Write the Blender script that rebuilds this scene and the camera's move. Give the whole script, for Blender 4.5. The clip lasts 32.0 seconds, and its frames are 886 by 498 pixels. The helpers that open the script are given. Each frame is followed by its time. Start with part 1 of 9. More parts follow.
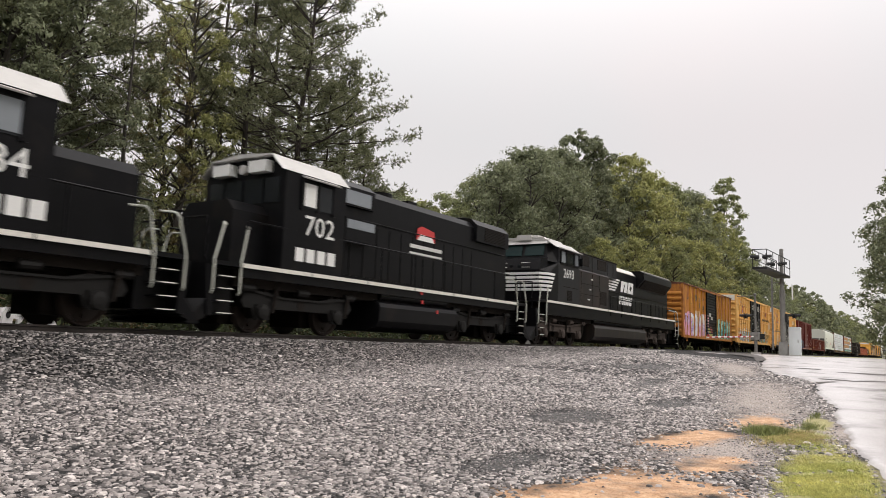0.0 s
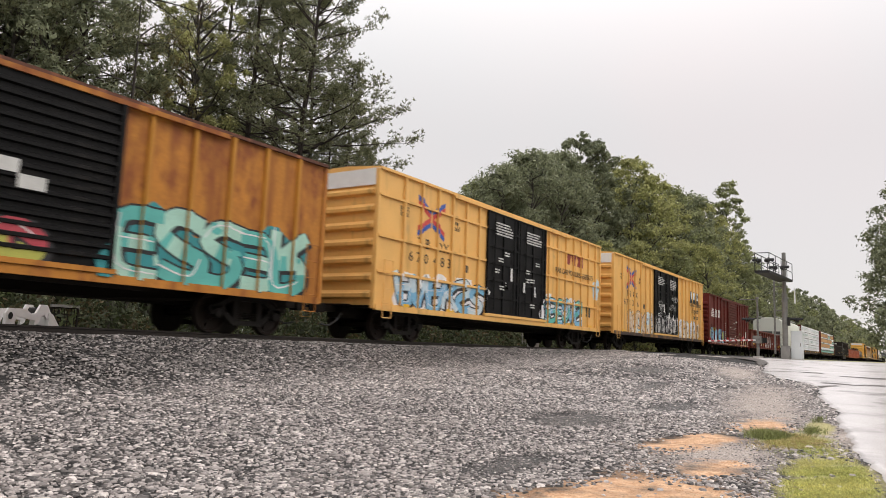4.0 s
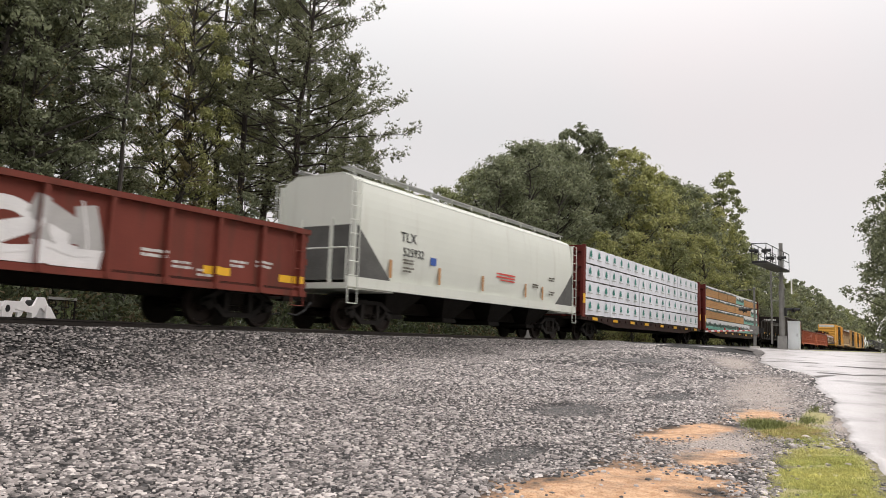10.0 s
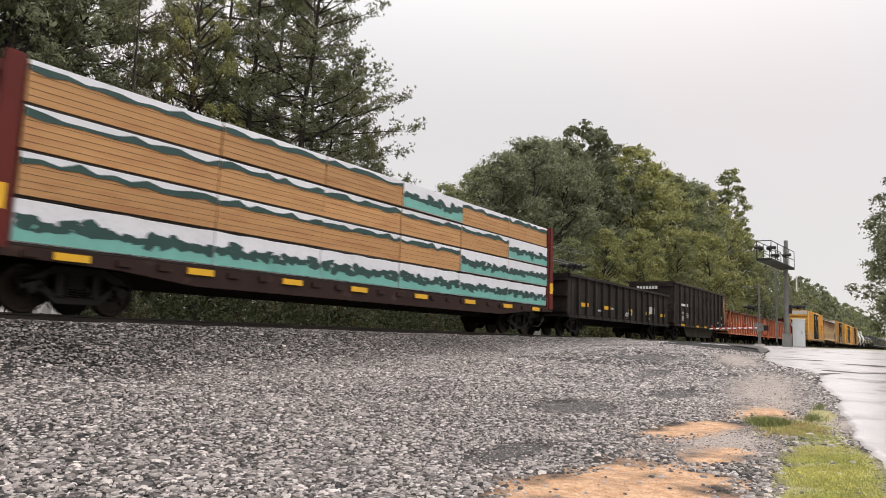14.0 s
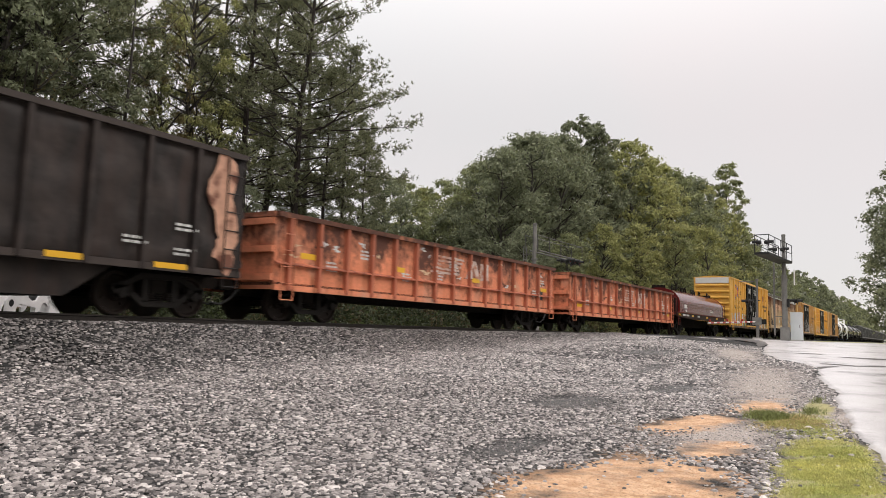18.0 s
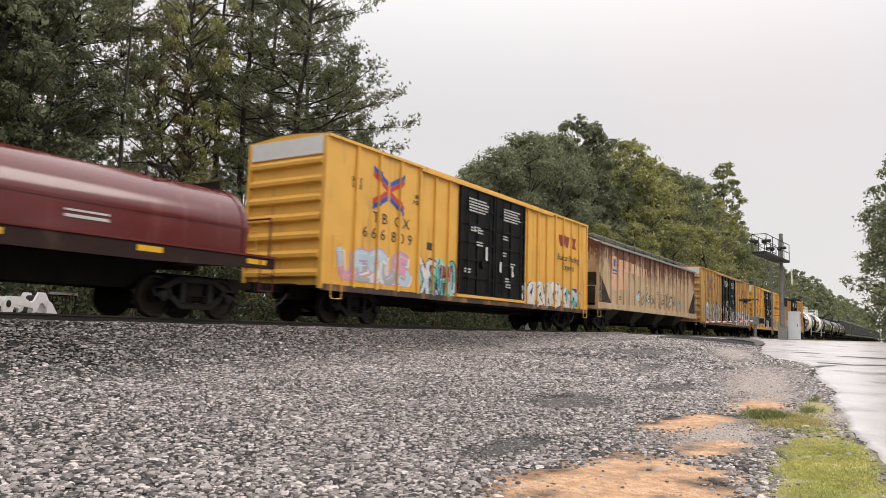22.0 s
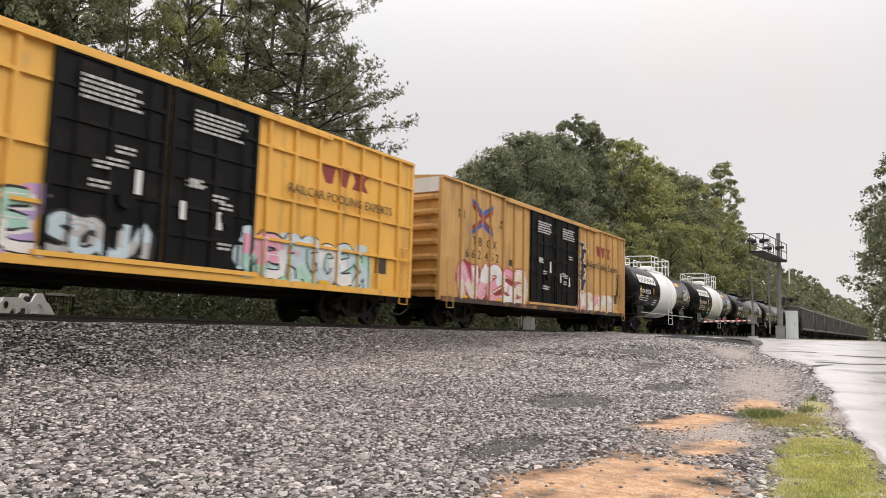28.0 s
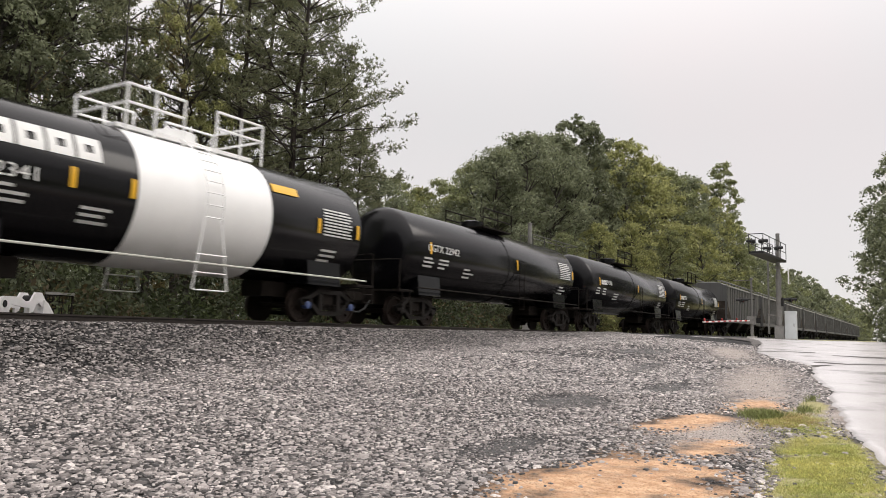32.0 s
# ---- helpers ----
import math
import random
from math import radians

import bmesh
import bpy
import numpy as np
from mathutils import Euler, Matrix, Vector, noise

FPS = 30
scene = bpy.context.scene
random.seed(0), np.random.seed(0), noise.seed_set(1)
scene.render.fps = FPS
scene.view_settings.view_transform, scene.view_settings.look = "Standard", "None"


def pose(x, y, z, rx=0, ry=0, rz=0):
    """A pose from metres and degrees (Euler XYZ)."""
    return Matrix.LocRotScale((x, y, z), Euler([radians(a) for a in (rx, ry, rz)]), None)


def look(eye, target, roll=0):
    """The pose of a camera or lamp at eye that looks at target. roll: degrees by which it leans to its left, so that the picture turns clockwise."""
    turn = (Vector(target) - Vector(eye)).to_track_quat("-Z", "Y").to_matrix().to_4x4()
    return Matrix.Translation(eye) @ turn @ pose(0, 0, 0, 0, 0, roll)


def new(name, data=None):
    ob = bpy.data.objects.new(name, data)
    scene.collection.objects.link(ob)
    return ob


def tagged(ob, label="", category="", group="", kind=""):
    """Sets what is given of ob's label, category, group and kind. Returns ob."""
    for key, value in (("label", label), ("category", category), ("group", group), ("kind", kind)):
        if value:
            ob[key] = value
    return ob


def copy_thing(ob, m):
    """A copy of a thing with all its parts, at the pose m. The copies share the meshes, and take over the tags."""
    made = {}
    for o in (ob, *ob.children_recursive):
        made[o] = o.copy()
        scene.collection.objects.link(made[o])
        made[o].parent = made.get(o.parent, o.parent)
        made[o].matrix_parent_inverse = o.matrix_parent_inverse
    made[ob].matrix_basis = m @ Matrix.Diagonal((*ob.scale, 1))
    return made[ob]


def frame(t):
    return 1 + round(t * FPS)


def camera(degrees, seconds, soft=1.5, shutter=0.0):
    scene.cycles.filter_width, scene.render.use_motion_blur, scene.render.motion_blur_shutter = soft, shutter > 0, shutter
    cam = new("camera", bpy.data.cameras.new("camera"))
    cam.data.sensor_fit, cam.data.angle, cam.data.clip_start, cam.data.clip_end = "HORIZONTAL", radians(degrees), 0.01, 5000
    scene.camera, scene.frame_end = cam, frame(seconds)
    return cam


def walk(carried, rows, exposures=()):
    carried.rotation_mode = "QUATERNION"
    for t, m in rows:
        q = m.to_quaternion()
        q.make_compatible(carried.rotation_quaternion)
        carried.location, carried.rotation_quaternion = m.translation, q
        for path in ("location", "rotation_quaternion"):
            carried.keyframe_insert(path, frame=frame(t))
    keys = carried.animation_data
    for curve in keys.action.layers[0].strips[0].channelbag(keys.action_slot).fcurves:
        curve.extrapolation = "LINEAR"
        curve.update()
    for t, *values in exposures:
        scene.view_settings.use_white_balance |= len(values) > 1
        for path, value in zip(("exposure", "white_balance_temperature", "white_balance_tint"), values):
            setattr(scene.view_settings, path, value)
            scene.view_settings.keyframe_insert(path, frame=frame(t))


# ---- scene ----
from functools import lru_cache

# ---------------------------------------------------------------- camera
EYE = Vector((0.0, 0.0, -0.075))          # z = 0 is the top of the rails


def aim(yaw, pitch, roll):
    a, b = radians(yaw), radians(pitch)
    d = Vector((math.cos(a) * math.cos(b), math.sin(a) * math.cos(b), math.sin(b)))
    return look(EYE, EYE + 20 * d, roll)


cam = camera(62.45, 32.0, soft=0.6, shutter=0.28)
PATH = [
    (0.0, 32.837, 7.306, 2.017), (0.5, 32.85, 7.301, 2.073), (1.0, 32.895, 7.322, 2.11), (1.5, 32.907, 7.343, 2.151),
    (2.0, 32.888, 7.347, 2.228), (2.5, 32.875, 7.336, 2.262), (3.0, 32.891, 7.355, 2.245), (3.5, 32.979, 7.414, 2.245),
    (5.5, 32.968, 7.65, 2.202), (6.0, 32.974, 7.605, 2.173), (6.5, 32.96, 7.407, 2.136), (7.0, 32.925, 7.158, 2.085),
    (7.5, 32.899, 7.001, 2.069), (8.0, 32.858, 6.898, 2.01), (8.5, 32.816, 6.787, 1.975), (9.0, 32.802, 6.75, 1.959),
    (9.5, 32.792, 6.775, 2.001), (10.0, 32.779, 6.823, 2.052), (10.5, 32.808, 6.857, 2.018), (11.0, 32.859, 6.896, 1.976),
    (11.5, 32.891, 6.898, 2.095), (12.0, 32.905, 6.902, 2.33), (12.5, 32.961, 6.806, 2.519), (13.0, 33.022, 6.761, 2.468),
    (13.5, 33.085, 6.659, 2.305), (14.0, 33.103, 6.554, 2.197), (14.5, 33.094, 6.463, 2.197), (16.5, 33.103, 6.482, 1.979),
    (17.0, 33.09, 6.421, 1.899), (17.5, 33.007, 6.307, 1.828), (18.0, 32.938, 6.254, 1.8), (18.5, 32.896, 6.276, 1.753),
    (19.0, 32.894, 6.303, 1.707), (19.5, 32.891, 6.316, 1.693), (20.0, 32.895, 6.326, 1.766), (20.5, 32.891, 6.324, 1.784),
    (21.0, 32.83, 6.295, 1.735), (21.5, 32.79, 6.266, 1.749), (22.0, 32.77, 6.245, 1.686), (22.5, 32.768, 6.218, 1.613),
    (23.0, 32.769, 6.23, 1.627), (23.5, 32.757, 6.283, 1.62), (24.0, 32.722, 6.336, 1.574), (24.5, 32.674, 6.341, 1.593),
    (25.0, 32.626, 6.331, 1.605), (25.5, 32.613, 6.31, 1.64), (27.5, 32.622, 6.284, 1.61), (28.0, 32.608, 6.258, 1.555),
    (28.5, 32.557, 6.223, 1.612), (29.0, 32.535, 6.225, 1.592), (29.5, 32.535, 6.23, 1.614), (30.0, 32.542, 6.268, 1.588),
    (30.5, 32.54, 6.268, 1.591), (31.0, 32.536, 6.244, 1.63), (31.5, 32.552, 6.239, 1.646), (32.0, 32.557, 6.239, 1.645),
]
walk(cam, [(t, aim(a, b, c)) for t, a, b, c in PATH], exposures=[(0, 0.0), (32, 0.0)])

# ---------------------------------------------------------------- sky and sun
world = bpy.data.worlds.new("overcast_sky")
scene.world = world
world.use_nodes = True
wn, wl = world.node_tree.nodes, world.node_tree.links
wn.clear()
w_out = wn.new("ShaderNodeOutputWorld")
w_bg = wn.new("ShaderNodeBackground")
w_sky = wn.new("ShaderNodeTexSky")
w_sky.sky_type = "NISHITA"
w_sky.sun_disc = False
w_sky.sun_elevation = radians(38)
w_sky.sun_rotation = radians(147)
w_co = wn.new("ShaderNodeTexCoord")
w_sep = wn.new("ShaderNodeSeparateXYZ")
w_grad = wn.new("ShaderNodeMapRange")      # an overcast sky is brighter towards the zenith
w_grad.interpolation_type = "SMOOTHSTEP"
w_grad.inputs[1].default_value, w_grad.inputs[2].default_value = 0.25, 0.95
w_grad.inputs[3].default_value, w_grad.inputs[4].default_value = 0.83, 2.4
w_cloud = wn.new("ShaderNodeTexNoise")
w_cloud.inputs["Scale"].default_value = 2.2
w_cloud.inputs["Detail"].default_value = 4
w_ramp = wn.new("ShaderNodeValToRGB")
w_ramp.color_ramp.elements[0].position, w_ramp.color_ramp.elements[1].position = 0.35, 0.7
w_ramp.color_ramp.elements[0].color = (0.975, 0.95, 0.945, 1)
w_ramp.color_ramp.elements[1].color = (1.03, 0.955, 0.945, 1)
w_mul = wn.new("ShaderNodeVectorMath")
w_mul.operation = "SCALE"
w_mix = wn.new("ShaderNodeMix")
w_mix.data_type = "RGBA"
w_mix.inputs[0].default_value = 0.08
wl.new(w_co.outputs["Generated"], w_sep.inputs[0])
wl.new(w_co.outputs["Generated"], w_cloud.inputs["Vector"])
wl.new(w_sep.outputs[2], w_grad.inputs[0])
wl.new(w_cloud.outputs["Fac"], w_ramp.inputs[0])
wl.new(w_ramp.outputs[0], w_mul.inputs[0])
wl.new(w_grad.outputs[0], w_mul.inputs["Scale"])
wl.new(w_mul.outputs[0], w_mix.inputs[6])
w_dim = wn.new("ShaderNodeVectorMath")
w_dim.operation = "SCALE"
w_dim.inputs["Scale"].default_value = 0.12
wl.new(w_sky.outputs[0], w_dim.inputs[0])
wl.new(w_dim.outputs[0], w_mix.inputs[7])
wl.new(w_mix.outputs[2], w_bg.inputs[0])
w_bg.inputs[1].default_value = 1.0
wl.new(w_bg.outputs[0], w_out.inputs[0])

sun = new("sun", bpy.data.lights.new("sun", "SUN"))
sun.data.energy = 0.9
sun.data.angle = radians(25)
sun.data.color = (1.0, 0.93, 0.86)
sun.matrix_world = look((25, -38, 45), (0, 0, 0))

# ---------------------------------------------------------------- materials
MATS = {}


def shade(name, base, rough=0.6, metal=0.0, vary=0.12, scale=3.0, grain=40.0, dirt=None, dirt_at=(0.55, 0.75), stretch=(1, 1, 1),
          bump=0.0, bump_scale=60.0, spec=0.5, island=0.0, rand=0.0, streak=None, streak_at=(0.5, 0.7), streak_scale=(3.0, 3.0, 0.25)):
    """A surface: base colour with broad and fine variation, optional dirt patches, streaks that run down, relief."""
    if name in MATS:
        return MATS[name]
    m = bpy.data.materials.new(name)
    m.use_nodes = True
    n, l = m.node_tree.nodes, m.node_tree.links
    bsdf = n["Principled BSDF"]
    bsdf.inputs["Roughness"].default_value = rough
    bsdf.inputs["Metallic"].default_value = metal
    bsdf.inputs["Specular IOR Level"].default_value = spec
    co = n.new("ShaderNodeTexCoord")
    mp = n.new("ShaderNodeMapping")
    mp.inputs["Scale"].default_value = stretch
    l.new(co.outputs["Object"], mp.inputs[0])
    def noise_tex(s, detail=3.0, vec=None):
        t = n.new("ShaderNodeTexNoise")
        t.inputs["Scale"].default_value = s
        t.inputs["Detail"].default_value = detail
        l.new(vec or mp.outputs[0], t.inputs["Vector"])
        return t.outputs["Fac"]
    def blend(a, b, f, kind="MIX"):
        x = n.new("ShaderNodeMix")
        x.data_type, x.blend_type = "RGBA", kind
        for s, v in ((6, a), (7, b)):
            if isinstance(v, tuple):
                x.inputs[s].default_value = (*v, 1)
            else:
                l.new(v, x.inputs[s])
        if isinstance(f, float):
            x.inputs[0].default_value = f
        else:
            l.new(f, x.inputs[0])
        return x.outputs[2]
    def span(v, a, b, c=0.0, d=1.0):
        r = n.new("ShaderNodeMapRange")
        for i, q in enumerate((a, b, c, d)):
            r.inputs[i + 1].default_value = q
        l.new(v, r.inputs[0])
        return r.outputs[0]
    lo = tuple(max(0, c * (1 - vary)) for c in base)
    hi = tuple(min(1, c * (1 + vary)) for c in base)
    col = blend(lo, hi, span(noise_tex(scale), 0.3, 0.7))
    fine = blend(tuple(c * (1 - vary * 1.2) for c in base), tuple(min(1, c * (1 + vary)) for c in base), span(noise_tex(grain, 2), 0.3, 0.7))
    col = blend(col, fine, 0.45)
    if streak:
        sm = n.new("ShaderNodeMapping")
        sm.inputs["Scale"].default_value = streak_scale
        l.new(co.outputs["Object"], sm.inputs[0])
        col = blend(col, streak, span(noise_tex(1.0, 5, sm.outputs[0]), *streak_at))
    if dirt:
        col = blend(col, dirt, span(noise_tex(scale * 0.8, 6), *dirt_at))
    if island or rand:
        src = n.new("ShaderNodeNewGeometry").outputs["Random Per Island"] if island else n.new("ShaderNodeObjectInfo").outputs["Random"]
        k = island or rand
        col = blend(col, blend(tuple(c * (1 - k) for c in (1, 1, 1)), tuple(c * (1 + k) for c in (1, 1, 1)), src), 1.0, "MULTIPLY")
    l.new(col, bsdf.inputs["Base Color"])
    if bump:
        b = n.new("ShaderNodeBump")
        b.inputs["Strength"].default_value = bump
        b.inputs["Distance"].default_value = 0.02
        l.new(noise_tex(bump_scale, 4), b.inputs["Height"])
        l.new(b.outputs[0], bsdf.inputs["Normal"])
    MATS[name] = m
    return m


def stained(name, base, stain, z_mid, slope, at=(0.5, 0.6), size=(1.2, 1.2, 0.5), fine=7.0, **more):
    """A painted surface with a second, ragged coat of rust or dirt, thicker towards one height."""
    if name in MATS:
        return MATS[name]
    m = shade(name, base, **more)
    n, l = m.node_tree.nodes, m.node_tree.links
    b = n["Principled BSDF"]
    old = b.inputs["Base Color"].links[0].from_socket
    co = n.new("ShaderNodeTexCoord")
    mp = n.new("ShaderNodeMapping")
    mp.inputs["Scale"].default_value = size
    l.new(co.outputs["Object"], mp.inputs[0])
    def tex(sc, det):
        t = n.new("ShaderNodeTexNoise")
        t.inputs["Scale"].default_value, t.inputs["Detail"].default_value, t.inputs["Roughness"].default_value = sc, det, 0.65
        l.new(mp.outputs[0], t.inputs["Vector"])
        return t.outputs["Fac"]
    sep = n.new("ShaderNodeSeparateXYZ")
    l.new(co.outputs["Object"], sep.inputs[0])
    def calc(op, a, c):
        t = n.new("ShaderNodeMath")
        t.operation = op
        for i, v in enumerate((a, c)):
            if isinstance(v, (int, float)):
                t.inputs[i].default_value = v
            else:
                l.new(v, t.inputs[i])
        return t.outputs[0]
    bias = calc("MULTIPLY", calc("SUBTRACT", sep.outputs[2], z_mid), slope)
    mask = calc("ADD", calc("ADD", calc("MULTIPLY", tex(1.0, 8.0), 0.65), calc("MULTIPLY", tex(fine, 6.0), 0.35)), bias)
    r = n.new("ShaderNodeMapRange")
    r.inputs[1].default_value, r.inputs[2].default_value = at
    l.new(mask, r.inputs[0])
    tint = n.new("ShaderNodeMix")
    tint.data_type = "RGBA"
    tint.inputs[6].default_value = (*stain, 1)
    tint.inputs[7].default_value = (*(min(1, c * 1.9) for c in stain), 1)
    l.new(tex(fine * 1.7, 4.0), tint.inputs[0])
    x = n.new("ShaderNodeMix")
    x.data_type = "RGBA"
    l.new(r.outputs[0], x.inputs[0])
    l.new(old, x.inputs[6])
    l.new(tint.outputs[2], x.inputs[7])
    l.new(x.outputs[2], b.inputs["Base Color"])
    return m


BLACK_PAINT = shade("black_loco_paint", (0.006, 0.006, 0.0068), 0.34, vary=0.3, scale=1.5, dirt=(0.017, 0.014, 0.012), dirt_at=(0.58, 0.85), spec=0.1)
GRIME = shade("brake_grime", (0.014, 0.011, 0.009), 0.85, spec=0.15, vary=0.4, scale=4, grain=30, bump=0.4)
STEEL_DARK = shade("dark_truck_steel", (0.013, 0.011, 0.0095), 0.75, spec=0.2, metal=0.0, vary=0.4, scale=5, bump=0.3)
WHEEL = shade("wheel_steel", (0.02, 0.013, 0.010), 0.6, metal=0.1, spec=0.25, vary=0.3, scale=6)
RAIL_STEEL = shade("rail_steel", (0.028, 0.021, 0.017), 0.55, metal=0.15, vary=0.3, scale=5)
WHITE_PAINT = shade("white_paint", (0.72, 0.72, 0.70), 0.5, vary=0.08, scale=3)
YELLOW_CAR = shade("yellow_car_paint", (0.76, 0.43, 0.125), 0.5, vary=0.1, scale=1.2, streak=(0.36, 0.2, 0.05), streak_at=(0.58, 0.8), dirt=(0.34, 0.24, 0.12), dirt_at=(0.66, 0.85))
YELLOW_BRIGHT = shade("bright_yellow_paint", (0.78, 0.43, 0.08), 0.5, vary=0.1, scale=1.2, streak=(0.4, 0.21, 0.05), streak_at=(0.58, 0.8), dirt=(0.36, 0.25, 0.12), dirt_at=(0.68, 0.86))
SILL_YELLOW = shade("grimy_yellow_sill", (0.3, 0.15, 0.05), 0.6, vary=0.3, scale=1.5, streak=(0.03, 0.02, 0.016), streak_at=(0.42, 0.6), dirt=(0.05, 0.028, 0.024), dirt_at=(0.42, 0.56))
YELLOW_OLD = shade("faded_yellow_paint", (0.56, 0.325, 0.11), 0.6, vary=0.12, scale=1.2, streak=(0.24, 0.12, 0.04), streak_at=(0.52, 0.75), dirt=(0.3, 0.2, 0.11), dirt_at=(0.6, 0.8))
DOOR_BLACK = shade("black_door_paint", (0.008, 0.008, 0.0085), 0.5, vary=0.3, scale=2, dirt=(0.022, 0.02, 0.019), dirt_at=(0.55, 0.8), spec=0.12)
RED_REFLECT = shade("yellow_reflector", (0.75, 0.42, 0.02), 0.4, vary=0.05)

# ---------------------------------------------------------------- mesh helpers


def box(bm, x0, x1, y0, y1, z0, z1):
    v = [bm.verts.new((x, y, z)) for x in (x0, x1) for y in (y0, y1) for z in (z0, z1)]
    for f in ((0, 1, 3, 2), (4, 6, 7, 5), (0, 4, 5, 1), (2, 3, 7, 6), (0, 2, 6, 4), (1, 5, 7, 3)):
        bm.faces.new([v[i] for i in f])
    return bm


def prism(bm, pts, axis, a, b):
    """A closed outline swept from a to b along an axis; pts are the two other coordinates."""
    def at(p, c):
        return {"x": (c, p[0], p[1]), "y": (p[0], c, p[1]), "z": (p[0], p[1], c)}[axis]
    lo = [bm.verts.new(at(p, a)) for p in pts]
    hi = [bm.verts.new(at(p, b)) for p in pts]
    k = len(pts)
    bm.faces.new(lo)
    bm.faces.new(hi[::-1])
    for i in range(k):
        bm.faces.new([lo[i], hi[i], hi[(i + 1) % k], lo[(i + 1) % k]])
    return bm


def tube(bm, p, q, r, seg=8, r2=None):
    p, q = Vector(p), Vector(q)
    d = (q - p).normalized()
    u = d.orthogonal().normalized()
    w = d.cross(u)
    r2 = r if r2 is None else r2
    ra = [bm.verts.new(p + r * (math.cos(t) * u + math.sin(t) * w)) for t in (2 * math.pi * i / seg for i in range(seg))]
    rb = [bm.verts.new(q + r2 * (math.cos(t) * u + math.sin(t) * w)) for t in (2 * math.pi * i / seg for i in range(seg))]
    bm.faces.new(ra[::-1])
    bm.faces.new(rb)
    for i in range(seg):
        bm.faces.new([ra[i], ra[(i + 1) % seg], rb[(i + 1) % seg], rb[i]])
    return bm


def rail_line(bm, pts, r, seg=6):
    for a, b in zip(pts, pts[1:]):
        tube(bm, a, b, r, seg)
    return bm


def lathe(bm, prof, axis="x", seg=24):
    """A turned solid about an axis; prof is a list of (along, radius)."""
    rings = []
    for a, r in prof:
        ring = []
        for i in range(seg):
            t = 2 * math.pi * i / seg
            c, s = r * math.cos(t), r * math.sin(t)
            ring.append(bm.verts.new({"x": (a, c, s), "y": (c, a, s), "z": (c, s, a)}[axis]))
        rings.append(ring)
    for p, q in zip(rings, rings[1:]):
        for i in range(seg):
            bm.faces.new([p[i], p[(i + 1) % seg], q[(i + 1) % seg], q[i]])
    bm.faces.new(rings[0])
    bm.faces.new(rings[-1])
    return bm


def finish(bm, name, mat, smooth=False):
    bmesh.ops.recalc_face_normals(bm, faces=bm.faces)
    me = bpy.data.meshes.new(name)
    bm.to_mesh(me)
    bm.free()
    me.materials.append(mat)
    if smooth:
        me.polygons.foreach_set("use_smooth", [True] * len(me.polygons))
        me.set_sharp_from_angle(angle=radians(35))
    return me


def part(name, bm, mat, parent=None, label="", smooth=False, at=None):
    me = bm if isinstance(bm, bpy.types.Mesh) else finish(bm, name, mat, smooth)
    ob = new(name, me)
    if parent is not None:
        ob.parent = parent
    if at is not None:
        ob.matrix_basis = at
    if label:
        tagged(ob, label)
    return ob


def thing(name, label, category, group="", at=None):
    ob = new(name)
    if at is not None:
        ob.matrix_basis = at
    return tagged(ob, label, category, group)


def B():
    return bmesh.new()


@lru_cache(None)
def text_shape(body, size, depth=0.004):
    cu = bpy.data.curves.new("lettering", "FONT")
    cu.body, cu.size, cu.extrude, cu.resolution_u = body, size, depth, 2
    cu.align_x, cu.align_y = "CENTER", "CENTER"
    ob = new("lettering", cu)
    me = bpy.data.meshes.new_from_object(ob.evaluated_get(bpy.context.evaluated_depsgraph_get()))
    bpy.data.objects.remove(ob)
    bpy.data.curves.remove(cu)
    return me


def lettering(parent, body, x, y, z, size, mat, wide=1.0):
    """Letters on a side that faces -y."""
    me = text_shape(body, size).copy()
    me.materials.clear()
    me.materials.append(mat)
    me.transform(Matrix.Diagonal((wide, 1, 1, 1)))
    ob = part("lettering", me, mat, parent, at=pose(x, y, z, 90))
    return tagged(ob, kind="stuff") if len(body) > 1 else ob

# ---------------------------------------------------------------- lie of the land
YC = 14.6                                   # the middle of the track


def ease(a, b, v):
    k = np.clip((v - a) / (b - a), 0, 1)
    return k * k * (3 - 2 * k)


def ground_z(x, y):
    """Height of the open ground: a low gravel lot that climbs to the road crossing, and a bank behind the track."""
    x, y = np.asarray(x, float), np.asarray(y, float)
    zx = np.interp(x, [-60, 0, 8, 16, 23, 30, 38, 46, 60, 120, 3000], [-1.6, -1.45, -1.4, -1.2, -0.93, -0.66, -0.38, -0.2, -0.14, -0.2, -0.4])
    near = zx + 0.3 * ease(5, 11, y) * ease(0.0, -1.0, -0.2 + 0 * zx) + np.minimum(0.28, np.maximum(0, -0.15 - zx)) * ease(4.5, 10.5, y)
    far = -0.75 + 0.6 * ease(24, 60, y)
    z = np.where(y < 14, near, far)
    return z


def shoulder_z(x, y):
    """The near side of the ballast, which runs out into the lot in a soft curve."""
    a, b = ground_z(x, y), -0.17 - np.maximum(0, 12.75 - y) * 0.52
    return 0.5 * (a + b + np.sqrt((a - b) ** 2 + 0.3 ** 2 * ease(6, 10, y)))


def sheet(name, xs, ys, zf, mat, label, kind="structure", cat="ground"):
    X, Y = np.meshgrid(xs, ys, indexing="ij")
    Z = zf(X, Y)
    n, m = X.shape
    v = np.stack([X, Y, Z], -1).reshape(-1, 3)
    i = np.arange(n * m).reshape(n, m)
    f = np.stack([i[:-1, :-1], i[1:, :-1], i[1:, 1:], i[:-1, 1:]], -1).reshape(-1, 4)
    me = bpy.data.meshes.new(name)
    me.from_pydata(v.tolist(), [], f.tolist())
    me.materials.append(mat)
    me.polygons.foreach_set("use_smooth", [True] * len(me.polygons))
    return tagged(new(name, me), label, cat, kind=kind)


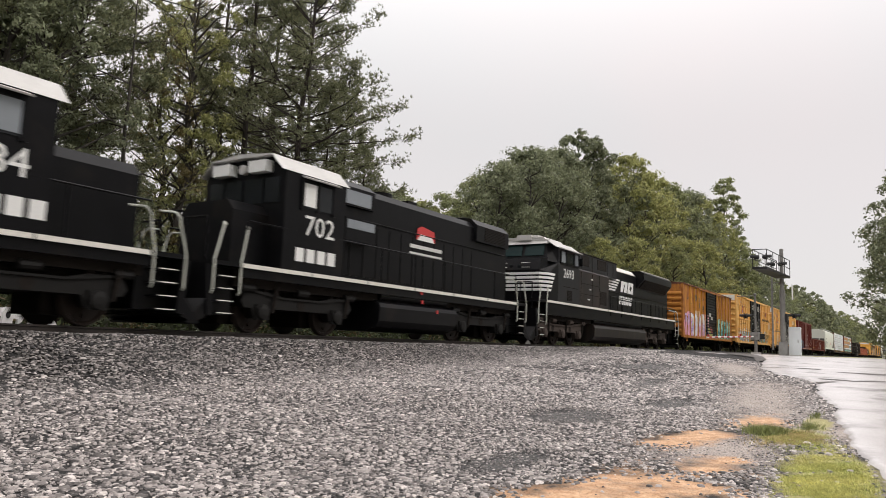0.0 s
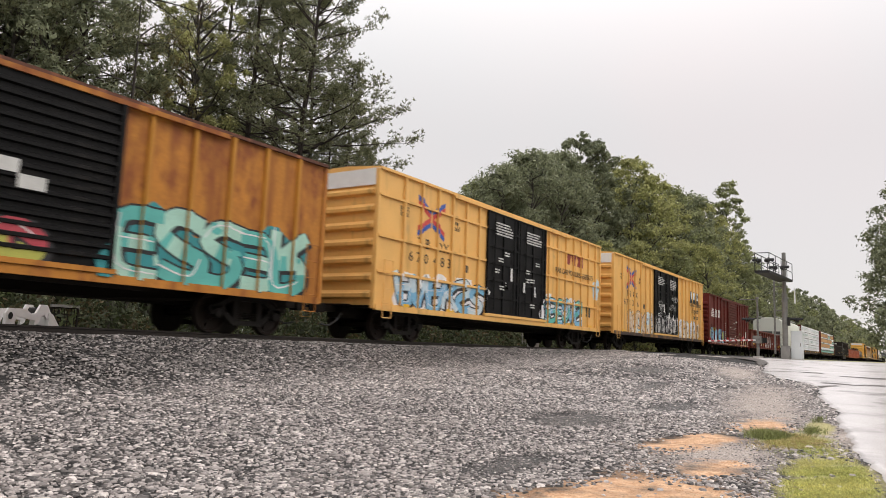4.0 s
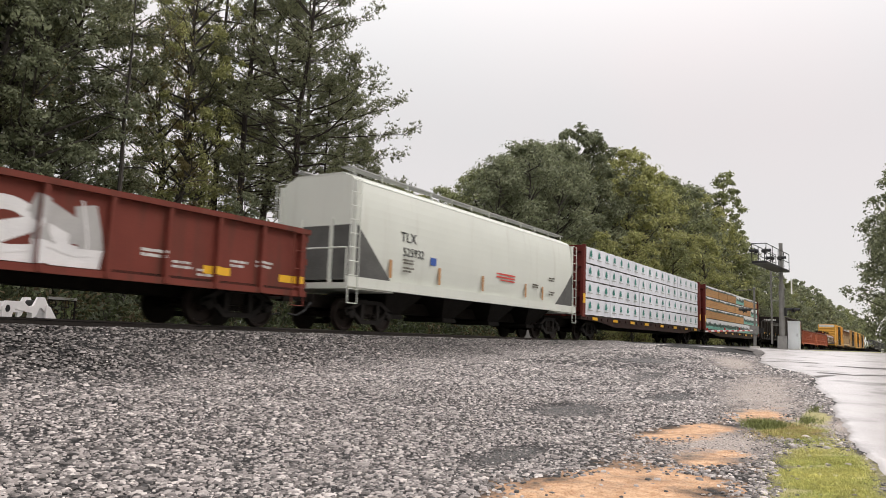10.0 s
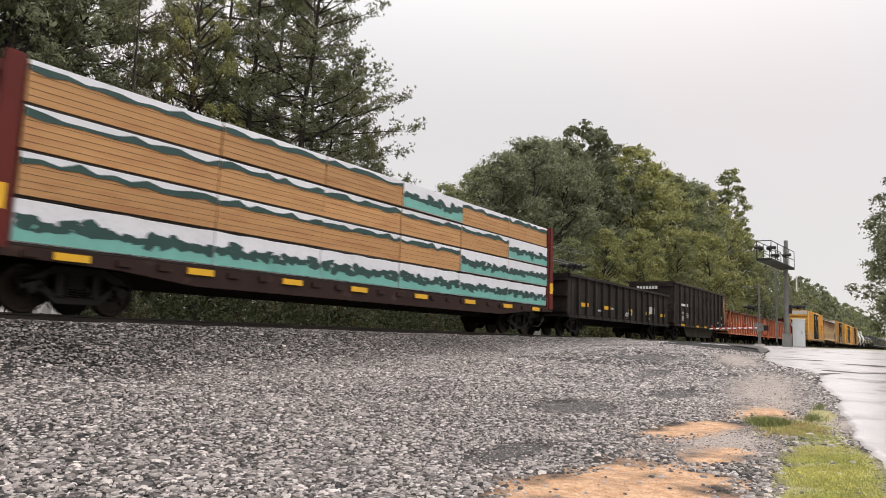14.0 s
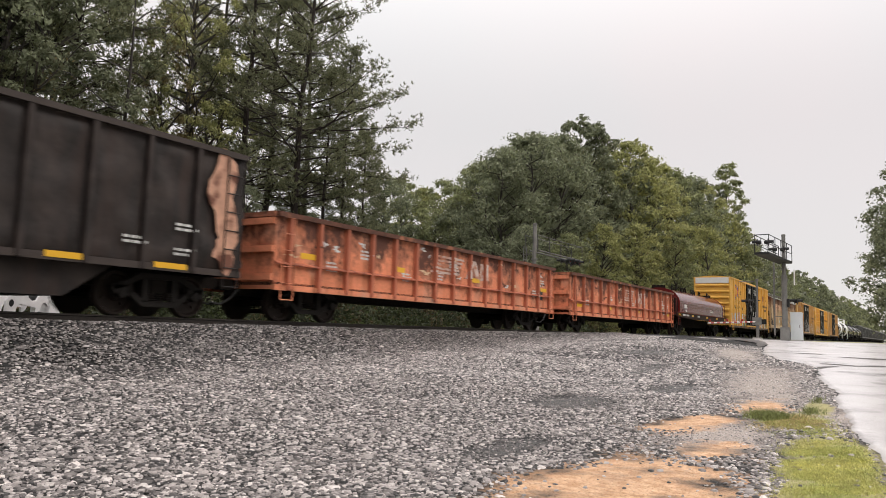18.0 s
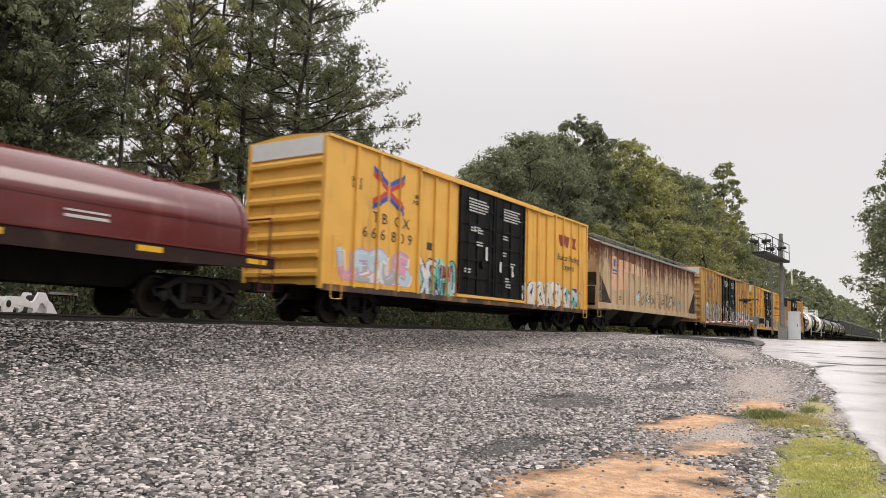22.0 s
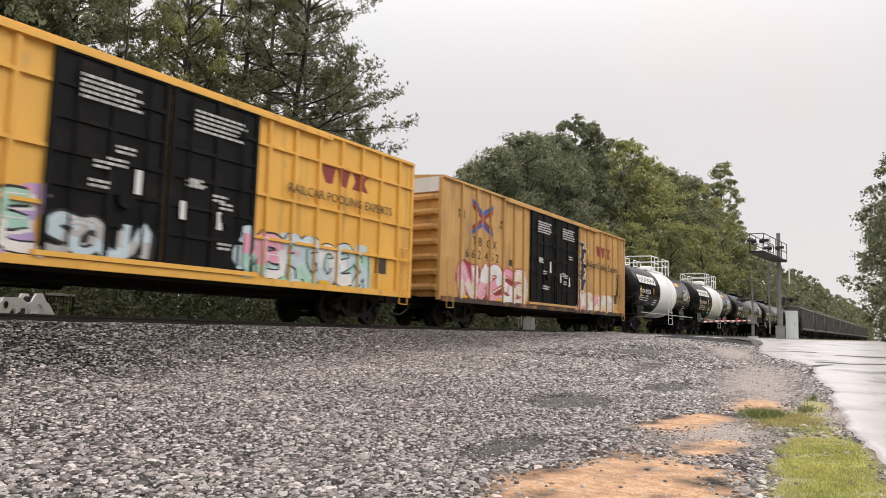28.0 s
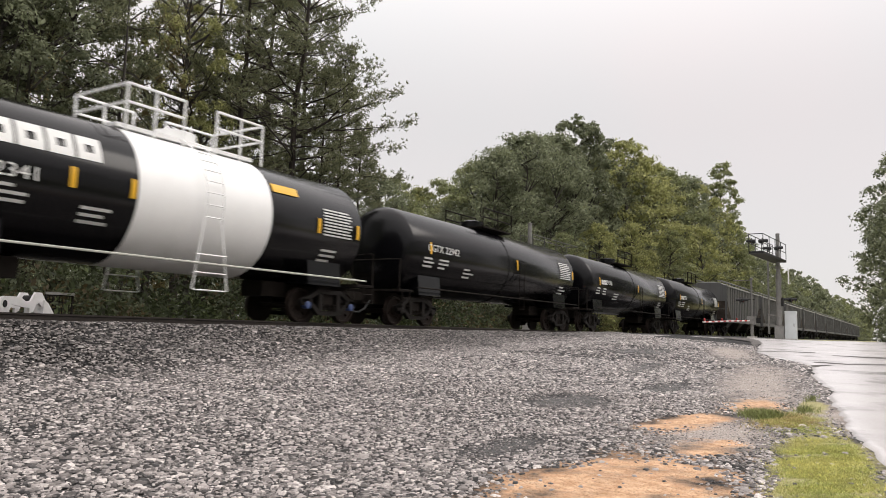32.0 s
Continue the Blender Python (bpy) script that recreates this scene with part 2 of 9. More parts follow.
def wobble(x, y, s, seed=0.0):
    """Cheap smooth unevenness, about -1 to 1."""
    return (np.sin(x * s + 1.3 * np.sin(y * s * 0.7 + seed)) + np.sin(y * s * 1.13 + 1.7 * np.sin(x * s * 0.6 + 2 + seed)) + np.sin((x + y) * s * 1.9 + seed * 2)) / 3


# bare patches of the lot: centre, half lengths, how far the long axis leans towards +y
SANDS = ((6.5, 2.2, 2.35, 1.0, 0.0), (11.2, 2.75, 1.35, 0.55, -0.25), (13.8, 2.3, 1.5, 0.55, 0.1), (9.2, 2.1, 0.8, 0.4, 0.0))
SILTS = ((12.4, 5.1, 1.1, 0.75, -0.1), (16.3, 4.4, 1.3, 0.5, -0.1), (25.7, 7.8, 2.6, 0.8, -0.1), (7.6, 3.95, 1.0, 0.35, 0.0), (20.5, 6.2, 1.8, 0.35, 0.1), (30.0, 10.6, 2.2, 0.5, -0.1))
FINES = ((18.5, 3.0, 7.0, 1.15, 0.16), (29.0, 5.6, 4.5, 1.0, 0.25), (10.4, 2.2, 1.6, 0.8, 0.0), (13.2, 1.35, 2.8, 0.55, 0.1))
VERGES = ((8.6, 0.78, 2.9, 0.5, 0.1), (12.3, 1.6, 1.2, 0.42, 0.0), (14.5, 1.45, 1.1, 0.22, 0.1))


def depth_in(plan, x, y):
    """How deep a place lies in a set of patches: 1 in the middle, 0 on the rim."""
    return np.max([1 - np.hypot((x - cx) / rx, (y - cy - k * (x - cx)) / ry) for cx, cy, rx, ry, k in plan], axis=0)


def ground_mat():
    m = bpy.data.materials.new("gravel_lot_ground")
    m.use_nodes = True
    n, l = m.node_tree.nodes, m.node_tree.links
    bsdf = n["Principled BSDF"]
    bsdf.inputs["Roughness"].default_value = 0.8
    co = n.new("ShaderNodeTexCoord").outputs["Object"]
    def tex(kind, s, vec=co):
        t = n.new(kind)
        t.inputs["Scale"].default_value = s
        l.new(vec, t.inputs["Vector"])
        return t
    def math_(op, a, b=0.0, c=None):
        t = n.new("ShaderNodeMath")
        t.operation = op
        for i, q in enumerate((a, b) if c is None else (a, b, c)):
            if isinstance(q, (int, float)):
                t.inputs[i].default_value = q
            else:
                l.new(q, t.inputs[i])
        return t.outputs[0]
    def mix(a, b, f):
        x = n.new("ShaderNodeMix")
        x.data_type = "RGBA"
        for s, v in ((6, a), (7, b)):
            if isinstance(v, tuple):
                x.inputs[s].default_value = (*v, 1)
            else:
                l.new(v, x.inputs[s])
        l.new(f, x.inputs[0])
        return x.outputs[2]
    def span(v, a, b, c=0.0, d=1.0):
        r = n.new("ShaderNodeMapRange")
        for i, q in enumerate((a, b, c, d)):
            r.inputs[i + 1].default_value = q
        l.new(v, r.inputs[0])
        return r.outputs[0]
    sep = n.new("ShaderNodeSeparateXYZ")
    l.new(co, sep.inputs[0])
    px, py = sep.outputs[0], sep.outputs[1]
    edge = tex("ShaderNodeTexNoise", 1.6).outputs["Fac"]
    edge2 = tex("ShaderNodeTexNoise", 9.0).outputs["Fac"]
    rag = math_("ADD", math_("MULTIPLY", math_("SUBTRACT", edge, 0.5), 2.3), math_("MULTIPLY", math_("SUBTRACT", edge2, 0.5), 0.9))
    def patches(plan, lo, hi, ragged=1.0):
        best = None
        for cx, cy, rx, ry, k in plan:
            dx = math_("SUBTRACT", px, cx)
            a = math_("POWER", math_("ABSOLUTE", math_("DIVIDE", dx, rx)), 2.0)
            b = math_("POWER", math_("ABSOLUTE", math_("DIVIDE", math_("SUBTRACT", math_("SUBTRACT", py, cy), math_("MULTIPLY", dx, k)), ry)), 2.0)
            d = math_("SQRT", math_("ADD", a, b))
            best = d if best is None else math_("MINIMUM", best, d)
        return span(math_("ADD", best, math_("MULTIPLY", rag, ragged)), lo, hi, 1.0, 0.0)
    stones = tex("ShaderNodeTexVoronoi", 26.0)
    shade_ = n.new("ShaderNodeSeparateColor")
    l.new(stones.outputs["Color"], shade_.inputs[0])
    # near-black base and blacker gaps put the shade between stones into the colour
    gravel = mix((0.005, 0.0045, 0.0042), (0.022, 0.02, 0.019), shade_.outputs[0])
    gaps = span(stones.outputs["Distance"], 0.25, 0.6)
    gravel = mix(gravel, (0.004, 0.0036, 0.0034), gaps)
    fine_grit = tex("ShaderNodeTexNoise", 42.0).outputs["Fac"]
    pale = mix((0.30, 0.255, 0.225), (0.52, 0.455, 0.41), span(fine_grit, 0.35, 0.65))
    gravel = mix(gravel, pale, math_("MULTIPLY", patches(FINES, 0.45, 1.3, 0.6), 0.9))
    silt = patches(SILTS, 0.4, 1.2, 1.2)
    gravel = mix(gravel, mix((0.008, 0.0075, 0.007), (0.05, 0.046, 0.043), span(fine_grit, 0.4, 0.7)), silt)
    dirt = mix((0.46, 0.255, 0.13), (0.70, 0.46, 0.285), span(edge2, 0.3, 0.7))
    dirt = mix(dirt, (0.37, 0.24, 0.155), math_("MULTIPLY", span(edge, 0.5, 0.68), 0.55))
    ruts = n.new("ShaderNodeTexWave")       # faint tyre tread across the sand
    ruts.inputs["Scale"].default_value, ruts.inputs["Distortion"].default_value, ruts.inputs["Detail"].default_value = 1.7, 14.0, 6.0
    l.new(co, ruts.inputs["Vector"])
    tread = math_("MULTIPLY", span(ruts.outputs["Fac"], 0.5, 0.95), span(edge, 0.4, 0.55))
    dirt = mix(dirt, (0.30, 0.17, 0.09), math_("MULTIPLY", tread, 0.3))
    dirt = mix(dirt, (0.20, 0.14, 0.10), span(tex("ShaderNodeTexNoise", 30.0).outputs["Fac"], 0.66, 0.74))
    verge = mix((0.26, 0.25, 0.10), (0.42, 0.37, 0.17), edge2)
    sand = patches(SANDS, 0.5, 1.12)
    col = mix(gravel, dirt, sand)
    col = mix(col, verge, patches(VERGES, 0.75, 1.2, 0.5))
    wood = span(py, 17.5, 19.5)
    col = mix(col, mix((0.05, 0.045, 0.025), (0.09, 0.075, 0.04), edge2), wood)
    far = span(py, -3.0, -6.0)
    col = mix(col, mix((0.06, 0.09, 0.03), (0.12, 0.13, 0.05), edge2), far)
    beyond = math_("MULTIPLY", span(px, 54.5, 57.0), span(py, 11.0, 10.0))
    col = mix(col, mix((0.20, 0.21, 0.08), (0.36, 0.31, 0.14), edge2), beyond)
    l.new(col, bsdf.inputs["Base Color"])
    wet = math_("MULTIPLY", silt, -0.35)
    l.new(math_("ADD", wet, 0.82), bsdf.inputs["Roughness"])
    b = n.new("ShaderNodeBump")
    b.inputs["Strength"].default_value = 0.7
    b.inputs["Distance"].default_value = 0.03
    l.new(math_("SUBTRACT", math_("ADD", math_("MULTIPLY", gaps, -1.0), math_("MULTIPLY", edge2, 0.6)), math_("MULTIPLY", math_("MULTIPLY", tread, sand), 0.7)), b.inputs["Height"])
    l.new(b.outputs[0], bsdf.inputs["Normal"])
    return m


xs = np.unique(np.concatenate([np.linspace(-900, -20, 15), np.arange(-20, 60, 0.4), np.arange(60, 140, 4.0), np.linspace(140, 2500, 25)]))
ys = np.unique(np.concatenate([np.linspace(-1500, -20, 16), np.arange(-20, 22, 0.4), np.linspace(22, 80, 16), np.linspace(80, 1800, 16)]))
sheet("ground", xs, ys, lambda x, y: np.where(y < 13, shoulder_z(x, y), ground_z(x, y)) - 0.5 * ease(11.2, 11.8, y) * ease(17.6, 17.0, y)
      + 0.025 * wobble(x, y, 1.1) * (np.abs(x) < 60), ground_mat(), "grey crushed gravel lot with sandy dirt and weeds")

# near-black bed colour holds the shade between the loose ballast stones
BALLAST = shade("ballast_bed_gap_shade", (0.006, 0.0052, 0.005), 0.85, vary=0.5, scale=18, grain=45, bump=1.0, bump_scale=28)
xs = np.unique(np.concatenate([np.linspace(-300, -20, 8), np.arange(-20, 60, 0.35), np.linspace(60, 1500, 60)]))
ys = np.array([10.2, 10.6, 11.0, 11.4, 11.8, 12.2, 12.6, 13.0, 13.4, 14.0, 14.6, 15.2, 15.8, 16.2, 16.6, 17.0, 17.4, 17.8, 18.2, 18.6])


def ballast_z(x, y):
    z = np.where(y < 14, shoulder_z(x, y), -0.17 - np.maximum(0, y - 16.5) * 0.52)
    return np.where(y < 10.5, z - 0.2, z) + 0.02 * wobble(x, y, 2.3, 1.0)


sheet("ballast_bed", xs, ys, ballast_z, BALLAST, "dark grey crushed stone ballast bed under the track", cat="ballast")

# rails, spikes of the tie plates left to the sleepers' own shape
RAIL = [(-0.07, -0.17), (0.07, -0.17), (0.07, -0.155), (0.012, -0.135), (0.012, -0.045), (0.036, -0.035), (0.036, -0.006), (0.028, 0), (-0.028, 0), (-0.036, -0.006), (-0.036, -0.035), (-0.012, -0.045), (-0.012, -0.135), (-0.07, -0.155)]
for side in (-1, 1):
    o = part("rail", prism(B(), [(YC + side * 0.753 + a, b) for a, b in RAIL], "x", -300, 1500), RAIL_STEEL)
    tagged(o, "rust-brown steel rail with a worn top", "rail", "rails of the track", "structure")
TIE = shade("creosoted_tie", (0.045, 0.036, 0.03), 0.85, vary=0.35, scale=4, grain=25, stretch=(6, 1, 1), bump=0.5, rand=0.25)
tie = finish(box(B(), -0.115, 0.115, -1.3, 1.3, -0.33, -0.168), "sleeper", TIE)
for i in range(150):
    o = part("sleeper", tie, TIE, at=pose(-16 + 0.5 * i, YC + random.uniform(-0.03, 0.03), random.uniform(-0.008, 0.0), 0, 0, random.uniform(-1, 1)))
    tagged(o, "dark creosoted wooden sleeper sunk in ballast", "sleeper", "sleepers of the track", "structure")

# pale base carries the sky's sheen on the wet road; bare asphalt is darker
ASPHALT = shade("wet_asphalt", (0.6, 0.57, 0.565), 0.22, spec=0.6, vary=0.16, scale=0.9, grain=60, dirt=(0.3, 0.285, 0.28), dirt_at=(0.55, 0.7), bump=0.08, bump_scale=90)


def road_sheet(name, outline, label):
    """Asphalt laid on the ground with a ragged broken edge; outline as left and right borders over x."""
    xs = np.arange(outline[0][0], outline[-1][0] + 0.01, 0.25)
    L = np.interp(xs, [o[0] for o in outline], [o[1] for o in outline])
    R = np.interp(xs, [o[0] for o in outline], [o[2] for o in outline])
    L = L + 0.05 * np.sin(xs * 1.3) + 0.035 * np.random.default_rng(2).normal(size=len(xs))
    k = np.append(np.linspace(0, 0.975, 8), (0.988, 1.0))
    X = np.repeat(xs[:, None], len(k), 1)
    Y = R[:, None] + (L - R)[:, None] * k
    Z = ground_z(X, Y) + 0.035 + 0.012 * wobble(X, Y, 0.8)
    Z[:, -1] -= 0.08
    n_, m_ = X.shape
    i = np.arange(n_ * m_).reshape(n_, m_)
    f = np.stack([i[:-1, :-1], i[1:, :-1], i[1:, 1:], i[:-1, 1:]], -1).reshape(-1, 4)
    me = bpy.data.meshes.new(name)
    me.from_pydata(np.stack([X, Y, Z], -1).reshape(-1, 3).tolist(), [], f.tolist())
    me.materials.append(ASPHALT)
    me.polygons.foreach_set("use_smooth", [True] * len(me.polygons))
    return tagged(new(name, me), label, "road", kind="structure")


road_sheet("road", [(-30, -1.0, -7.0), (6, -0.2, -6.0), (9.0, 0.3, -5.8), (10.3, 0.5, -5.8), (12.0, 0.85, -5.7), (14.0, 1.12, -5.6), (17.0, 1.42, -5.5), (18.7, 1.73, -5.5), (22.6, 2.4, -5.4),
                    (24.4, 2.55, -5.4), (26.3, 3.1, -5.4), (27.7, 4.1, -5.4), (31.1, 5.2, -5.4), (35.1, 5.7, -5.4), (39, 6.4, -5.5), (42, 9.2, -5.6), (45, 11.5, -5.7), (52, 11.8, -6.0), (54, 10.5, -6.0), (55, 7.0, -5.8)],
           "wet grey asphalt road with a broken edge")
DRY_ASPHALT = shade("coarse_dark_asphalt", (0.12, 0.112, 0.107), 0.9, spec=0.15, vary=0.3, scale=2.5, grain=40, bump=0.6, bump_scale=50)


def road_patch(pts, label, lift=0.05):
    """A rough dark piece of surfacing on the road, with a ragged rim; pts run round it in plan."""
    rng = random.Random(len(pts) + int(pts[0][0]))
    ring = []
    for (x0, y0), (x1, y1) in zip(pts, pts[1:] + pts[:1]):
        k = max(2, int(math.hypot(x1 - x0, y1 - y0) / 0.45))
        for i in range(k):
            ring.append((x0 + (x1 - x0) * i / k + rng.uniform(-0.12, 0.12), y0 + (y1 - y0) * i / k + rng.uniform(-0.05, 0.05)))
    bm = B()
    v = [bm.verts.new((x, y, float(ground_z(x, y)) + lift + 0.012 * float(wobble(x, y, 0.8)))) for x, y in ring]
    bmesh.ops.triangulate(bm, faces=[bm.faces.new(v)])
    o = part("road_patch", bm, DRY_ASPHALT)
    return tagged(o, label, "road patch", "patches of the road", "structure")


road_patch([(34.0, 5.75), (37.0, 5.8), (41.0, 6.6), (46.0, 8.0), (51.5, 9.6), (51.5, 10.5), (44.8, 10.6), (42.2, 9.0), (38.6, 6.6)], "coarse dark asphalt patch before the crossing")
for line in ([(30.6, 5.0), (31.2, 4.0), (31.0, 3.0), (31.25, 3.0), (31.45, 4.0), (30.85, 5.05)],
             [(29.8, 2.4), (29.2, 1.2), (29.5, -0.5), (29.75, -0.5), (29.45, 1.2), (30.05, 2.4)],
             [(25.9, 2.6), (25.4, 1.6), (25.8, 0.6), (26.05, 0.7), (25.7, 1.6), (26.2, 2.5)],
             [(23.6, 2.35), (24.4, 2.2), (24.9, 1.9), (25.1, 2.1), (24.4, 2.45)],
             [(22.3, 0.6), (22.0, -0.4), (22.5, -1.4), (22.65, -1.3), (22.2, -0.4), (22.45, 0.6)],
             [(18.6, -0.2), (18.4, -1.0), (18.7, -1.0), (18.9, -0.2)]):
    road_patch(line, "dark broken seam in the wet road", 0.043)

PANEL = shade("crossing_panel", (0.2, 0.195, 0.19), 0.4, vary=0.2, scale=1.5, grain=40, dirt=(0.11, 0.1, 0.095), dirt_at=(0.5, 0.7))
for i in range(5):
    for y0, y1 in ((YC - 1.5, YC - 0.8), (YC - 0.69, YC + 0.69), (YC + 0.8, YC + 1.5)):
        o = part("crossing_panel", box(B(), 38.0 + 2.45 * i, 40.42 + 2.45 * i, y0, y1, -0.2, -0.012), PANEL)
        tagged(o, "worn grey crossing panel between the rails", "crossing panel", "panels of the road crossing", "structure")
for nm, y0, y1, z1 in (("crossing_apron", 10.6, YC - 1.505, -0.02), ("far_apron", YC + 1.505, 24.0, -0.02)):
    bm = B()
    prism(bm, [(y0, -0.35 if nm == "crossing_apron" else -0.5), (y0, -0.16 if nm == "crossing_apron" else z1), (y1, z1 if nm == "crossing_apron" else -0.5), (y1, -0.5)] if nm == "crossing_apron" else [(y0, -0.6), (y0, z1), (y1, -0.55), (y1, -0.8)], "x", 37.5, 50.6)
    tagged(part(nm, bm, ASPHALT), "wet asphalt ramp up to the rails", "road", kind="structure")

# ---------------------------------------------------------------- loose stones, grass


def stone_mat(name, k):
    m = bpy.data.materials.new(name)
    m.use_nodes = True
    n, l = m.node_tree.nodes, m.node_tree.links
    g = n.new("ShaderNodeNewGeometry")
    r = n.new("ShaderNodeValToRGB")
    e = r.color_ramp.elements
    e[0].position, e[0].color = 0.0, (0.012 * k, 0.0105 * k, 0.01 * k, 1)
    e[1].position, e[1].color = 1.0, (0.78 * k, 0.715 * k, 0.675 * k, 1)
    for at, c in ((0.22, (0.075 * k, 0.066 * k, 0.062 * k, 1)), (0.55, (0.27 * k, 0.241 * k, 0.226 * k, 1)), (0.85, (0.47 * k, 0.425 * k, 0.4 * k, 1))):
        e.new(at).color = c
    l.new(g.outputs["Random Per Island"], r.inputs[0])
    t = n.new("ShaderNodeTexNoise")
    t.inputs["Scale"].default_value = 60
    x = n.new("ShaderNodeMix")
    x.data_type, x.blend_type = "RGBA", "OVERLAY"
    x.inputs[0].default_value = 0.5
    l.new(n.new("ShaderNodeTexCoord").outputs["Object"], t.inputs["Vector"])
    l.new(r.outputs[0], x.inputs[6])
    l.new(t.outputs["Fac"], x.inputs[7])
    b = n["Principled BSDF"]
    b.inputs["Roughness"].default_value = 0.5
    l.new(x.outputs[2], b.inputs["Base Color"])
    return m


STONE = stone_mat("crushed_stone", 0.86)
# same stone tones at a lower level, for the ballast slope
STONE_DARK = stone_mat("dark_ballast_stone", 0.5)


CHIP = (np.array([(1, 1, -0.6), (-1, 1, -0.6), (-1, -1, -0.6), (1, -1, -0.6), (0.6, 0.45, 0.5), (-0.6, -0.45, 0.5)], float),
        np.array([(0, 1, 4), (1, 5, 4), (1, 2, 5), (2, 3, 5), (3, 4, 5), (3, 0, 4)]))
SLAB = (np.array([(1, 0.9, -0.6), (-0.9, 1, -0.6), (-1, -0.9, -0.6), (0.9, -1, -0.6), (0.72, 0.66, 0.5), (-0.66, 0.72, 0.5), (-0.72, -0.66, 0.5), (0.66, -0.72, 0.5)], float),
        np.array([(4, 5, 6), (4, 6, 7), (0, 1, 5), (0, 5, 4), (1, 2, 6), (1, 6, 5), (2, 3, 7), (2, 7, 6), (3, 0, 4), (3, 4, 7)]))


def scatter(name, pts, size, mat, label, rng, cat, shape):
    """Angular broken stones that lie flat, each a lopsided lump half sunk in the ground."""
    corner, tri = shape
    n, m = len(pts), len(shape[0])
    v = corner[None] * rng.uniform(0.62, 1.15, (n, m, 3))
    v *= (size * rng.lognormal(-0.05, 0.33, n))[:, None, None] * rng.uniform(0.65, 1.3, (n, 1, 3)) * np.array([1, 1, 0.62])
    a = rng.uniform(0, 6.283, n)
    b = rng.normal(0, 0.2, n)
    ca, sa, cb, sb = np.cos(a), np.sin(a), np.cos(b), np.sin(b)
    x, y, z = v[..., 0], v[..., 1], v[..., 2]
    x, z = x * cb[:, None] + z * sb[:, None], -x * sb[:, None] + z * cb[:, None]
    x, y = x * ca[:, None] - y * sa[:, None], x * sa[:, None] + y * ca[:, None]
    v = np.stack([x, y, z], -1) + pts[:, None]
    f = tri[None] + m * np.arange(n)[:, None, None]
    o = part(name, raw_mesh(name, v.reshape(-1, 3), f.reshape(-1, 3), mat), mat)
    return tagged(o, label, cat, kind="stuff")


def raw_mesh(name, verts, faces, mat):
    me = bpy.data.meshes.new(name)
    v, f = np.asarray(verts, np.float32), np.asarray(faces, np.int32)
    k = f.shape[1]
    me.vertices.add(len(v))
    me.vertices.foreach_set("co", v.ravel())
    me.loops.add(f.size)
    me.loops.foreach_set("vertex_index", f.ravel())
    me.polygons.add(len(f))
    me.polygons.foreach_set("loop_start", np.arange(0, f.size, k, dtype=np.int32))
    me.materials.append(mat)
    me.update(calc_edges=True)
    return me


def top_z(x, y):
    return np.maximum(np.where(y < 13, shoulder_z(x, y), ground_z(x, y)) + 0.025 * wobble(x, y, 1.1), ballast_z(x, y))


rng = np.random.default_rng(4)
ROAD_EDGE = ((6, 9, 10.3, 12, 14, 17, 18.7, 22.6, 24.4, 26.3, 27.7, 31.1, 35.1, 39, 42, 45), (-0.2, 0.3, 0.5, 0.85, 1.12, 1.42, 1.73, 2.4, 2.55, 3.1, 4.1, 5.2, 5.7, 6.4, 9.2, 11.5))


def darkish(x, y):
    """How much of the stone at a place is dark ballast: all of it on the shoulder, fading out over the lot."""
    return ease(9.8, 12.3, y + 0.5 * wobble(x, y, 0.9, 1.0) - 0.02 * (x - 8))


def lay_stones(x, y, size, shape):
    """Sort loose stones by the patch that they fall on and scatter them."""
    n = len(x)
    ragged = 0.22 * wobble(x, y, 2.2, 3.0) + 0.12 * rng.normal(size=n)
    sand, silt, fines, verge = (depth_in(q, x, y) + ragged for q in (SANDS, SILTS, FINES, VERGES))
    thin = np.clip(1 - 2.6 * np.maximum(0, sand + 0.15), 0.012, 1) * np.clip(1 - 0.5 * np.maximum(0, silt + 0.1), 0.75, 1) * np.where(verge > -0.05, 0.012, 1) * np.clip(1.05 - 0.9 * np.maximum(0, fines + 0.1), 0.25, 1)
    keep = (rng.random(n) < thin) & (y > np.interp(x, *ROAD_EDGE) - 0.04 + np.abs(0.07 * rng.normal(size=n))) & ~((x > 37.5) & (y > 10.4))
    s_ = size * np.clip(1 - 0.85 * np.maximum(0, fines + 0.15), 0.45, 1) * np.clip(1 - 0.9 * np.maximum(0, silt + 0.1), 0.55, 1) * (1 + 0.16 * wobble(x, y, 0.55, 2.0))
    dark = (rng.random(n) < darkish(x, y)) | ((silt > 0) & (rng.random(n) < 0.7))
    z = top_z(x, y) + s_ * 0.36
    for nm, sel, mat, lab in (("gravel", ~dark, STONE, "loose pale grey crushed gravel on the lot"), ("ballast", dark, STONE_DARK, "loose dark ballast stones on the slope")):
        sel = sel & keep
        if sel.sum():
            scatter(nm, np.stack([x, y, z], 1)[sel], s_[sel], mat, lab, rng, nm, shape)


bands = ((3.8, 7.0, 1000, 0.0175), (7.0, 10.5, 760, 0.019), (10.5, 15, 560, 0.0215), (15, 22, 310, 0.0275), (22, 36, 115, 0.034))
for d0, d1, dens, size in bands:
    n = int(dens * 0.5 * radians(65.5) * (d1 ** 2 - d0 ** 2))
    r = np.sqrt(rng.uniform(d0 ** 2, d1 ** 2, n))
    a = np.radians(rng.uniform(1.5, 67, n))
    x, y = r * np.cos(a), r * np.sin(a)
    ok = y < 10.3
    lay_stones(x[ok], y[ok], size, SLAB if d0 < 15 else CHIP)
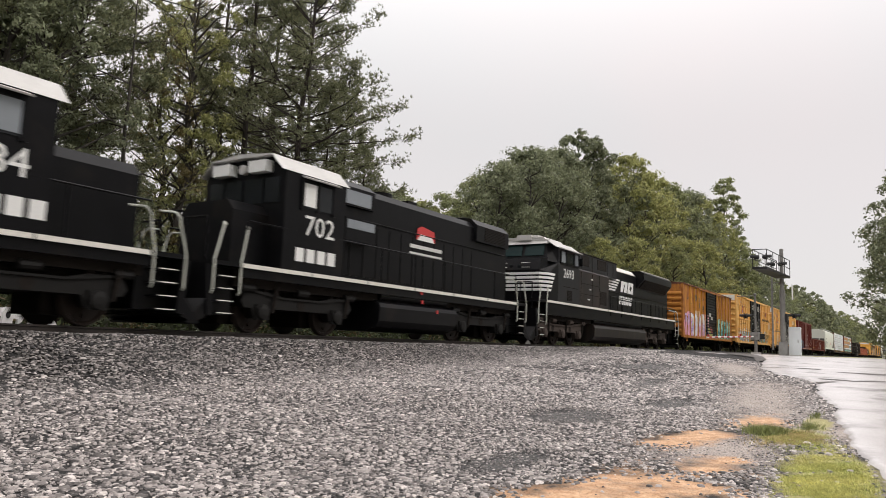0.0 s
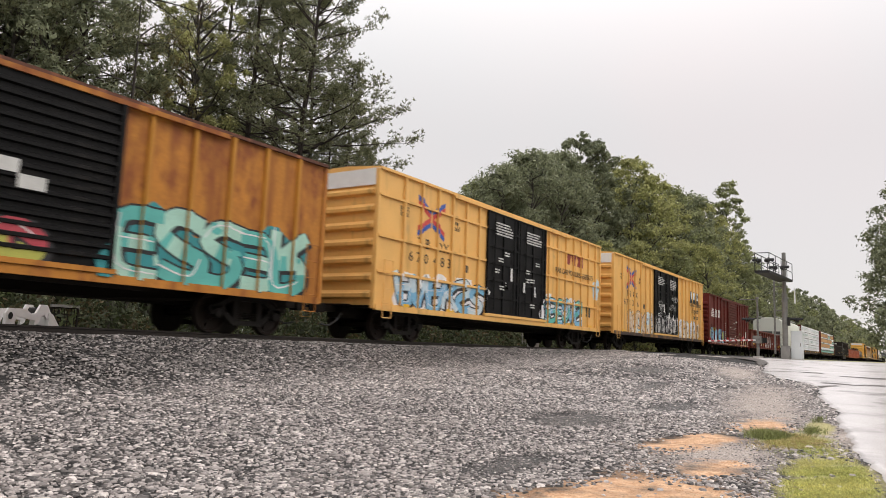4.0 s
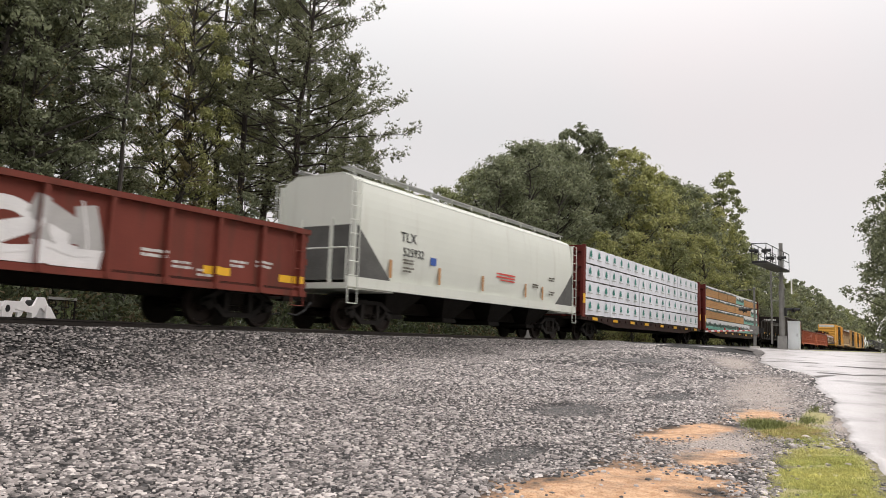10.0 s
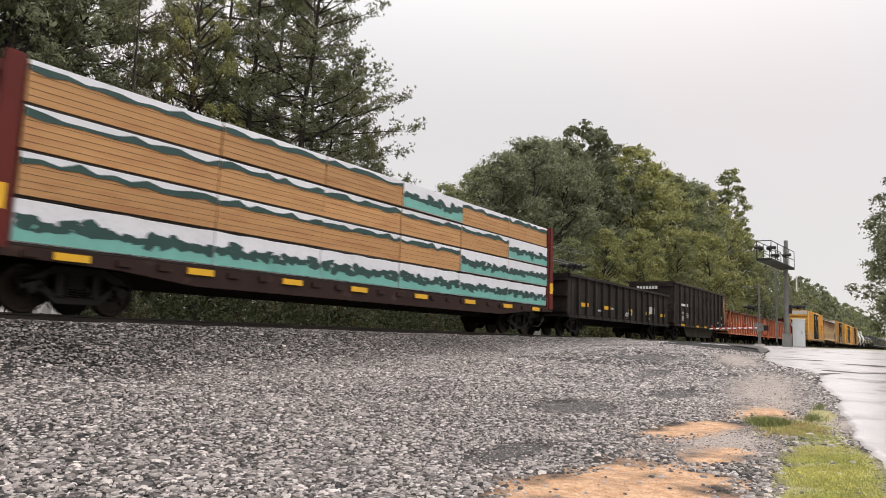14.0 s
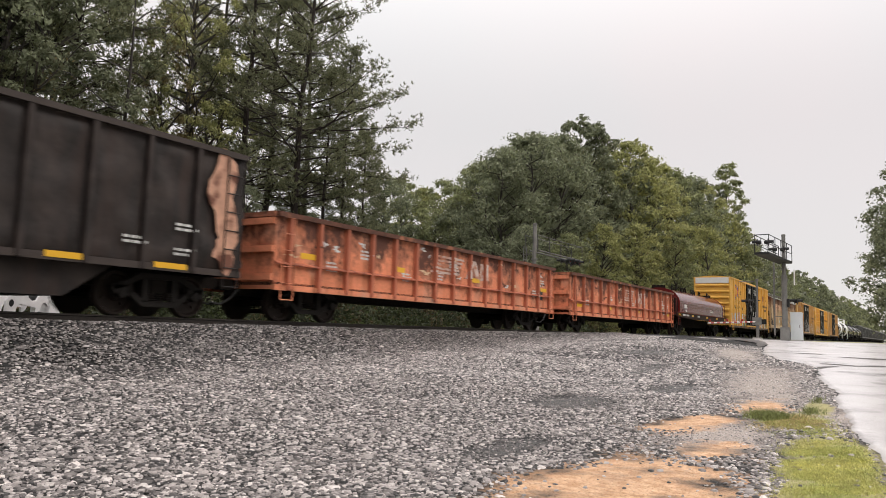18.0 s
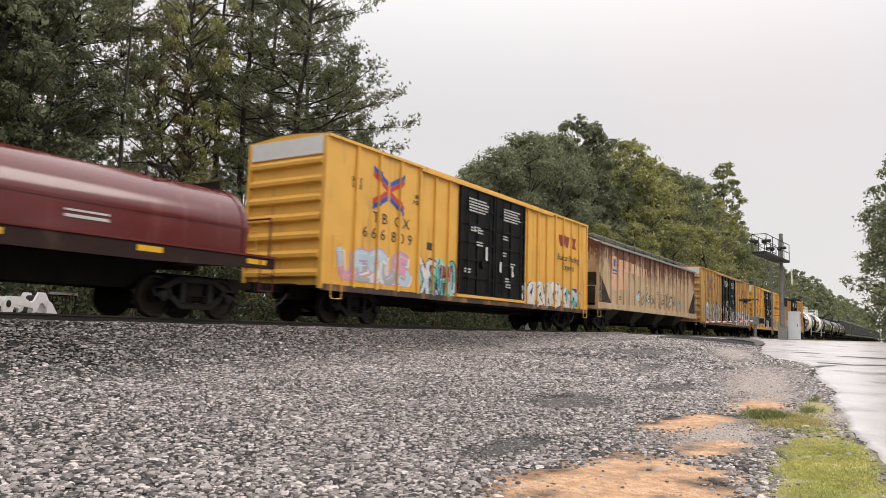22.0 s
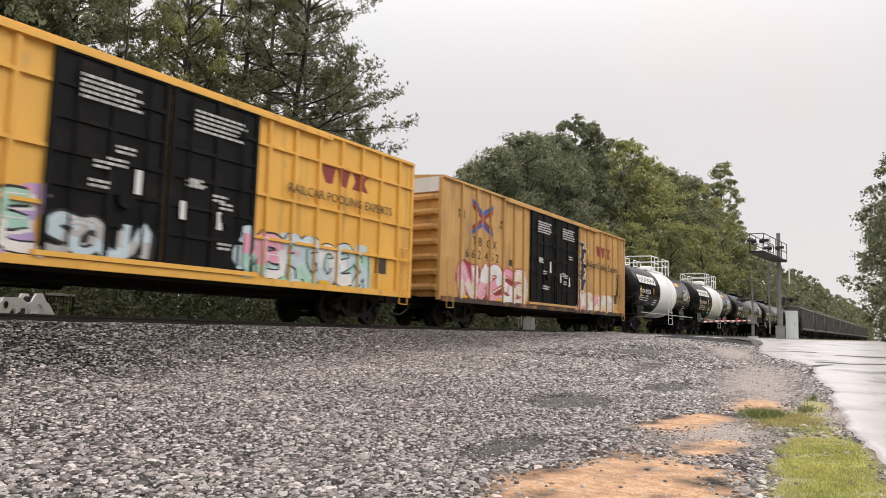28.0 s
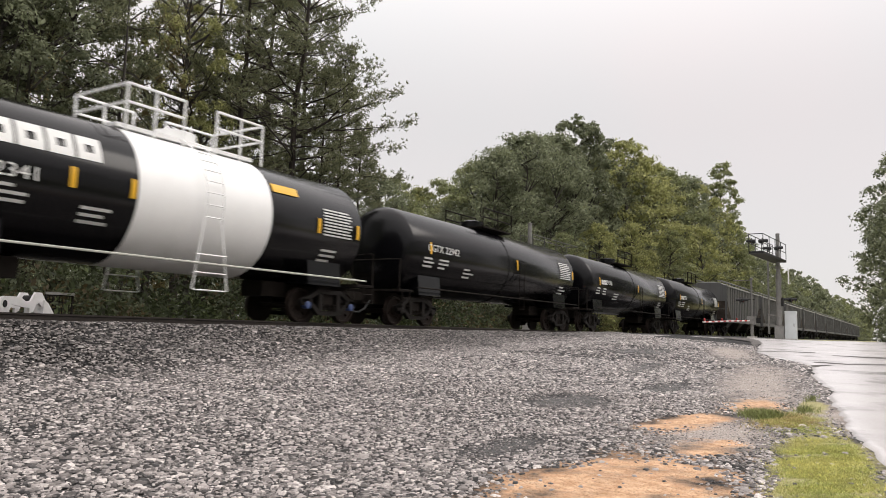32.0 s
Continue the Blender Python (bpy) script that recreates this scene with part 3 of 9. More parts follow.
for x0, x1, dens, size in ((2, 14, 700, 0.0225), (14, 24, 560, 0.025), (24, 38, 330, 0.03)):
    n = int(dens * (x1 - x0) * 2.85)
    lay_stones(rng.uniform(x0, x1, n), rng.uniform(10.3, 13.15, n), size, SLAB if x0 < 14 else CHIP)
# the lot goes on round and behind the eye, with coarser stones
n = 24000
x, y = rng.uniform(-14, 8, n), rng.uniform(-0.3, 10.3, n)
ok = (np.hypot(x, y) < 3.9) | (np.arctan2(y, x) > radians(66.5)) | (x < 0)
lay_stones(x[ok], y[ok], 0.045, CHIP)

GRASS = shade("pale_grass", (0.58, 0.55, 0.19), 0.7, vary=0.3, scale=2, grain=9, island=0.5)
GRASS_M = shade("fresh_grass", (0.36, 0.40, 0.11), 0.7, vary=0.3, scale=2, grain=9, island=0.5)
GRASS_DRY = shade("dry_grass", (0.46, 0.36, 0.16), 0.7, vary=0.3, scale=2, grain=9, island=0.5)
GRASS_D = shade("green_weeds", (0.2, 0.225, 0.075), 0.7, vary=0.3, scale=2, grain=9, island=0.5)


def blades(name, x, y, h, mat, label, rng):
    n = len(x)
    z = top_z(x, y)
    a = rng.uniform(0, 6.283, n)
    w = 0.0028 + 0.03 * h
    dx, dy = np.cos(a) * w, np.sin(a) * w
    tip = np.stack([x + rng.normal(0, 0.75, n) * h, y + rng.normal(0, 0.75, n) * h, z + h], 1)
    v = np.stack([np.stack([x - dx, y - dy, z - 0.01], 1), np.stack([x + dx, y + dy, z - 0.01], 1), tip], 1)
    o = part(name, raw_mesh(name, v.reshape(-1, 3), np.arange(3 * n).reshape(-1, 3), mat), mat)
    return tagged(o, label, "grass", kind="stuff")


def patch(cx, cy, rx, ry, n, rng):
    a, r = rng.uniform(0, 6.283, n), np.abs(rng.normal(0, 0.6, n)) if n < 2000 else np.sqrt(rng.uniform(0, 1, n)) * (1 + 0.3 * rng.normal(size=n))
    return cx + rx * r * np.cos(a), cy + ry * r * np.sin(a)


for mat, k in ((GRASS, 52000), (GRASS_M, 36000)):
    x, y = patch(8.6, 0.78, 2.6, 0.42, k, rng)
    y = y + 0.1 * (x - 8.6)
    lush = wobble(x, y, 4.0, 1.0 if mat is GRASS else 4.0) + 0.4 * wobble(x, y, 11.0, 2.0) + 0.25 * rng.normal(size=k)
    ok = (lush > -0.38) & (y > np.interp(x, *ROAD_EDGE) + 0.05)
    blades("grass", x[ok], y[ok], (rng.uniform(0.008, 0.026, k) * (1 + 0.5 * np.clip(lush, 0, 1)))[ok], mat, "short pale yellow-green grass on the verge", rng)
x, y = patch(11.9, 1.5, 1.0, 0.42, 9000, rng)
ok = (wobble(x, y, 5.0, 5.0) > -0.25) & (y > np.interp(x, *ROAD_EDGE) + 0.05)
blades("grass", x[ok], y[ok], rng.uniform(0.01, 0.035, len(x))[ok], GRASS_M, "thin short grass at the lot's edge", rng)
x, y = patch(12.0, 1.55, 1.2, 0.45, 6000, rng)
ok = wobble(x, y, 4.0, 2.0) > -0.2
blades("grass", x[ok], y[ok], rng.uniform(0.015, 0.05, len(x))[ok], GRASS_DRY, "thin dry tan grass at the lot's edge", rng)
for cx, cy, rx, ry, k in ((12.5, 1.98, 0.42, 0.26, 3000), (13.6, 1.5, 0.5, 0.16, 420), (15.6, 1.6, 0.6, 0.1, 160)):
    x, y = patch(cx, cy, rx, ry, k, rng)
    blades("weed_tuft", x, y, rng.uniform(0.03, 0.12, len(x)), GRASS_D, "tuft of green weeds in the gravel", rng)

# ---------------------------------------------------------------- trees
BARK_PINE = shade("pine_bark", (0.032, 0.024, 0.019), 0.9, vary=0.4, scale=3, grain=20, stretch=(1, 1, 0.3), bump=0.6)
BARK = shade("grey_bark", (0.05, 0.043, 0.036), 0.9, vary=0.35, scale=3, grain=20, stretch=(1, 1, 0.3), bump=0.5)


def leaf_mat(name, base, k=0.45):
    m = shade(name, base, 0.55, vary=0.25, scale=0.35, grain=2.0, island=k)
    b = m.node_tree.nodes["Principled BSDF"]
    b.inputs["Transmission Weight"].default_value = 0.0
    b.inputs["Specular IOR Level"].default_value = 0.25
    n, l = m.node_tree.nodes, m.node_tree.links
    tr, mx = n.new("ShaderNodeBsdfTranslucent"), n.new("ShaderNodeMixShader")
    mx.inputs[0].default_value = 0.42
    l.new(b.inputs["Base Color"].links[0].from_socket, tr.inputs[0])
    l.new(b.outputs[0], mx.inputs[1])
    l.new(tr.outputs[0], mx.inputs[2])
    l.new(mx.outputs[0], n["Material Output"].inputs[0])
    return m


# needle and leaf colours lifted paler: the mist over the trees is painted in
NEEDLES = leaf_mat("pine_needles", (0.19, 0.2, 0.11))
LEAVES = {"dark": leaf_mat("dark_green_leaves", (0.21, 0.23, 0.14)), "mid": leaf_mat("mid_green_leaves", (0.255, 0.275, 0.135)),
          "yellow": leaf_mat("yellow_green_leaves", (0.325, 0.33, 0.135)), "rust": leaf_mat("rusty_autumn_leaves", (0.2, 0.165, 0.075))}


def leaf_cloud(name, centres, spread, per, size, mat, rng, flat=0.7, thin=1.0):
    """Small two-triangle leaves scattered about the ends of twigs."""
    c = np.repeat(np.asarray(centres), per, 0)
    s = np.repeat(np.broadcast_to(np.asarray(spread, float), (len(centres),)), per)
    w = rng.normal(size=c.shape)
    w *= (1.9 * rng.uniform(0, 1, len(c)) ** 0.45 / np.linalg.norm(w, axis=1))[:, None]
    p = c + w * s[:, None] * np.array([1, 1, flat])
    d = rng.normal(size=p.shape)
    d /= np.linalg.norm(d, axis=1)[:, None]
    e = np.cross(d, rng.normal(size=p.shape))
    e /= np.linalg.norm(e, axis=1)[:, None]
    z = size * rng.uniform(0.6, 1.4, len(p))[:, None]
    q = np.stack([p - d * z, p + e * z * 0.45 * thin, p + d * z, p - e * z * 0.45 * thin], 1)
    return raw_mesh(name, q.reshape(-1, 3), np.arange(len(p) * 4).reshape(-1, 4), mat)


def limbs(bm, p, d, length, r, depth, rng, ends, droop=0.0, fork=3):
    """A limb that forks; its twig ends are gathered in ends."""
    p = Vector(p)
    for k in range(3):
        d = (d + Vector(rng.normal(size=3)) * 0.16 - Vector((0, 0, droop))).normalized()
        q = p + d * length / 3
        tube(bm, p, q, r * (1 - 0.2 * k), 5 if r > 0.05 else 3, r * (0.8 - 0.2 * k))
        p = q
        if depth <= 1:
            ends.append((*p,))
    if depth > 0:
        for i in range(fork):
            a = Vector(rng.normal(size=3))
            side_ = (a - a.dot(d) * d).normalized()
            limbs(bm, p, (d * 0.75 + side_ * 0.75).normalized(), length * rng.uniform(0.55, 0.75), r * 0.5, depth - 1, rng, ends, droop, fork)


def pine(seed, h, base=0.3, reach=8.0, per=9):
    """A loblolly pine: tall trunk, whorls of long level limbs whose side twigs carry tufts of needles."""
    rng = np.random.default_rng(seed)
    t = thing("pine_tree", "tall pine with dark green needle tufts and bare lower trunk", "tree", "trees behind the track")
    bm = B()
    pts = [Vector((0, 0, -0.5))]
    lean = rng.normal(size=2) * 0.012
    for k in range(1, 9):
        z = h * k / 8
        pts.append(Vector((lean[0] * z + rng.normal() * 0.08, lean[1] * z + rng.normal() * 0.08, z)))
    r0 = 0.009 * h + 0.03
    for k in range(8):
        tube(bm, pts[k], pts[k + 1], r0 * (1 - k / 8.6), 8, r0 * (1 - (k + 1) / 8.6))
    part("trunk", bm, BARK_PINE, t, smooth=True)
    tuft, bm = [], B()
    z = h * base
    while z < h * 0.985:
        u = (z / h - base) / (1 - base)
        k = min(7, int(z / h * 8))
        o = pts[k].lerp(pts[k + 1], z / h * 8 - k)
        for i in range(rng.integers(3, 6)):
            a = rng.uniform(0, 6.283)
            ln = max(0.7, reach * (1 - u) ** 0.85 * rng.uniform(0.5, 1.0) * min(1, 0.55 + 2 * u))
            d = Vector((math.cos(a), math.sin(a), rng.uniform(-0.1, 0.3) + 0.6 * u * u)).normalized()
            p, r = o.copy(), float(0.02 + 0.008 * ln)
            n_seg = 5
            for j in range(n_seg):
                d = (d + Vector((rng.normal() * 0.13, rng.normal() * 0.13, rng.normal() * 0.08 + 0.03))).normalized()
                q = p + d * float(ln / n_seg)
                tube(bm, p, q, r * (1 - 0.17 * j), 4, r * (0.83 - 0.17 * j))
                p = q
                if j < 2 or (j < 3 and rng.random() < 0.6):
                    continue
                across = d.cross(Vector((0, 0, 1))).normalized()
                for sgn in (-1, 1, -0.5, 0.5, 0) if j < n_seg - 1 else (-1, 1, -0.6, 0.6, 0, 0):
                    w = (d * rng.uniform(0.5, 1.0) + across * sgn * rng.uniform(0.5, 1.0) + Vector((0, 0, rng.uniform(0.0, 0.45)))).normalized()
                    tw = rng.uniform(0.5, 1.0) * (0.45 + 0.13 * ln)
                    e = p + w * float(tw)
                    tube(bm, p, e, 0.012, 3, 0.006)
                    for g in np.arange(0.2, tw + 0.1, 0.14):
                        c = p + w * float(g) + Vector(rng.normal(size=3)) * 0.15
                        tuft.append((*c, *w))
        z += rng.uniform(0.4, 0.9)
    part("branchwork", bm, BARK_PINE, t)
    f = np.repeat(np.array(tuft), per, 0)
    c, w = f[:, :3], f[:, 3:]
    d = rng.normal(size=c.shape) + w * 0.7 + np.array([0, 0, 0.75])
    d /= np.linalg.norm(d, axis=1)[:, None]
    e = np.cross(d, rng.normal(size=c.shape))
    e *= (0.023 / np.linalg.norm(e, axis=1))[:, None]
    ln = rng.uniform(0.11, 0.22, len(c))[:, None]
    c = c + d * 0.03
    q = np.stack([c - e, c + e, c + d * ln], 1)
    part("crown", raw_mesh("crown", q.reshape(-1, 3), np.arange(len(q) * 3).reshape(-1, 3), NEEDLES), NEEDLES, t)
    return t


def broadleaf(seed, h, kind, radius=4.0, base=0.12, clumps=80, per=90, size=0.17, lump=0.33, peak=0.4, group="trees behind the track"):
    """A leafy tree: trunk, limbs to each bough, and boughs of leaves that lie on their upper and outer sides."""
    rng = np.random.default_rng(seed)
    words = {"dark": "dark green", "mid": "green", "yellow": "yellow-green early autumn", "rust": "rust-tinged autumn"}[kind]
    t = thing("broadleaf_tree", words + " leafy tree with an uneven crown", "tree", group)
    u = (np.arange(clumps) + rng.random(clumps)) / clumps
    wide = np.where(u < peak, 0.55 + 0.45 * (u / peak), np.sqrt(np.maximum(0, 1 - ((u - peak) / (1 - peak)) ** 2)) * 0.93 + 0.07)
    r = radius * wide * rng.uniform(0.12, 1, clumps) ** 0.45
    a = rng.uniform(0, 6.283, clumps)
    skew = 1 + 0.22 * np.sin(2 * a + seed) + 0.15 * np.sin(3 * a + 7 * u)
    zc = h * (base + (0.97 - base) * u)
    C = np.stack([r * skew * np.cos(a), r * skew * np.sin(a), zc], 1)
    R = radius * lump * rng.uniform(0.5, 1.25, clumps) * (1 - 0.4 * u)
    bm = B()
    r0 = 0.010 * h + 0.05
    p = Vector((0, 0, -0.5))
    spine = [p]
    for k in range(7):
        q = Vector((rng.normal() * 0.2, rng.normal() * 0.2, h * 0.93 * (k + 1) / 7))
        tube(bm, p, q, r0 * (1 - 0.9 * k / 7), 6, r0 * (1 - 0.9 * (k + 1) / 7))
        spine.append(q)
        p = q
    for i in range(0, clumps, 2):
        z0 = max(0.4, C[i, 2] - 0.75 * r[i])
        k = min(6, int(z0 / (h * 0.93) * 7))
        o = spine[k].lerp(spine[k + 1], min(1, z0 / (h * 0.93) * 7 - k))
        e = Vector(C[i])
        mid = o.lerp(e, 0.5) + Vector(rng.normal(size=3)) * 0.08 * radius
        thick = float(0.02 + 0.008 * r[i])
        tube(bm, o, mid, 2 * thick, 4, thick)
        tube(bm, mid, e, thick, 3, 0.012)
    part("trunk", bm, BARK, t)
    c = np.repeat(C, per, 0)
    rad = np.repeat(R, per)
    w = rng.normal(size=c.shape)
    w /= np.linalg.norm(w, axis=1)[:, None]
    low = (w[:, 2] < -0.15) & (rng.random(len(w)) < 0.65)
    w[low, 2] *= -1
    dist = rng.uniform(0, 1, len(w)) ** 0.4 * (1 + 0.25 * np.sin(5 * w[:, 0] + 3 * c[:, 2]) * np.sin(4 * w[:, 1] + c[:, 0] * 3))
    pos = c + w * (dist * rad)[:, None] * np.array([1, 1, 0.72])
    nrm = w + rng.normal(size=w.shape) * 0.8 + np.array([0, 0, 0.35])
    nrm /= np.linalg.norm(nrm, axis=1)[:, None]
    d = np.cross(nrm, rng.normal(size=w.shape))
    d /= np.linalg.norm(d, axis=1)[:, None]
    e = np.cross(nrm, d)
    z = size * rng.uniform(0.55, 1.35, len(pos))[:, None]
    core = np.arange(len(pos)) % 4 == 0            # broad sprays deep in each bough close the crown
    pos[core] = c[core] + w[core] * (0.8 * rng.uniform(0, 1, core.sum()) ** 0.6 * rad[core])[:, None]
    z[core] = np.minimum(rad[core], 3.2 * size)[:, None] * rng.uniform(0.4, 0.75, core.sum())[:, None]
    q = np.stack([pos - d * z, pos + e * z * 0.5, pos + d * z, pos - e * z * 0.5], 1)
    part("crown", raw_mesh("crown", q.reshape(-1, 3), np.arange(len(q) * 4).reshape(-1, 4), LEAVES[kind]), LEAVES[kind], t)
    return t


def plant(src, x, y, s=1.0, turn=0.0, z=None):
    """Set a tree, or a copy of it, on the ground."""
    g = float(ground_z(x, y)) if z is None else z
    m = pose(x, y, g, 0, 0, turn) @ Matrix.Diagonal((s, s, s, 1))
    if not src.get("planted"):
        src["planted"] = 1
        src.matrix_basis = m
        return src
    o = copy_thing(src, pose(x, y, g, 0, 0, turn))
    o.scale = (s, s, s)
    return o


def at_angle(az, y):
    return y / math.tan(radians(az))


pines = [pine(3, 27, 0.27, 9.0), pine(8, 26, 0.3, 6.5), pine(15, 24, 0.16, 4.8)]
spots = [(45.0, 30, 0, 1.0), (48.9, 33, 1, 1.05), (47.0, 38, 2, 1.25), (50.6, 37, 1, 1.1), (60.6, 31, 2, 1.15), (63.0, 30, 1, 1.0), (65.6, 32, 0, 1.0),
         (41.2, 31, 2, 0.78), (39.4, 32, 2, 0.62), (70, 30, 2, 1.1), (43.6, 38, 1, 1.1), (61.8, 38, 1, 1.05), (42.6, 29, 2, 0.66)]
for i, (az, y, k, s) in enumerate(spots):
    plant(pines[k], at_angle(az, y), y, s, 67 * i)
# near the track the leaves show singly: small and many
thin = {"yellow": broadleaf(31, 23, "yellow", 3.0, 0.18, 170, 150, 0.06, 0.24), "dark": broadleaf(32, 17, "dark", 3.6, 0.06, 140, 150, 0.07, 0.24), "rust": broadleaf(33, 18, "rust", 2.8, 0.12, 130, 130, 0.06, 0.22)}
for i, (az, y, k, s) in enumerate([(52.9, 32, "yellow", 1.0), (54.6, 33, "rust", 0.95), (51.5, 36, "yellow", 0.85), (62.6, 28, "dark", 0.95), (65.0, 29, "dark", 1.1), (59.8, 30, "dark", 0.55),
                                   (56.2, 29, "dark", 0.45), (48.2, 28, "dark", 0.45), (43.4, 28, "dark", 0.4), (67.5, 30, "dark", 1.0), (39.0, 30, "dark", 0.42)]):
    plant(thin[k], at_angle(az, y), y, s, 53 * i)


def bare_tree(h):
    """A half-bare tree with pale thin limbs."""
    rng = np.random.default_rng(5)
    t = thing("bare_tree", "half-bare tree with thin pale branches", "tree", "trees behind the track")
    bm, ends = B(), []
    p = Vector((0, 0, -0.5))
    for k in range(8):
        q = p + Vector((rng.normal() * 0.12, rng.normal() * 0.12, h / 8))
        tube(bm, p, q, 0.16 * (1 - k / 9), 7, 0.16 * (1 - (k + 1) / 9))
        p = q
        for i in range(2 if k > 2 else 0):
            a = rng.uniform(0, 6.283)
            limbs(bm, p, Vector((math.cos(a), math.sin(a), 0.45)).normalized(), rng.uniform(1.6, 3.0), 0.05, 2, rng, ends, 0.05, 2)
    part("trunk", bm, BARK, t)
    part("crown", leaf_cloud("crown", np.array(ends), 0.25, 5, 0.06, LEAVES["rust"], rng), LEAVES["rust"], t)
    return t


plant(bare_tree(15), at_angle(57.2, 27), 27, 1.0)
leafy = {"dark": broadleaf(21, 20, "dark", 5.2, 0.03, 190, 120, 0.12), "mid": broadleaf(22, 20, "mid", 4.8, 0.03, 180, 120, 0.12), "yellow": broadleaf(23, 20, "yellow", 4.7, 0.03, 180, 120, 0.12),
         "tall": broadleaf(25, 24, "mid", 2.9, 0.1, 110, 120, 0.13, 0.4, 0.6), "spire": broadleaf(26, 22, "dark", 3.6, 0.08, 150, 115, 0.12, 0.3)}
grove = [(34.6, 50, "yellow", 0.85), (33.0, 48, "mid", 0.9), (31.4, 44, "yellow", 0.82), (30.2, 35, "mid", 0.82), (28.5, 29, "dark", 0.78), (27.4, 33, "mid", 0.92),
         (26.2, 28, "dark", 0.88), (24.9, 31, "dark", 1.0), (23.8, 28, "dark", 0.95), (22.2, 29, "spire", 1.05), (21.1, 28, "spire", 1.03), (22.9, 34, "dark", 1.1), (19.7, 29, "dark", 1.03),
         (18.6, 27, "yellow", 1.12), (17.2, 27, "yellow", 1.1), (16.4, 31, "dark", 1.22), (15.4, 28, "mid", 1.2), (14.5, 27, "dark", 1.18), (13.5, 27, "yellow", 1.22), (12.7, 27, "spire", 1.15), (11.5, 24.5, "tall", 1.2),
         (11.9, 28, "dark", 1.1), (10.8, 24, "mid", 0.98), (9.9, 23.5, "dark", 0.86), (9.2, 24, "mid", 0.82), (8.5, 24, "dark", 0.84), (7.8, 24, "mid", 0.84),
         (36.4, 46, "mid", 0.8), (37.8, 44, "dark", 0.75), (35.4, 40, "dark", 0.5), (33.6, 38, "mid", 0.55), (31.6, 36, "dark", 0.62), (29.4, 40, "dark", 0.95), (25.6, 37, "dark", 1.15), (21.6, 35, "dark", 1.2), (17.9, 33, "mid", 1.2),
         (23.2, 23, "mid", 0.42), (20.5, 22.5, "yellow", 0.5), (18, 22, "yellow", 0.55), (15.2, 22, "mid", 0.62), (26.5, 23, "dark", 0.4), (13, 21.5, "yellow", 0.72)]
for i, (az, y, k, s) in enumerate(grove):
    plant(leafy[k], at_angle(az, y), y, s * (1.03 if az > 16 else 1.0), 51 * i)
side_tree = broadleaf(27, 16, "dark", 5.4, -0.02, 260, 130, 0.1, 0.24, group="trees beside the road")
for i, (x, y, s) in enumerate([(60, -2.1, 1.0), (70, -2.0, 1.05), (86, -1.8, 1.05)]):
    plant(side_tree, x, y, s, 77 * i)
# far down the line the woods close in on both sides
distant = {"dark": broadleaf(41, 18, "dark", 6.0, 0.02, 46, 60, 0.3, 0.3), "mid": broadleaf(42, 18, "mid", 6.0, 0.02, 46, 60, 0.3, 0.3)}
r2 = random.Random(8)
for i in range(40):
    x = 172 + 10 * i + r2.uniform(-4, 4)
    plant(distant["dark" if i % 3 else "mid"], x, 23 + r2.uniform(0, 5), r2.uniform(0.86, 1.08), 37 * i)
for i in range(16):
    x = 105 + 32 * i
    plant(distant["mid" if i % 3 else "dark"], x, -2.5 + 0.012 * x + r2.uniform(-3, 0), r2.uniform(0.85, 1.1), 41 * i)
for i in range(6):
    plant(distant["dark"], 600, -12 + 8 * i, 1.3, 60 * i)
# the wood goes on beside the track behind the eye
for i in range(12):
    plant(distant["dark" if i % 2 else "mid"], -70 + 6.2 * i + r2.uniform(-2, 2), 27 + r2.uniform(0, 9), r2.uniform(1.0, 1.3), 29 * i)
# unseen trees added on the near side to dim the cars' -x ends
for i in range(6):
    plant(distant["dark"], -58 + r2.uniform(-6, 6), -20 + 6 * i, r2.uniform(1.0, 1.3), 71 * i)
# unseen tree row added across the road to darken reflections on the car sides
for i in range(13):
    plant(distant["dark" if i % 2 else "mid"], -65 + 11 * i + r2.uniform(-2, 2), -24 + r2.uniform(-7, 0), r2.uniform(0.95, 1.25), 43 * i)

# the thicket at the wood's edge and the wood behind it
rng = np.random.default_rng(9)
n = 2600
cx = np.concatenate([rng.uniform(-14, 60, n), rng.uniform(60, 330, 1500)])
cy = np.concatenate([rng.uniform(20.5, 27, n), rng.uniform(18.5, 23, 1500)])
cz = ground_z(cx, cy) + rng.uniform(0, 1, len(cx)) ** 1.3 * (1.2 + 0.5 * (cy - 18)) * (0.55 + 0.45 * np.sin(cx * 0.8) * np.sin(cx * 0.23 + 1))
# two leaf colours darkened to hold the shade of trees over low growth
THICKET_SHADE = leaf_mat("thicket_leaves_painted_shade", (0.045, 0.055, 0.026))
SHADE_LEAF = leaf_mat("green_leaves_painted_shade", (0.075, 0.095, 0.038))
for k, m in enumerate((THICKET_SHADE, SHADE_LEAF, leaf_mat("brown_dead_leaves", (0.09, 0.07, 0.035)))):
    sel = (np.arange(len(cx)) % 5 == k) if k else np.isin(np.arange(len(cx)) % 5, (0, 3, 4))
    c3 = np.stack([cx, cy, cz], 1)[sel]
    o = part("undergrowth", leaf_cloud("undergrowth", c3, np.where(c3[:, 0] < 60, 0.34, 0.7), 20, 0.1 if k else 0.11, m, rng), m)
    tagged(o, ("dark green", "green", "rusty brown")[k] + " bushes and saplings along the wood's edge", "undergrowth", kind="stuff")
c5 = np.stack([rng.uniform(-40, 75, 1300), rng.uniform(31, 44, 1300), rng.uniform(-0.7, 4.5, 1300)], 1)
o = part("deep_wood", leaf_cloud("deep_wood", c5, 1.1, 20, 0.26, THICKET_SHADE, rng), THICKET_SHADE)
tagged(o, "shrubs under the trees deep in the wood", "woods", kind="stuff")
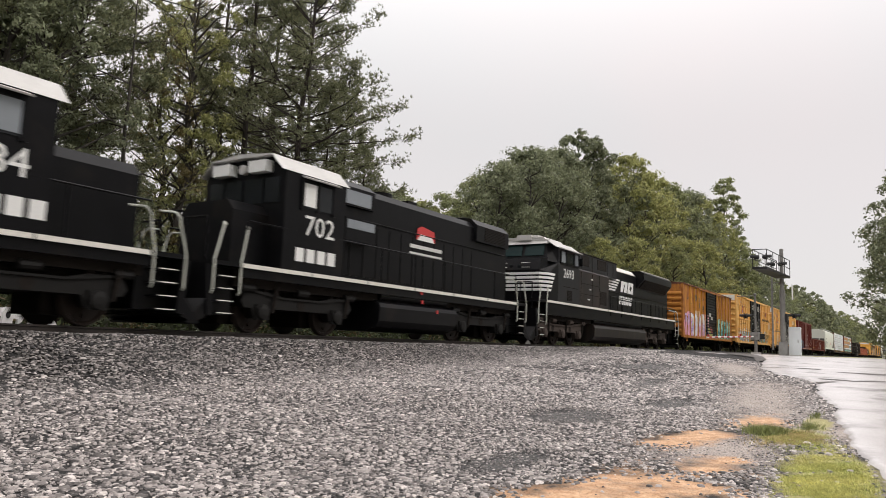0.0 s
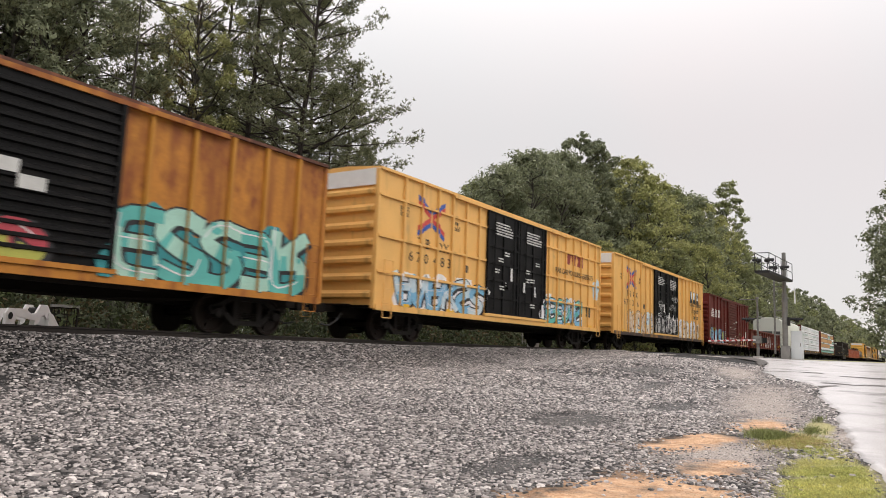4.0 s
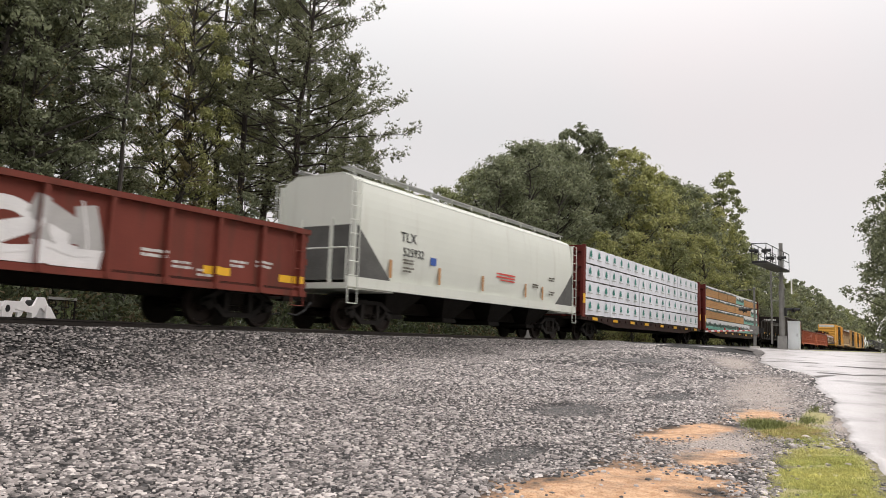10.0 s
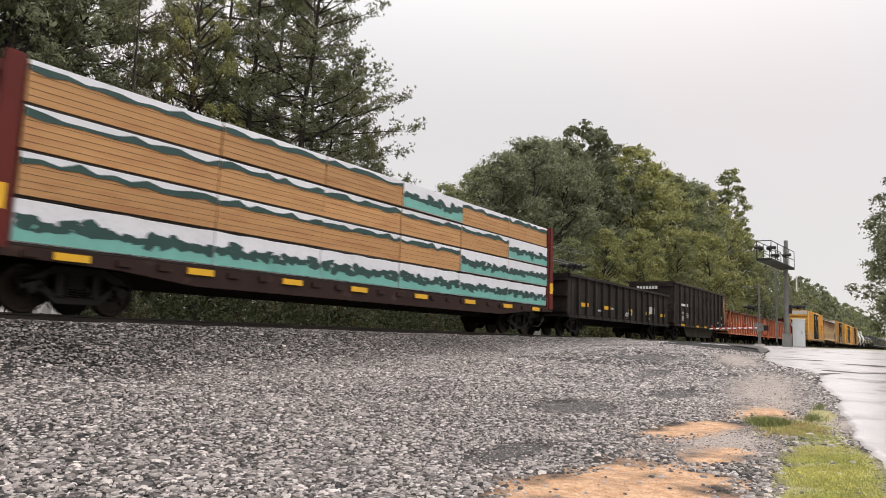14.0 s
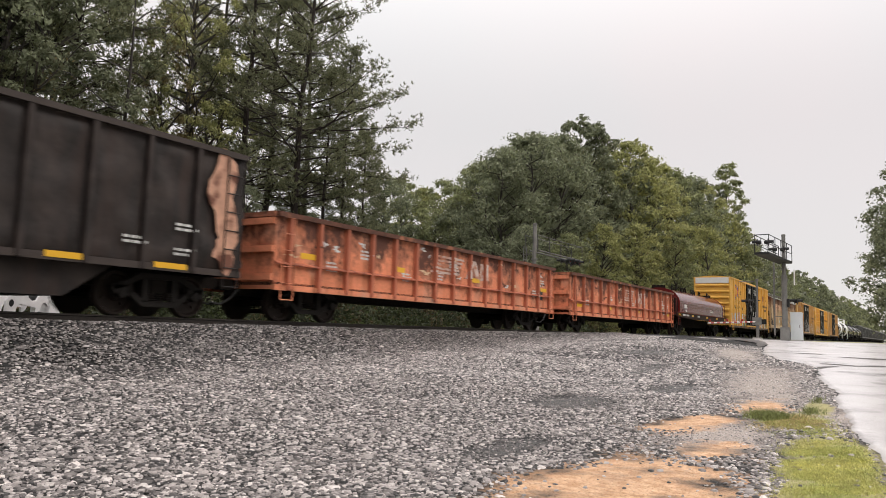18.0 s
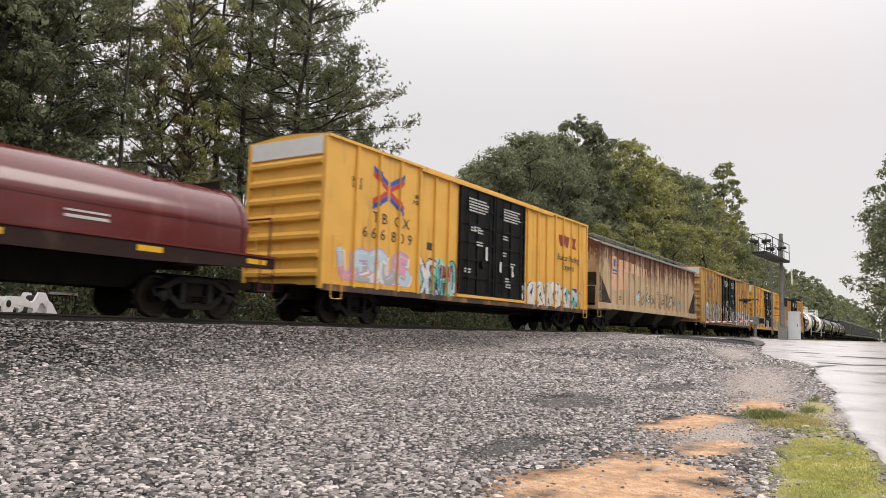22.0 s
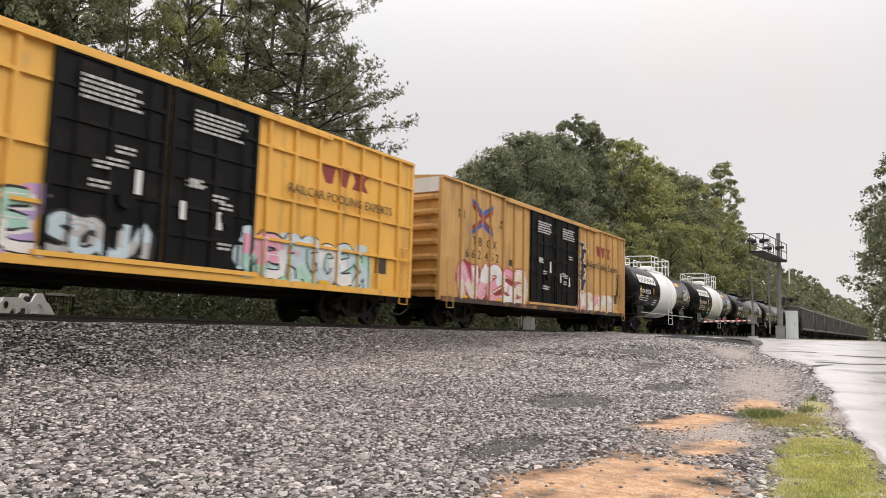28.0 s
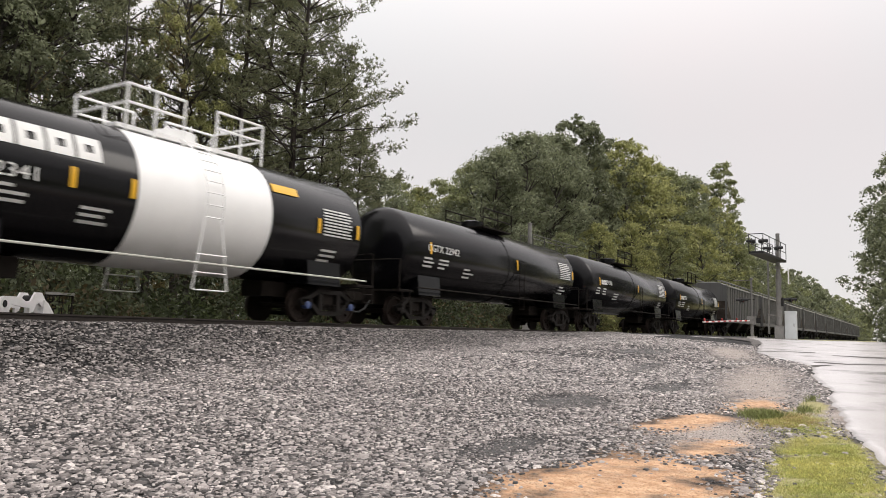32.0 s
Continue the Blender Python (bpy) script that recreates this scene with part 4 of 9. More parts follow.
c3 = np.stack([rng.uniform(-30, 60, 1500), rng.uniform(42, 60, 1500), rng.uniform(-0.5, 9, 1500)], 1)
c4 = np.stack([rng.uniform(45, 190, 1900), rng.uniform(25, 37, 1900), rng.uniform(-0.1, 1, 1900) * 12], 1)
c4 = c4[(c4[:, 1] / c4[:, 0] < 0.5) & (c4[:, 2] < 0.14 * c4[:, 0])]
o = part("deep_wood", leaf_cloud("deep_wood", c4, 1.2, 20, 0.32, LEAVES["dark"], rng), LEAVES["dark"])
tagged(o, "dense dark foliage deep in the wood", "woods", kind="stuff")
o = part("deep_wood", leaf_cloud("deep_wood", c3, 1.0, 16, 0.42, LEAVES["dark"], rng), LEAVES["dark"])
tagged(o, "dense dark foliage deep in the wood", "woods", kind="stuff")

# ---------------------------------------------------------------- rolling stock
TRAIN = []                                  # each car and how far its middle lies down the train
WHEELSETS = []
MAROON = shade("maroon_car_paint", (0.125, 0.022, 0.018), 0.55, vary=0.2, scale=1.0, spec=0.18, streak=(0.19, 0.06, 0.042), streak_at=(0.58, 0.82), dirt=(0.2, 0.1, 0.075), dirt_at=(0.68, 0.88))
RUST_ORANGE = stained("orange_rust_paint", (0.72, 0.26, 0.14), (0.075, 0.030, 0.02), 1.62, 0.12, (0.47, 0.62), (1.1, 1.1, 0.9), 6.0, rough=0.7, vary=0.2, scale=1.2, grain=14, streak=(0.36, 0.12, 0.055), streak_at=(0.54, 0.74), dirt=(0.62, 0.33, 0.22), dirt_at=(0.54, 0.72), bump=0.15, spec=0.25)
OLD_ORANGE = stained("weathered_orange_boxcar", (0.47, 0.195, 0.035), (0.16, 0.05, 0.016), 2.9, 0.03, (0.48, 0.62), (0.9, 0.9, 0.5), 5.0, rough=0.6, vary=0.2, scale=1.0, grain=18, streak=(0.28, 0.1, 0.025), streak_at=(0.5, 0.72), spec=0.25)
BROWN_GON = shade("brown_red_gondola_paint", (0.165, 0.04, 0.028), 0.65, spec=0.2, vary=0.16, scale=1.1, streak=(0.1, 0.038, 0.026), streak_at=(0.52, 0.75), dirt=(0.2, 0.1, 0.07), dirt_at=(0.62, 0.8))
COAL_BLACK = shade("sooty_black_gondola", (0.016, 0.014, 0.013), 0.7, vary=0.35, scale=1.0, grain=12, spec=0.25, dirt=(0.042, 0.031, 0.026), dirt_at=(0.5, 0.72), streak=(0.03, 0.022, 0.018), streak_at=(0.5, 0.7), bump=0.25, bump_scale=6)
TALL_GON = shade("brown_black_gondola_steel", (0.019, 0.0145, 0.013), 0.6, vary=0.4, scale=1.6, grain=12, spec=0.3, dirt=(0.042, 0.031, 0.027), dirt_at=(0.48, 0.66), streak=(0.035, 0.022, 0.018), streak_at=(0.5, 0.7), bump=1.0, bump_scale=2.6)
TALL_RAIL = shade("dusty_brown_gondola_rail", (0.055, 0.043, 0.038), 0.7, vary=0.25, scale=2.0, spec=0.25)
PEACH_RUST = shade("peach_rusted_panel", (0.55, 0.30, 0.2), 0.7, vary=0.25, scale=2.5, grain=8, dirt=(0.16, 0.06, 0.035), dirt_at=(0.5, 0.6))
GOLD_POST = shade("golden_worn_paint", (0.55, 0.26, 0.04), 0.6, vary=0.2, scale=2, streak=(0.3, 0.12, 0.03), streak_at=(0.52, 0.7), spec=0.25)
DARK_RUST = shade("dark_rust_bloom", (0.10, 0.036, 0.02), 0.8, vary=0.4, scale=3, grain=12, dirt=(0.32, 0.12, 0.06), dirt_at=(0.55, 0.65))
RUST_POST = shade("rust_red_post", (0.45, 0.135, 0.07), 0.7, vary=0.25, scale=2, streak=(0.15, 0.045, 0.025), streak_at=(0.5, 0.7))
SILL_DARK = shade("dark_maroon_sill", (0.026, 0.011, 0.009), 0.65, vary=0.3, scale=2, spec=0.25, dirt=(0.08, 0.045, 0.035), dirt_at=(0.6, 0.75))
TEAL_PALE = shade("pale_teal_print", (0.16, 0.42, 0.37), 0.5, vary=0.15, scale=2.5)
GREY_HOPPER = shade("pale_grey_hopper_paint", (0.64, 0.66, 0.60), 0.5, vary=0.05, scale=0.8, streak=(0.54, 0.54, 0.48), streak_at=(0.58, 0.85))
GREY_DULL = shade("dull_grey_hopper_paint", (0.11, 0.11, 0.11), 0.6, vary=0.14, scale=0.8, streak=(0.07, 0.065, 0.06), streak_at=(0.52, 0.78), spec=0.25)
RUST_HOPPER = stained("cream_hopper_with_rust", (0.55, 0.41, 0.26), (0.085, 0.034, 0.02), 3.25, 0.15, (0.49, 0.63), (1.1, 1.1, 0.5), 6.0, rough=0.65, vary=0.14, scale=0.9, streak=(0.40, 0.25, 0.13), streak_at=(0.5, 0.7), streak_scale=(2.6, 2.6, 0.22), dirt=(0.46, 0.33, 0.2), dirt_at=(0.55, 0.75), spec=0.25)
ROOF_GREY = shade("galvanised_roof", (0.33, 0.33, 0.32), 0.5, metal=0.2, vary=0.15, scale=1.5)
COIL_RED = shade("glossy_maroon_hood", (0.115, 0.014, 0.014), 0.15, spec=0.7, vary=0.12, scale=1.0, streak=(0.2, 0.06, 0.055), streak_at=(0.6, 0.85))
TANK_BLACK = shade("black_tank_paint", (0.004, 0.004, 0.0048), 0.18, vary=0.3, scale=1.2, dirt=(0.01, 0.009, 0.008), dirt_at=(0.6, 0.85), spec=0.26)
TANK_WHITE = shade("white_tank_band", (0.87, 0.87, 0.86), 0.4, vary=0.04, scale=2.0)
WRAP_WHITE = shade("white_lumber_wrap", (0.74, 0.75, 0.8), 0.45, vary=0.06, scale=2.4, grain=9, bump=1.0, bump_scale=4.5, rand=0.05)
WRAP_GREEN = shade("dark_green_wrap_print", (0.014, 0.055, 0.05), 0.5, vary=0.25, scale=2.5)
PRINT_TEAL = shade("teal_green_print", (0.02, 0.2, 0.16), 0.5, vary=0.3, scale=4)
LUMBER = shade("fresh_sawn_lumber", (0.50, 0.27, 0.11), 0.75, vary=0.16, scale=1.3, grain=30, stretch=(0.3, 1, 9), streak=(0.42, 0.2, 0.08), streak_at=(0.5, 0.7), streak_scale=(1.0, 1.0, 6.0), rand=0.12)
CABLE = shade("black_cable", (0.02, 0.02, 0.02), 0.6)
HANDRAIL_WHITE = shade("worn_white_handrail", (0.5, 0.51, 0.45), 0.5, vary=0.12)
DARK_GLASS = shade("dark_cab_glass", (0.012, 0.014, 0.016), 0.12, vary=0.1, spec=0.3)
GREY_SCREEN = shade("grey_blue_window_shade", (0.2, 0.22, 0.24), 0.3, vary=0.1)
SMALL_PRINT = shade("grey_white_stencil", (0.55, 0.55, 0.53), 0.6, vary=0.15)
DARK_PRINT = shade("dark_brown_stencil", (0.05, 0.035, 0.02), 0.6, vary=0.2)


def paint(name, r, g, b):
    return shade(name, (r, g, b), 0.5, vary=0.16, scale=2.2)


PINK, LILAC, TURQ, SKYB = paint("pink_spray", 0.72, 0.34, 0.44), paint("lilac_spray", 0.46, 0.33, 0.6), paint("turquoise_spray", 0.10, 0.42, 0.38), paint("sky_blue_spray", 0.18, 0.42, 0.62)
CREAM, SILVER, SOOT, ROSE = paint("cream_spray", 0.70, 0.62, 0.50), paint("silver_spray", 0.42, 0.41, 0.40), paint("black_spray", 0.015, 0.015, 0.018), paint("red_spray", 0.42, 0.05, 0.07)
MINT, PALEB, OLIVE, SAND_S = paint("mint_spray", 0.36, 0.60, 0.50), paint("pale_blue_spray", 0.5, 0.62, 0.68), paint("olive_spray", 0.42, 0.42, 0.08), paint("sand_spray", 0.6, 0.42, 0.26)
WHITE_S, TEAL_S, RED_L, BLUE_L = paint("white_spray", 0.74, 0.73, 0.73), paint("teal_spray", 0.03, 0.25, 0.27), paint("red_logo", 0.55, 0.05, 0.04), paint("blue_logo", 0.03, 0.09, 0.36)
FADED_PINK, FADED_GREEN = paint("faded_pink_spray", 0.42, 0.2, 0.17), paint("faded_green_spray", 0.16, 0.24, 0.1)
PLUM = paint("plum_spray", 0.12, 0.05, 0.16)
MAROON_L = paint("maroon_logo", 0.26, 0.035, 0.03)

# ---- flat paint that follows panels and posts


def clip_x(poly, lo, hi):
    for s, lim in ((1, lo), (-1, -hi)):
        out = []
        for i, p in enumerate(poly):
            q = poly[i - 1]
            a, b = s * p[0] - lim, s * q[0] - lim
            if (a >= 0) != (b >= 0):
                t = b / (b - a)
                out.append((q[0] + t * (p[0] - q[0]), q[1] + t * (p[1] - q[1])))
            if a >= 0:
                out.append(p)
        poly = out
        if len(poly) < 3:
            return []
    return poly


SINGLE = {"company_mark", "reflector", "reporting_mark", "data_panel", "door_label", "white_stencil", "repainted_patch", "number_panel"}


def decal(parent, name, polys, mat, strips, lift=0.004, label=""):
    if name in SINGLE and len(polys) > 1:
        return [decal(parent, name, [q], mat, strips, lift, label) for q in polys][0]
    bm = B()
    for poly in polys:
        for x0, x1, y in strips:
            q = clip_x(poly, x0, x1)
            if len(q) >= 3:
                try:
                    bm.faces.new([bm.verts.new((x, y - lift, z)) for x, z in q])
                except ValueError:
                    pass
    for f in bm.faces:
        f.normal_update()
        if f.normal.y > 0:
            f.normal_flip()
    me = bpy.data.meshes.new(name)
    bm.to_mesh(me)
    bm.free()
    me.materials.append(mat)
    ob = part(name, me, mat, parent, label)
    return tagged(ob, kind="stuff") if len(polys) > 1 else ob


def bar(x0, x1, z0, z1, slant=0.0):
    return [(x0, z0), (x1, z0), (x1 + slant, z1), (x0 + slant, z1)]


def stencil(parent, x, z, w, h, rows, mat, strips, rng, lift=0.004):
    """Rows of small writing too small to read."""
    polys, step = [], h / rows
    for i in range(rows):
        u = x
        end = x + w * rng.uniform(0.7, 1.0)
        while u < end:
            k = rng.uniform(0.06, 0.2)
            polys.append(bar(u, min(end, u + k), z - i * step - step * 0.55, z - i * step))
            u += k + 0.035
    return decal(parent, "small_print", polys, mat, strips, lift)


def blob(cx, cz, rx, rz, rng, k=18, rough=0.22, power=2.6):
    ph = [rng.uniform(0, 6.28) for _ in range(3)]
    pts = []
    for i in range(k):
        t = 2 * math.pi * i / k
        c, s = math.cos(t), math.sin(t)
        r = (abs(c) ** power + abs(s) ** power) ** (-1 / power) * (1 + rough * (0.5 * math.sin(2 * t + ph[0]) + 0.5 * math.sin(3 * t + ph[1]) + 0.4 * math.sin(5 * t + ph[2])))
        pts.append((cx + rx * r * c, cz + rz * r * s))
    return pts


# bones of sprayed shapes, in a unit box: hooks, loops, zigzags and legs
BONES = ([[(0.1, 0.0), (0.3, 1.0), (0.75, 0.95), (0.9, 0.0)], [(0.2, 0.42), (0.95, 0.5)]],
         [[(0.95, 0.9), (0.35, 1.0), (0.1, 0.7), (0.5, 0.52), (0.9, 0.3), (0.6, 0.0), (0.05, 0.1)]],
         [[(0.12, 0.0), (0.2, 1.05)], [(0.2, 0.5), (0.9, 1.0)], [(0.35, 0.55), (1.0, -0.05)]],
         [[(0.9, 0.8), (0.5, 1.0), (0.1, 0.6), (0.2, 0.1), (0.6, 0.0), (0.95, 0.3), (0.55, 0.45)]],
         [[(0.05, 1.0), (0.15, 0.2), (0.5, 0.0), (0.85, 0.2), (0.9, 1.05)]],
         [[(0.1, -0.05), (0.15, 1.0), (0.8, 0.9), (0.75, 0.55), (0.2, 0.5), (0.95, 0.0)]],
         [[(0.05, 0.0), (0.2, 1.0), (0.7, 0.05), (0.9, 1.05)]],
         [[(0.9, 1.0), (0.2, 0.9), (0.15, 0.1), (0.9, 0.0)], [(0.2, 0.5), (0.8, 0.5)]])


def stroke(pts, half, wave=0.0):
    """A bent band about a line, as quads that share their corners; it swells in the middle."""
    fine = []
    for i in range(len(pts) - 1):
        p0, p1, p2, p3 = (Vector(pts[max(0, min(len(pts) - 1, i + k))]) for k in (-1, 0, 1, 2))
        for j in range(4):
            t = j / 4
            fine.append(0.5 * (2 * p1 + (p2 - p0) * t + (2 * p0 - 5 * p1 + 4 * p2 - p3) * t * t + (3 * p1 - p0 - 3 * p2 + p3) * t ** 3))
    fine.append(Vector(pts[-1]))
    left, right = [], []
    for i, q in enumerate(fine):
        d = (fine[min(i + 1, len(fine) - 1)] - fine[max(i - 1, 0)]).normalized()
        w = half * (1 + wave * math.sin(math.pi * i / len(fine) * 2))
        left.append((q.x - d.y * w, q.y + d.x * w))
        right.append((q.x + d.y * w, q.y - d.x * w))
    return [[left[i], right[i], right[i + 1], left[i + 1]] for i in range(len(fine) - 1)]


def mural(parent, x0, x1, z0, z1, fills, edge, strips, seed, n, cloud=None, label="", sharp=False):
    """Spray-painted lettering: a cloud behind, a dropped shade, dark outlines, two-toned bands, bubbles and highlights."""
    rng = random.Random(seed)
    w, hz = (x1 - x0) / n, z1 - z0
    mid = (z0 + z1) / 2

    def kept(polys):
        return [[(x, min(max(z, z0 - 0.02), z1 + 0.14)) for x, z in q] for q in polys]

    if cloud:
        decal(parent, "graffiti_cloud", kept([blob(x0 + w * (i + 0.5), mid + rng.uniform(-0.12, 0.06) * hz, w * rng.uniform(0.6, 0.9), hz * rng.uniform(0.45, 0.6), rng, 20, 0.35) for i in range(n)]), cloud, strips, 0.003)
    drop, outl, light = [], [], []
    tones = [[] for _ in fills]
    for i in range(n):
        lean, up, tall = rng.uniform(-0.25, 0.25), rng.uniform(-0.06, 0.06), rng.uniform(0.9, 1.08)
        half = w * (rng.uniform(0.13, 0.18) if sharp else rng.uniform(0.16, 0.22))
        own = rng.sample(range(len(fills)), min(2, len(fills)))
        bones, turn_u, turn_v = rng.choice(BONES), rng.random() < 0.55, rng.random() < 0.45
        for line in bones:
            line = [(1 - u if turn_u else u, 1 - v if turn_v else v) for u, v in line]
            pts = [(x0 + w * (i - 0.1 + 1.2 * u + lean * (v - 0.5)), z0 + hz * (up + 0.08 + 0.84 * tall * v) + rng.uniform(-0.03, 0.03) * hz) for u, v in line]
            body = stroke(pts, half, 0.0 if sharp else 0.25)
            outl += stroke(pts, half + 0.045, 0.0 if sharp else 0.25)
            drop += stroke([(x + 0.09, z - 0.07) for x, z in pts], half + 0.02, 0.0 if sharp else 0.25)
            for q in body:
                k = own[0] if sum(z for _, z in q) / 4 < mid + 0.12 * hz * math.sin(9 * q[0][0]) else own[-1]
                tones[k].append(q)
            light += stroke([(x - 0.35 * half, z + 0.4 * half) for x, z in pts[:3]], 0.1 * half)
    for k in range(n * 2):                 # bubbles and chips between the bands
        q = blob(rng.uniform(x0, x1), rng.uniform(z0, z1), w * rng.uniform(0.05, 0.16), hz * rng.uniform(0.04, 0.1), rng, 9, 0.4)
        tones[rng.randrange(len(fills))].append(q)
    drop, outl, light, tones = kept(drop), kept(outl), kept(light), [kept(q) for q in tones]
    decal(parent, "graffiti_shade", drop, fills[seed % len(fills)] if len(fills) > 3 else edge, strips, 0.0045)
    decal(parent, "graffiti_outline", outl, edge, strips, 0.006)
    for k, m in enumerate(fills):
        if tones[k]:
            decal(parent, "graffiti_fill", tones[k], m, strips, 0.009 + 0.001 * k, label)
    decal(parent, "graffiti_highlight", light, WHITE_S, strips, 0.017)


def scribble(parent, x0, x1, z0, z1, mat, strips, seed, k=9, width=0.03):
    """A thin looping tag."""
    rng = random.Random(seed)
    polys, mid, amp = [], (z0 + z1) / 2, (z1 - z0) / 2
    step = (x1 - x0) / k
    for i in range(k):
        cx, a = x0 + step * (i + 0.5), rng.uniform(0, 6.28)
        turn = rng.choice((-1, 1)) * rng.uniform(3.4, 5.6)
        rx, rz = step * rng.uniform(0.35, 0.6), amp * rng.uniform(0.55, 1.0)
        pts = [(cx + rx * math.cos(a + turn * j / 6), mid + 0.15 * amp * math.sin(a) + rz * math.sin(a + turn * j / 6)) for j in range(7)]
        polys += stroke(pts, width, 0.3)
        if rng.random() < 0.5:
            polys += stroke([(cx - 0.2 * step, mid + amp * rng.uniform(-0.9, 0.9)), (cx + 0.1 * step, mid), (cx + 0.6 * step, mid + amp * rng.uniform(-0.9, 0.9))], width * 0.8)
    return decal(parent, "graffiti_tag", polys, mat, strips, 0.012)


# ---- running gear, built once and shared


def side_frame_mesh():
    bm = B()
    for y0, y1 in ((-0.075, 0.075),):
        prism(bm, [(-1.13, 0.50), (-0.80, 0.60), (-0.46, 0.78), (0.46, 0.78), (0.80, 0.60), (1.13, 0.50), (1.13, 0.60), (0.86, 0.70), (0.5, 0.9), (-0.5, 0.9), (-0.86, 0.70), (-1.13, 0.60)], "y", y0, y1)
        prism(bm, [(-0.84, 0.52), (-0.44, 0.2), (0.44, 0.2), (0.84, 0.52), (0.66, 0.52), (0.38, 0.32), (-0.38, 0.32), (-0.66, 0.52)], "y", y0, y1)
        for x in (-0.36, 0.36):
            box(bm, x - 0.07, x + 0.07, y0, y1, 0.3, 0.8)
        for x in (-0.89, 0.89):
            box(bm, x - 0.2, x + 0.2, y0, y1, 0.44, 0.62)
    return finish(bm, "side_frame", STEEL_DARK)


def wheelset_mesh(r):
    bm = B()
    for s in (-1, 1):
        lathe(bm, [(s * 0.71, r * 0.35), (s * 0.70, r + 0.025), (s * 0.735, r + 0.022), (s * 0.745, r), (s * 0.83, r - 0.006), (s * 0.835, r - 0.06), (s * 0.775, r - 0.09), (s * 0.76, 0.16), (s * 0.84, 0.13), (s * 0.85, 0.09)], "y", 20)
    lathe(bm, [(-1.02, 0.06), (-0.7, 0.085), (0, 0.08), (0.7, 0.085), (1.02, 0.06)], "y", 10)
    for s in (-1, 1):                      # chalk and wear marks on the plates
        for a in (0.4, 2.3):
            x, z = math.cos(a) * r * 0.6, math.sin(a) * r * 0.6
            box(bm, x - 0.03, x + 0.03, s * 0.79 - 0.03, s * 0.79 + 0.03, z - 0.03, z + 0.03)
    return finish(bm, "wheelset", WHEEL, True)


SIDE_FRAME = side_frame_mesh()
BOLSTER = finish(box(box(B(), -0.2, 0.2, -1.0, 1.0, 0.5, 0.78), -0.35, 0.35, -0.3, 0.3, 0.7, 0.84), "bolster", GRIME)


def springs_mesh():
    bm = B()
    for sx in (-0.2, 0.0, 0.2):
        for k in range(5):
            tube(bm, (sx, 0, 0.3 + 0.045 * k), (sx, 0, 0.325 + 0.045 * k), 0.085, 6)
    return finish(bm, "spring_nest", GRIME)


SPRING_NEST = springs_mesh()
BEARING = finish(lathe(B(), [(-0.1, 0.11), (0.06, 0.11), (0.075, 0.08)], "y", 12), "bearing_cap", STEEL_DARK, True)
WHEEL_36 = wheelset_mesh(0.457)
WHEEL_40 = wheelset_mesh(0.508)
BEARING_BLUE = shade("blue_bearing_cap", (0.05, 0.08, 0.2), 0.5, vary=0.2)
BEARING_B = finish(lathe(B(), [(-0.1, 0.10), (0.06, 0.10), (0.075, 0.07)], "y", 12), "bearing_cap", BEARING_BLUE, True)


def truck(car, x, caps=None):
    t = part("truck", BOLSTER, GRIME, car, at=pose(x, 0, 0))
    for s in (-1, 1):
        part("side_frame", SIDE_FRAME, STEEL_DARK, t, at=pose(0, s * 1.0, 0))
        tagged(part("spring_nest", SPRING_NEST, GRIME, t, at=pose(0, s * 1.02, 0)), kind="stuff")
        for u in (-0.89, 0.89):
            part("bearing_cap", caps or BEARING, STEEL_DARK, t, at=pose(u, s * 1.05, 0.457, 0, 0, 0 if s > 0 else 180))
    for u in (-0.89, 0.89):
        w = part("wheelset", WHEEL_36, WHEEL, t)
        w.matrix_parent_inverse = pose(u, 0, 0.457)
        WHEELSETS.append((w, 0.457))
    return t


def coupler_mesh():
    bm = B()
    box(bm, -0.1, 0.75, -0.09, 0.09, 0.78, 0.96)
    prism(bm, [(0.6, -0.16), (0.95, -0.2), (1.02, -0.08), (0.84, 0.0), (1.0, 0.16), (0.75, 0.22), (0.6, 0.14)], "z", 0.74, 1.0)
    return finish(bm, "coupler", GRIME)


COUPLER = coupler_mesh()
HOSE = finish(rail_line(B(), [(0.1, 0.35, 0.75), (0.35, 0.36, 0.5), (0.6, 0.3, 0.36), (0.85, 0.2, 0.4)], 0.028), "brake_hose", CABLE)


def gear(car, half, inset=1.9, sill=True, caps=None):
    """Trucks, couplers and air hoses, and the centre sill between them."""
    for s in (-1, 1):
        truck(car, s * (half - inset), caps)
        part("coupler", COUPLER, GRIME, car, at=pose(s * half, 0, 0, 0, 0, 0 if s > 0 else 180))
        part("brake_hose", HOSE, CABLE, car, at=pose(s * half, 0, 0, 0, 0, 0 if s > 0 else 180))
    if sill:
        part("centre_sill", box(B(), -half, half, -0.32, 0.32, 0.62, 1.0), GRIME, car)


def ladder(car, x, y, z0, z1, wide, mat, face="y"):
    """Stiles and rungs on a side (face y) or an end (face x)."""
    bm = B()
    s = math.copysign(1, y if face == "y" else x)
    for k in (-1, 1):
        p = (x + k * wide / 2, y) if face == "y" else (x, y + k * wide / 2)
        tube(bm, (*p, z0), (*p, z1), 0.016, 5)
    n = max(2, int((z1 - z0) / 0.38))
    for i in range(n + 1):
        z = z0 + (z1 - z0) * i / n
        if face == "y":
            tube(bm, (x - wide / 2, y, z), (x + wide / 2, y, z), 0.013, 5)
        else:
            tube(bm, (x, y - wide / 2, z), (x, y + wide / 2, z), 0.013, 5)
    return part("ladder", bm, mat, car)


def start(name, a, b, label, category="railcar"):
    t = thing(name, label, category, "cars of the train")
    TRAIN.append((t, (a + b) / 2))
    return t, (b - a) / 2


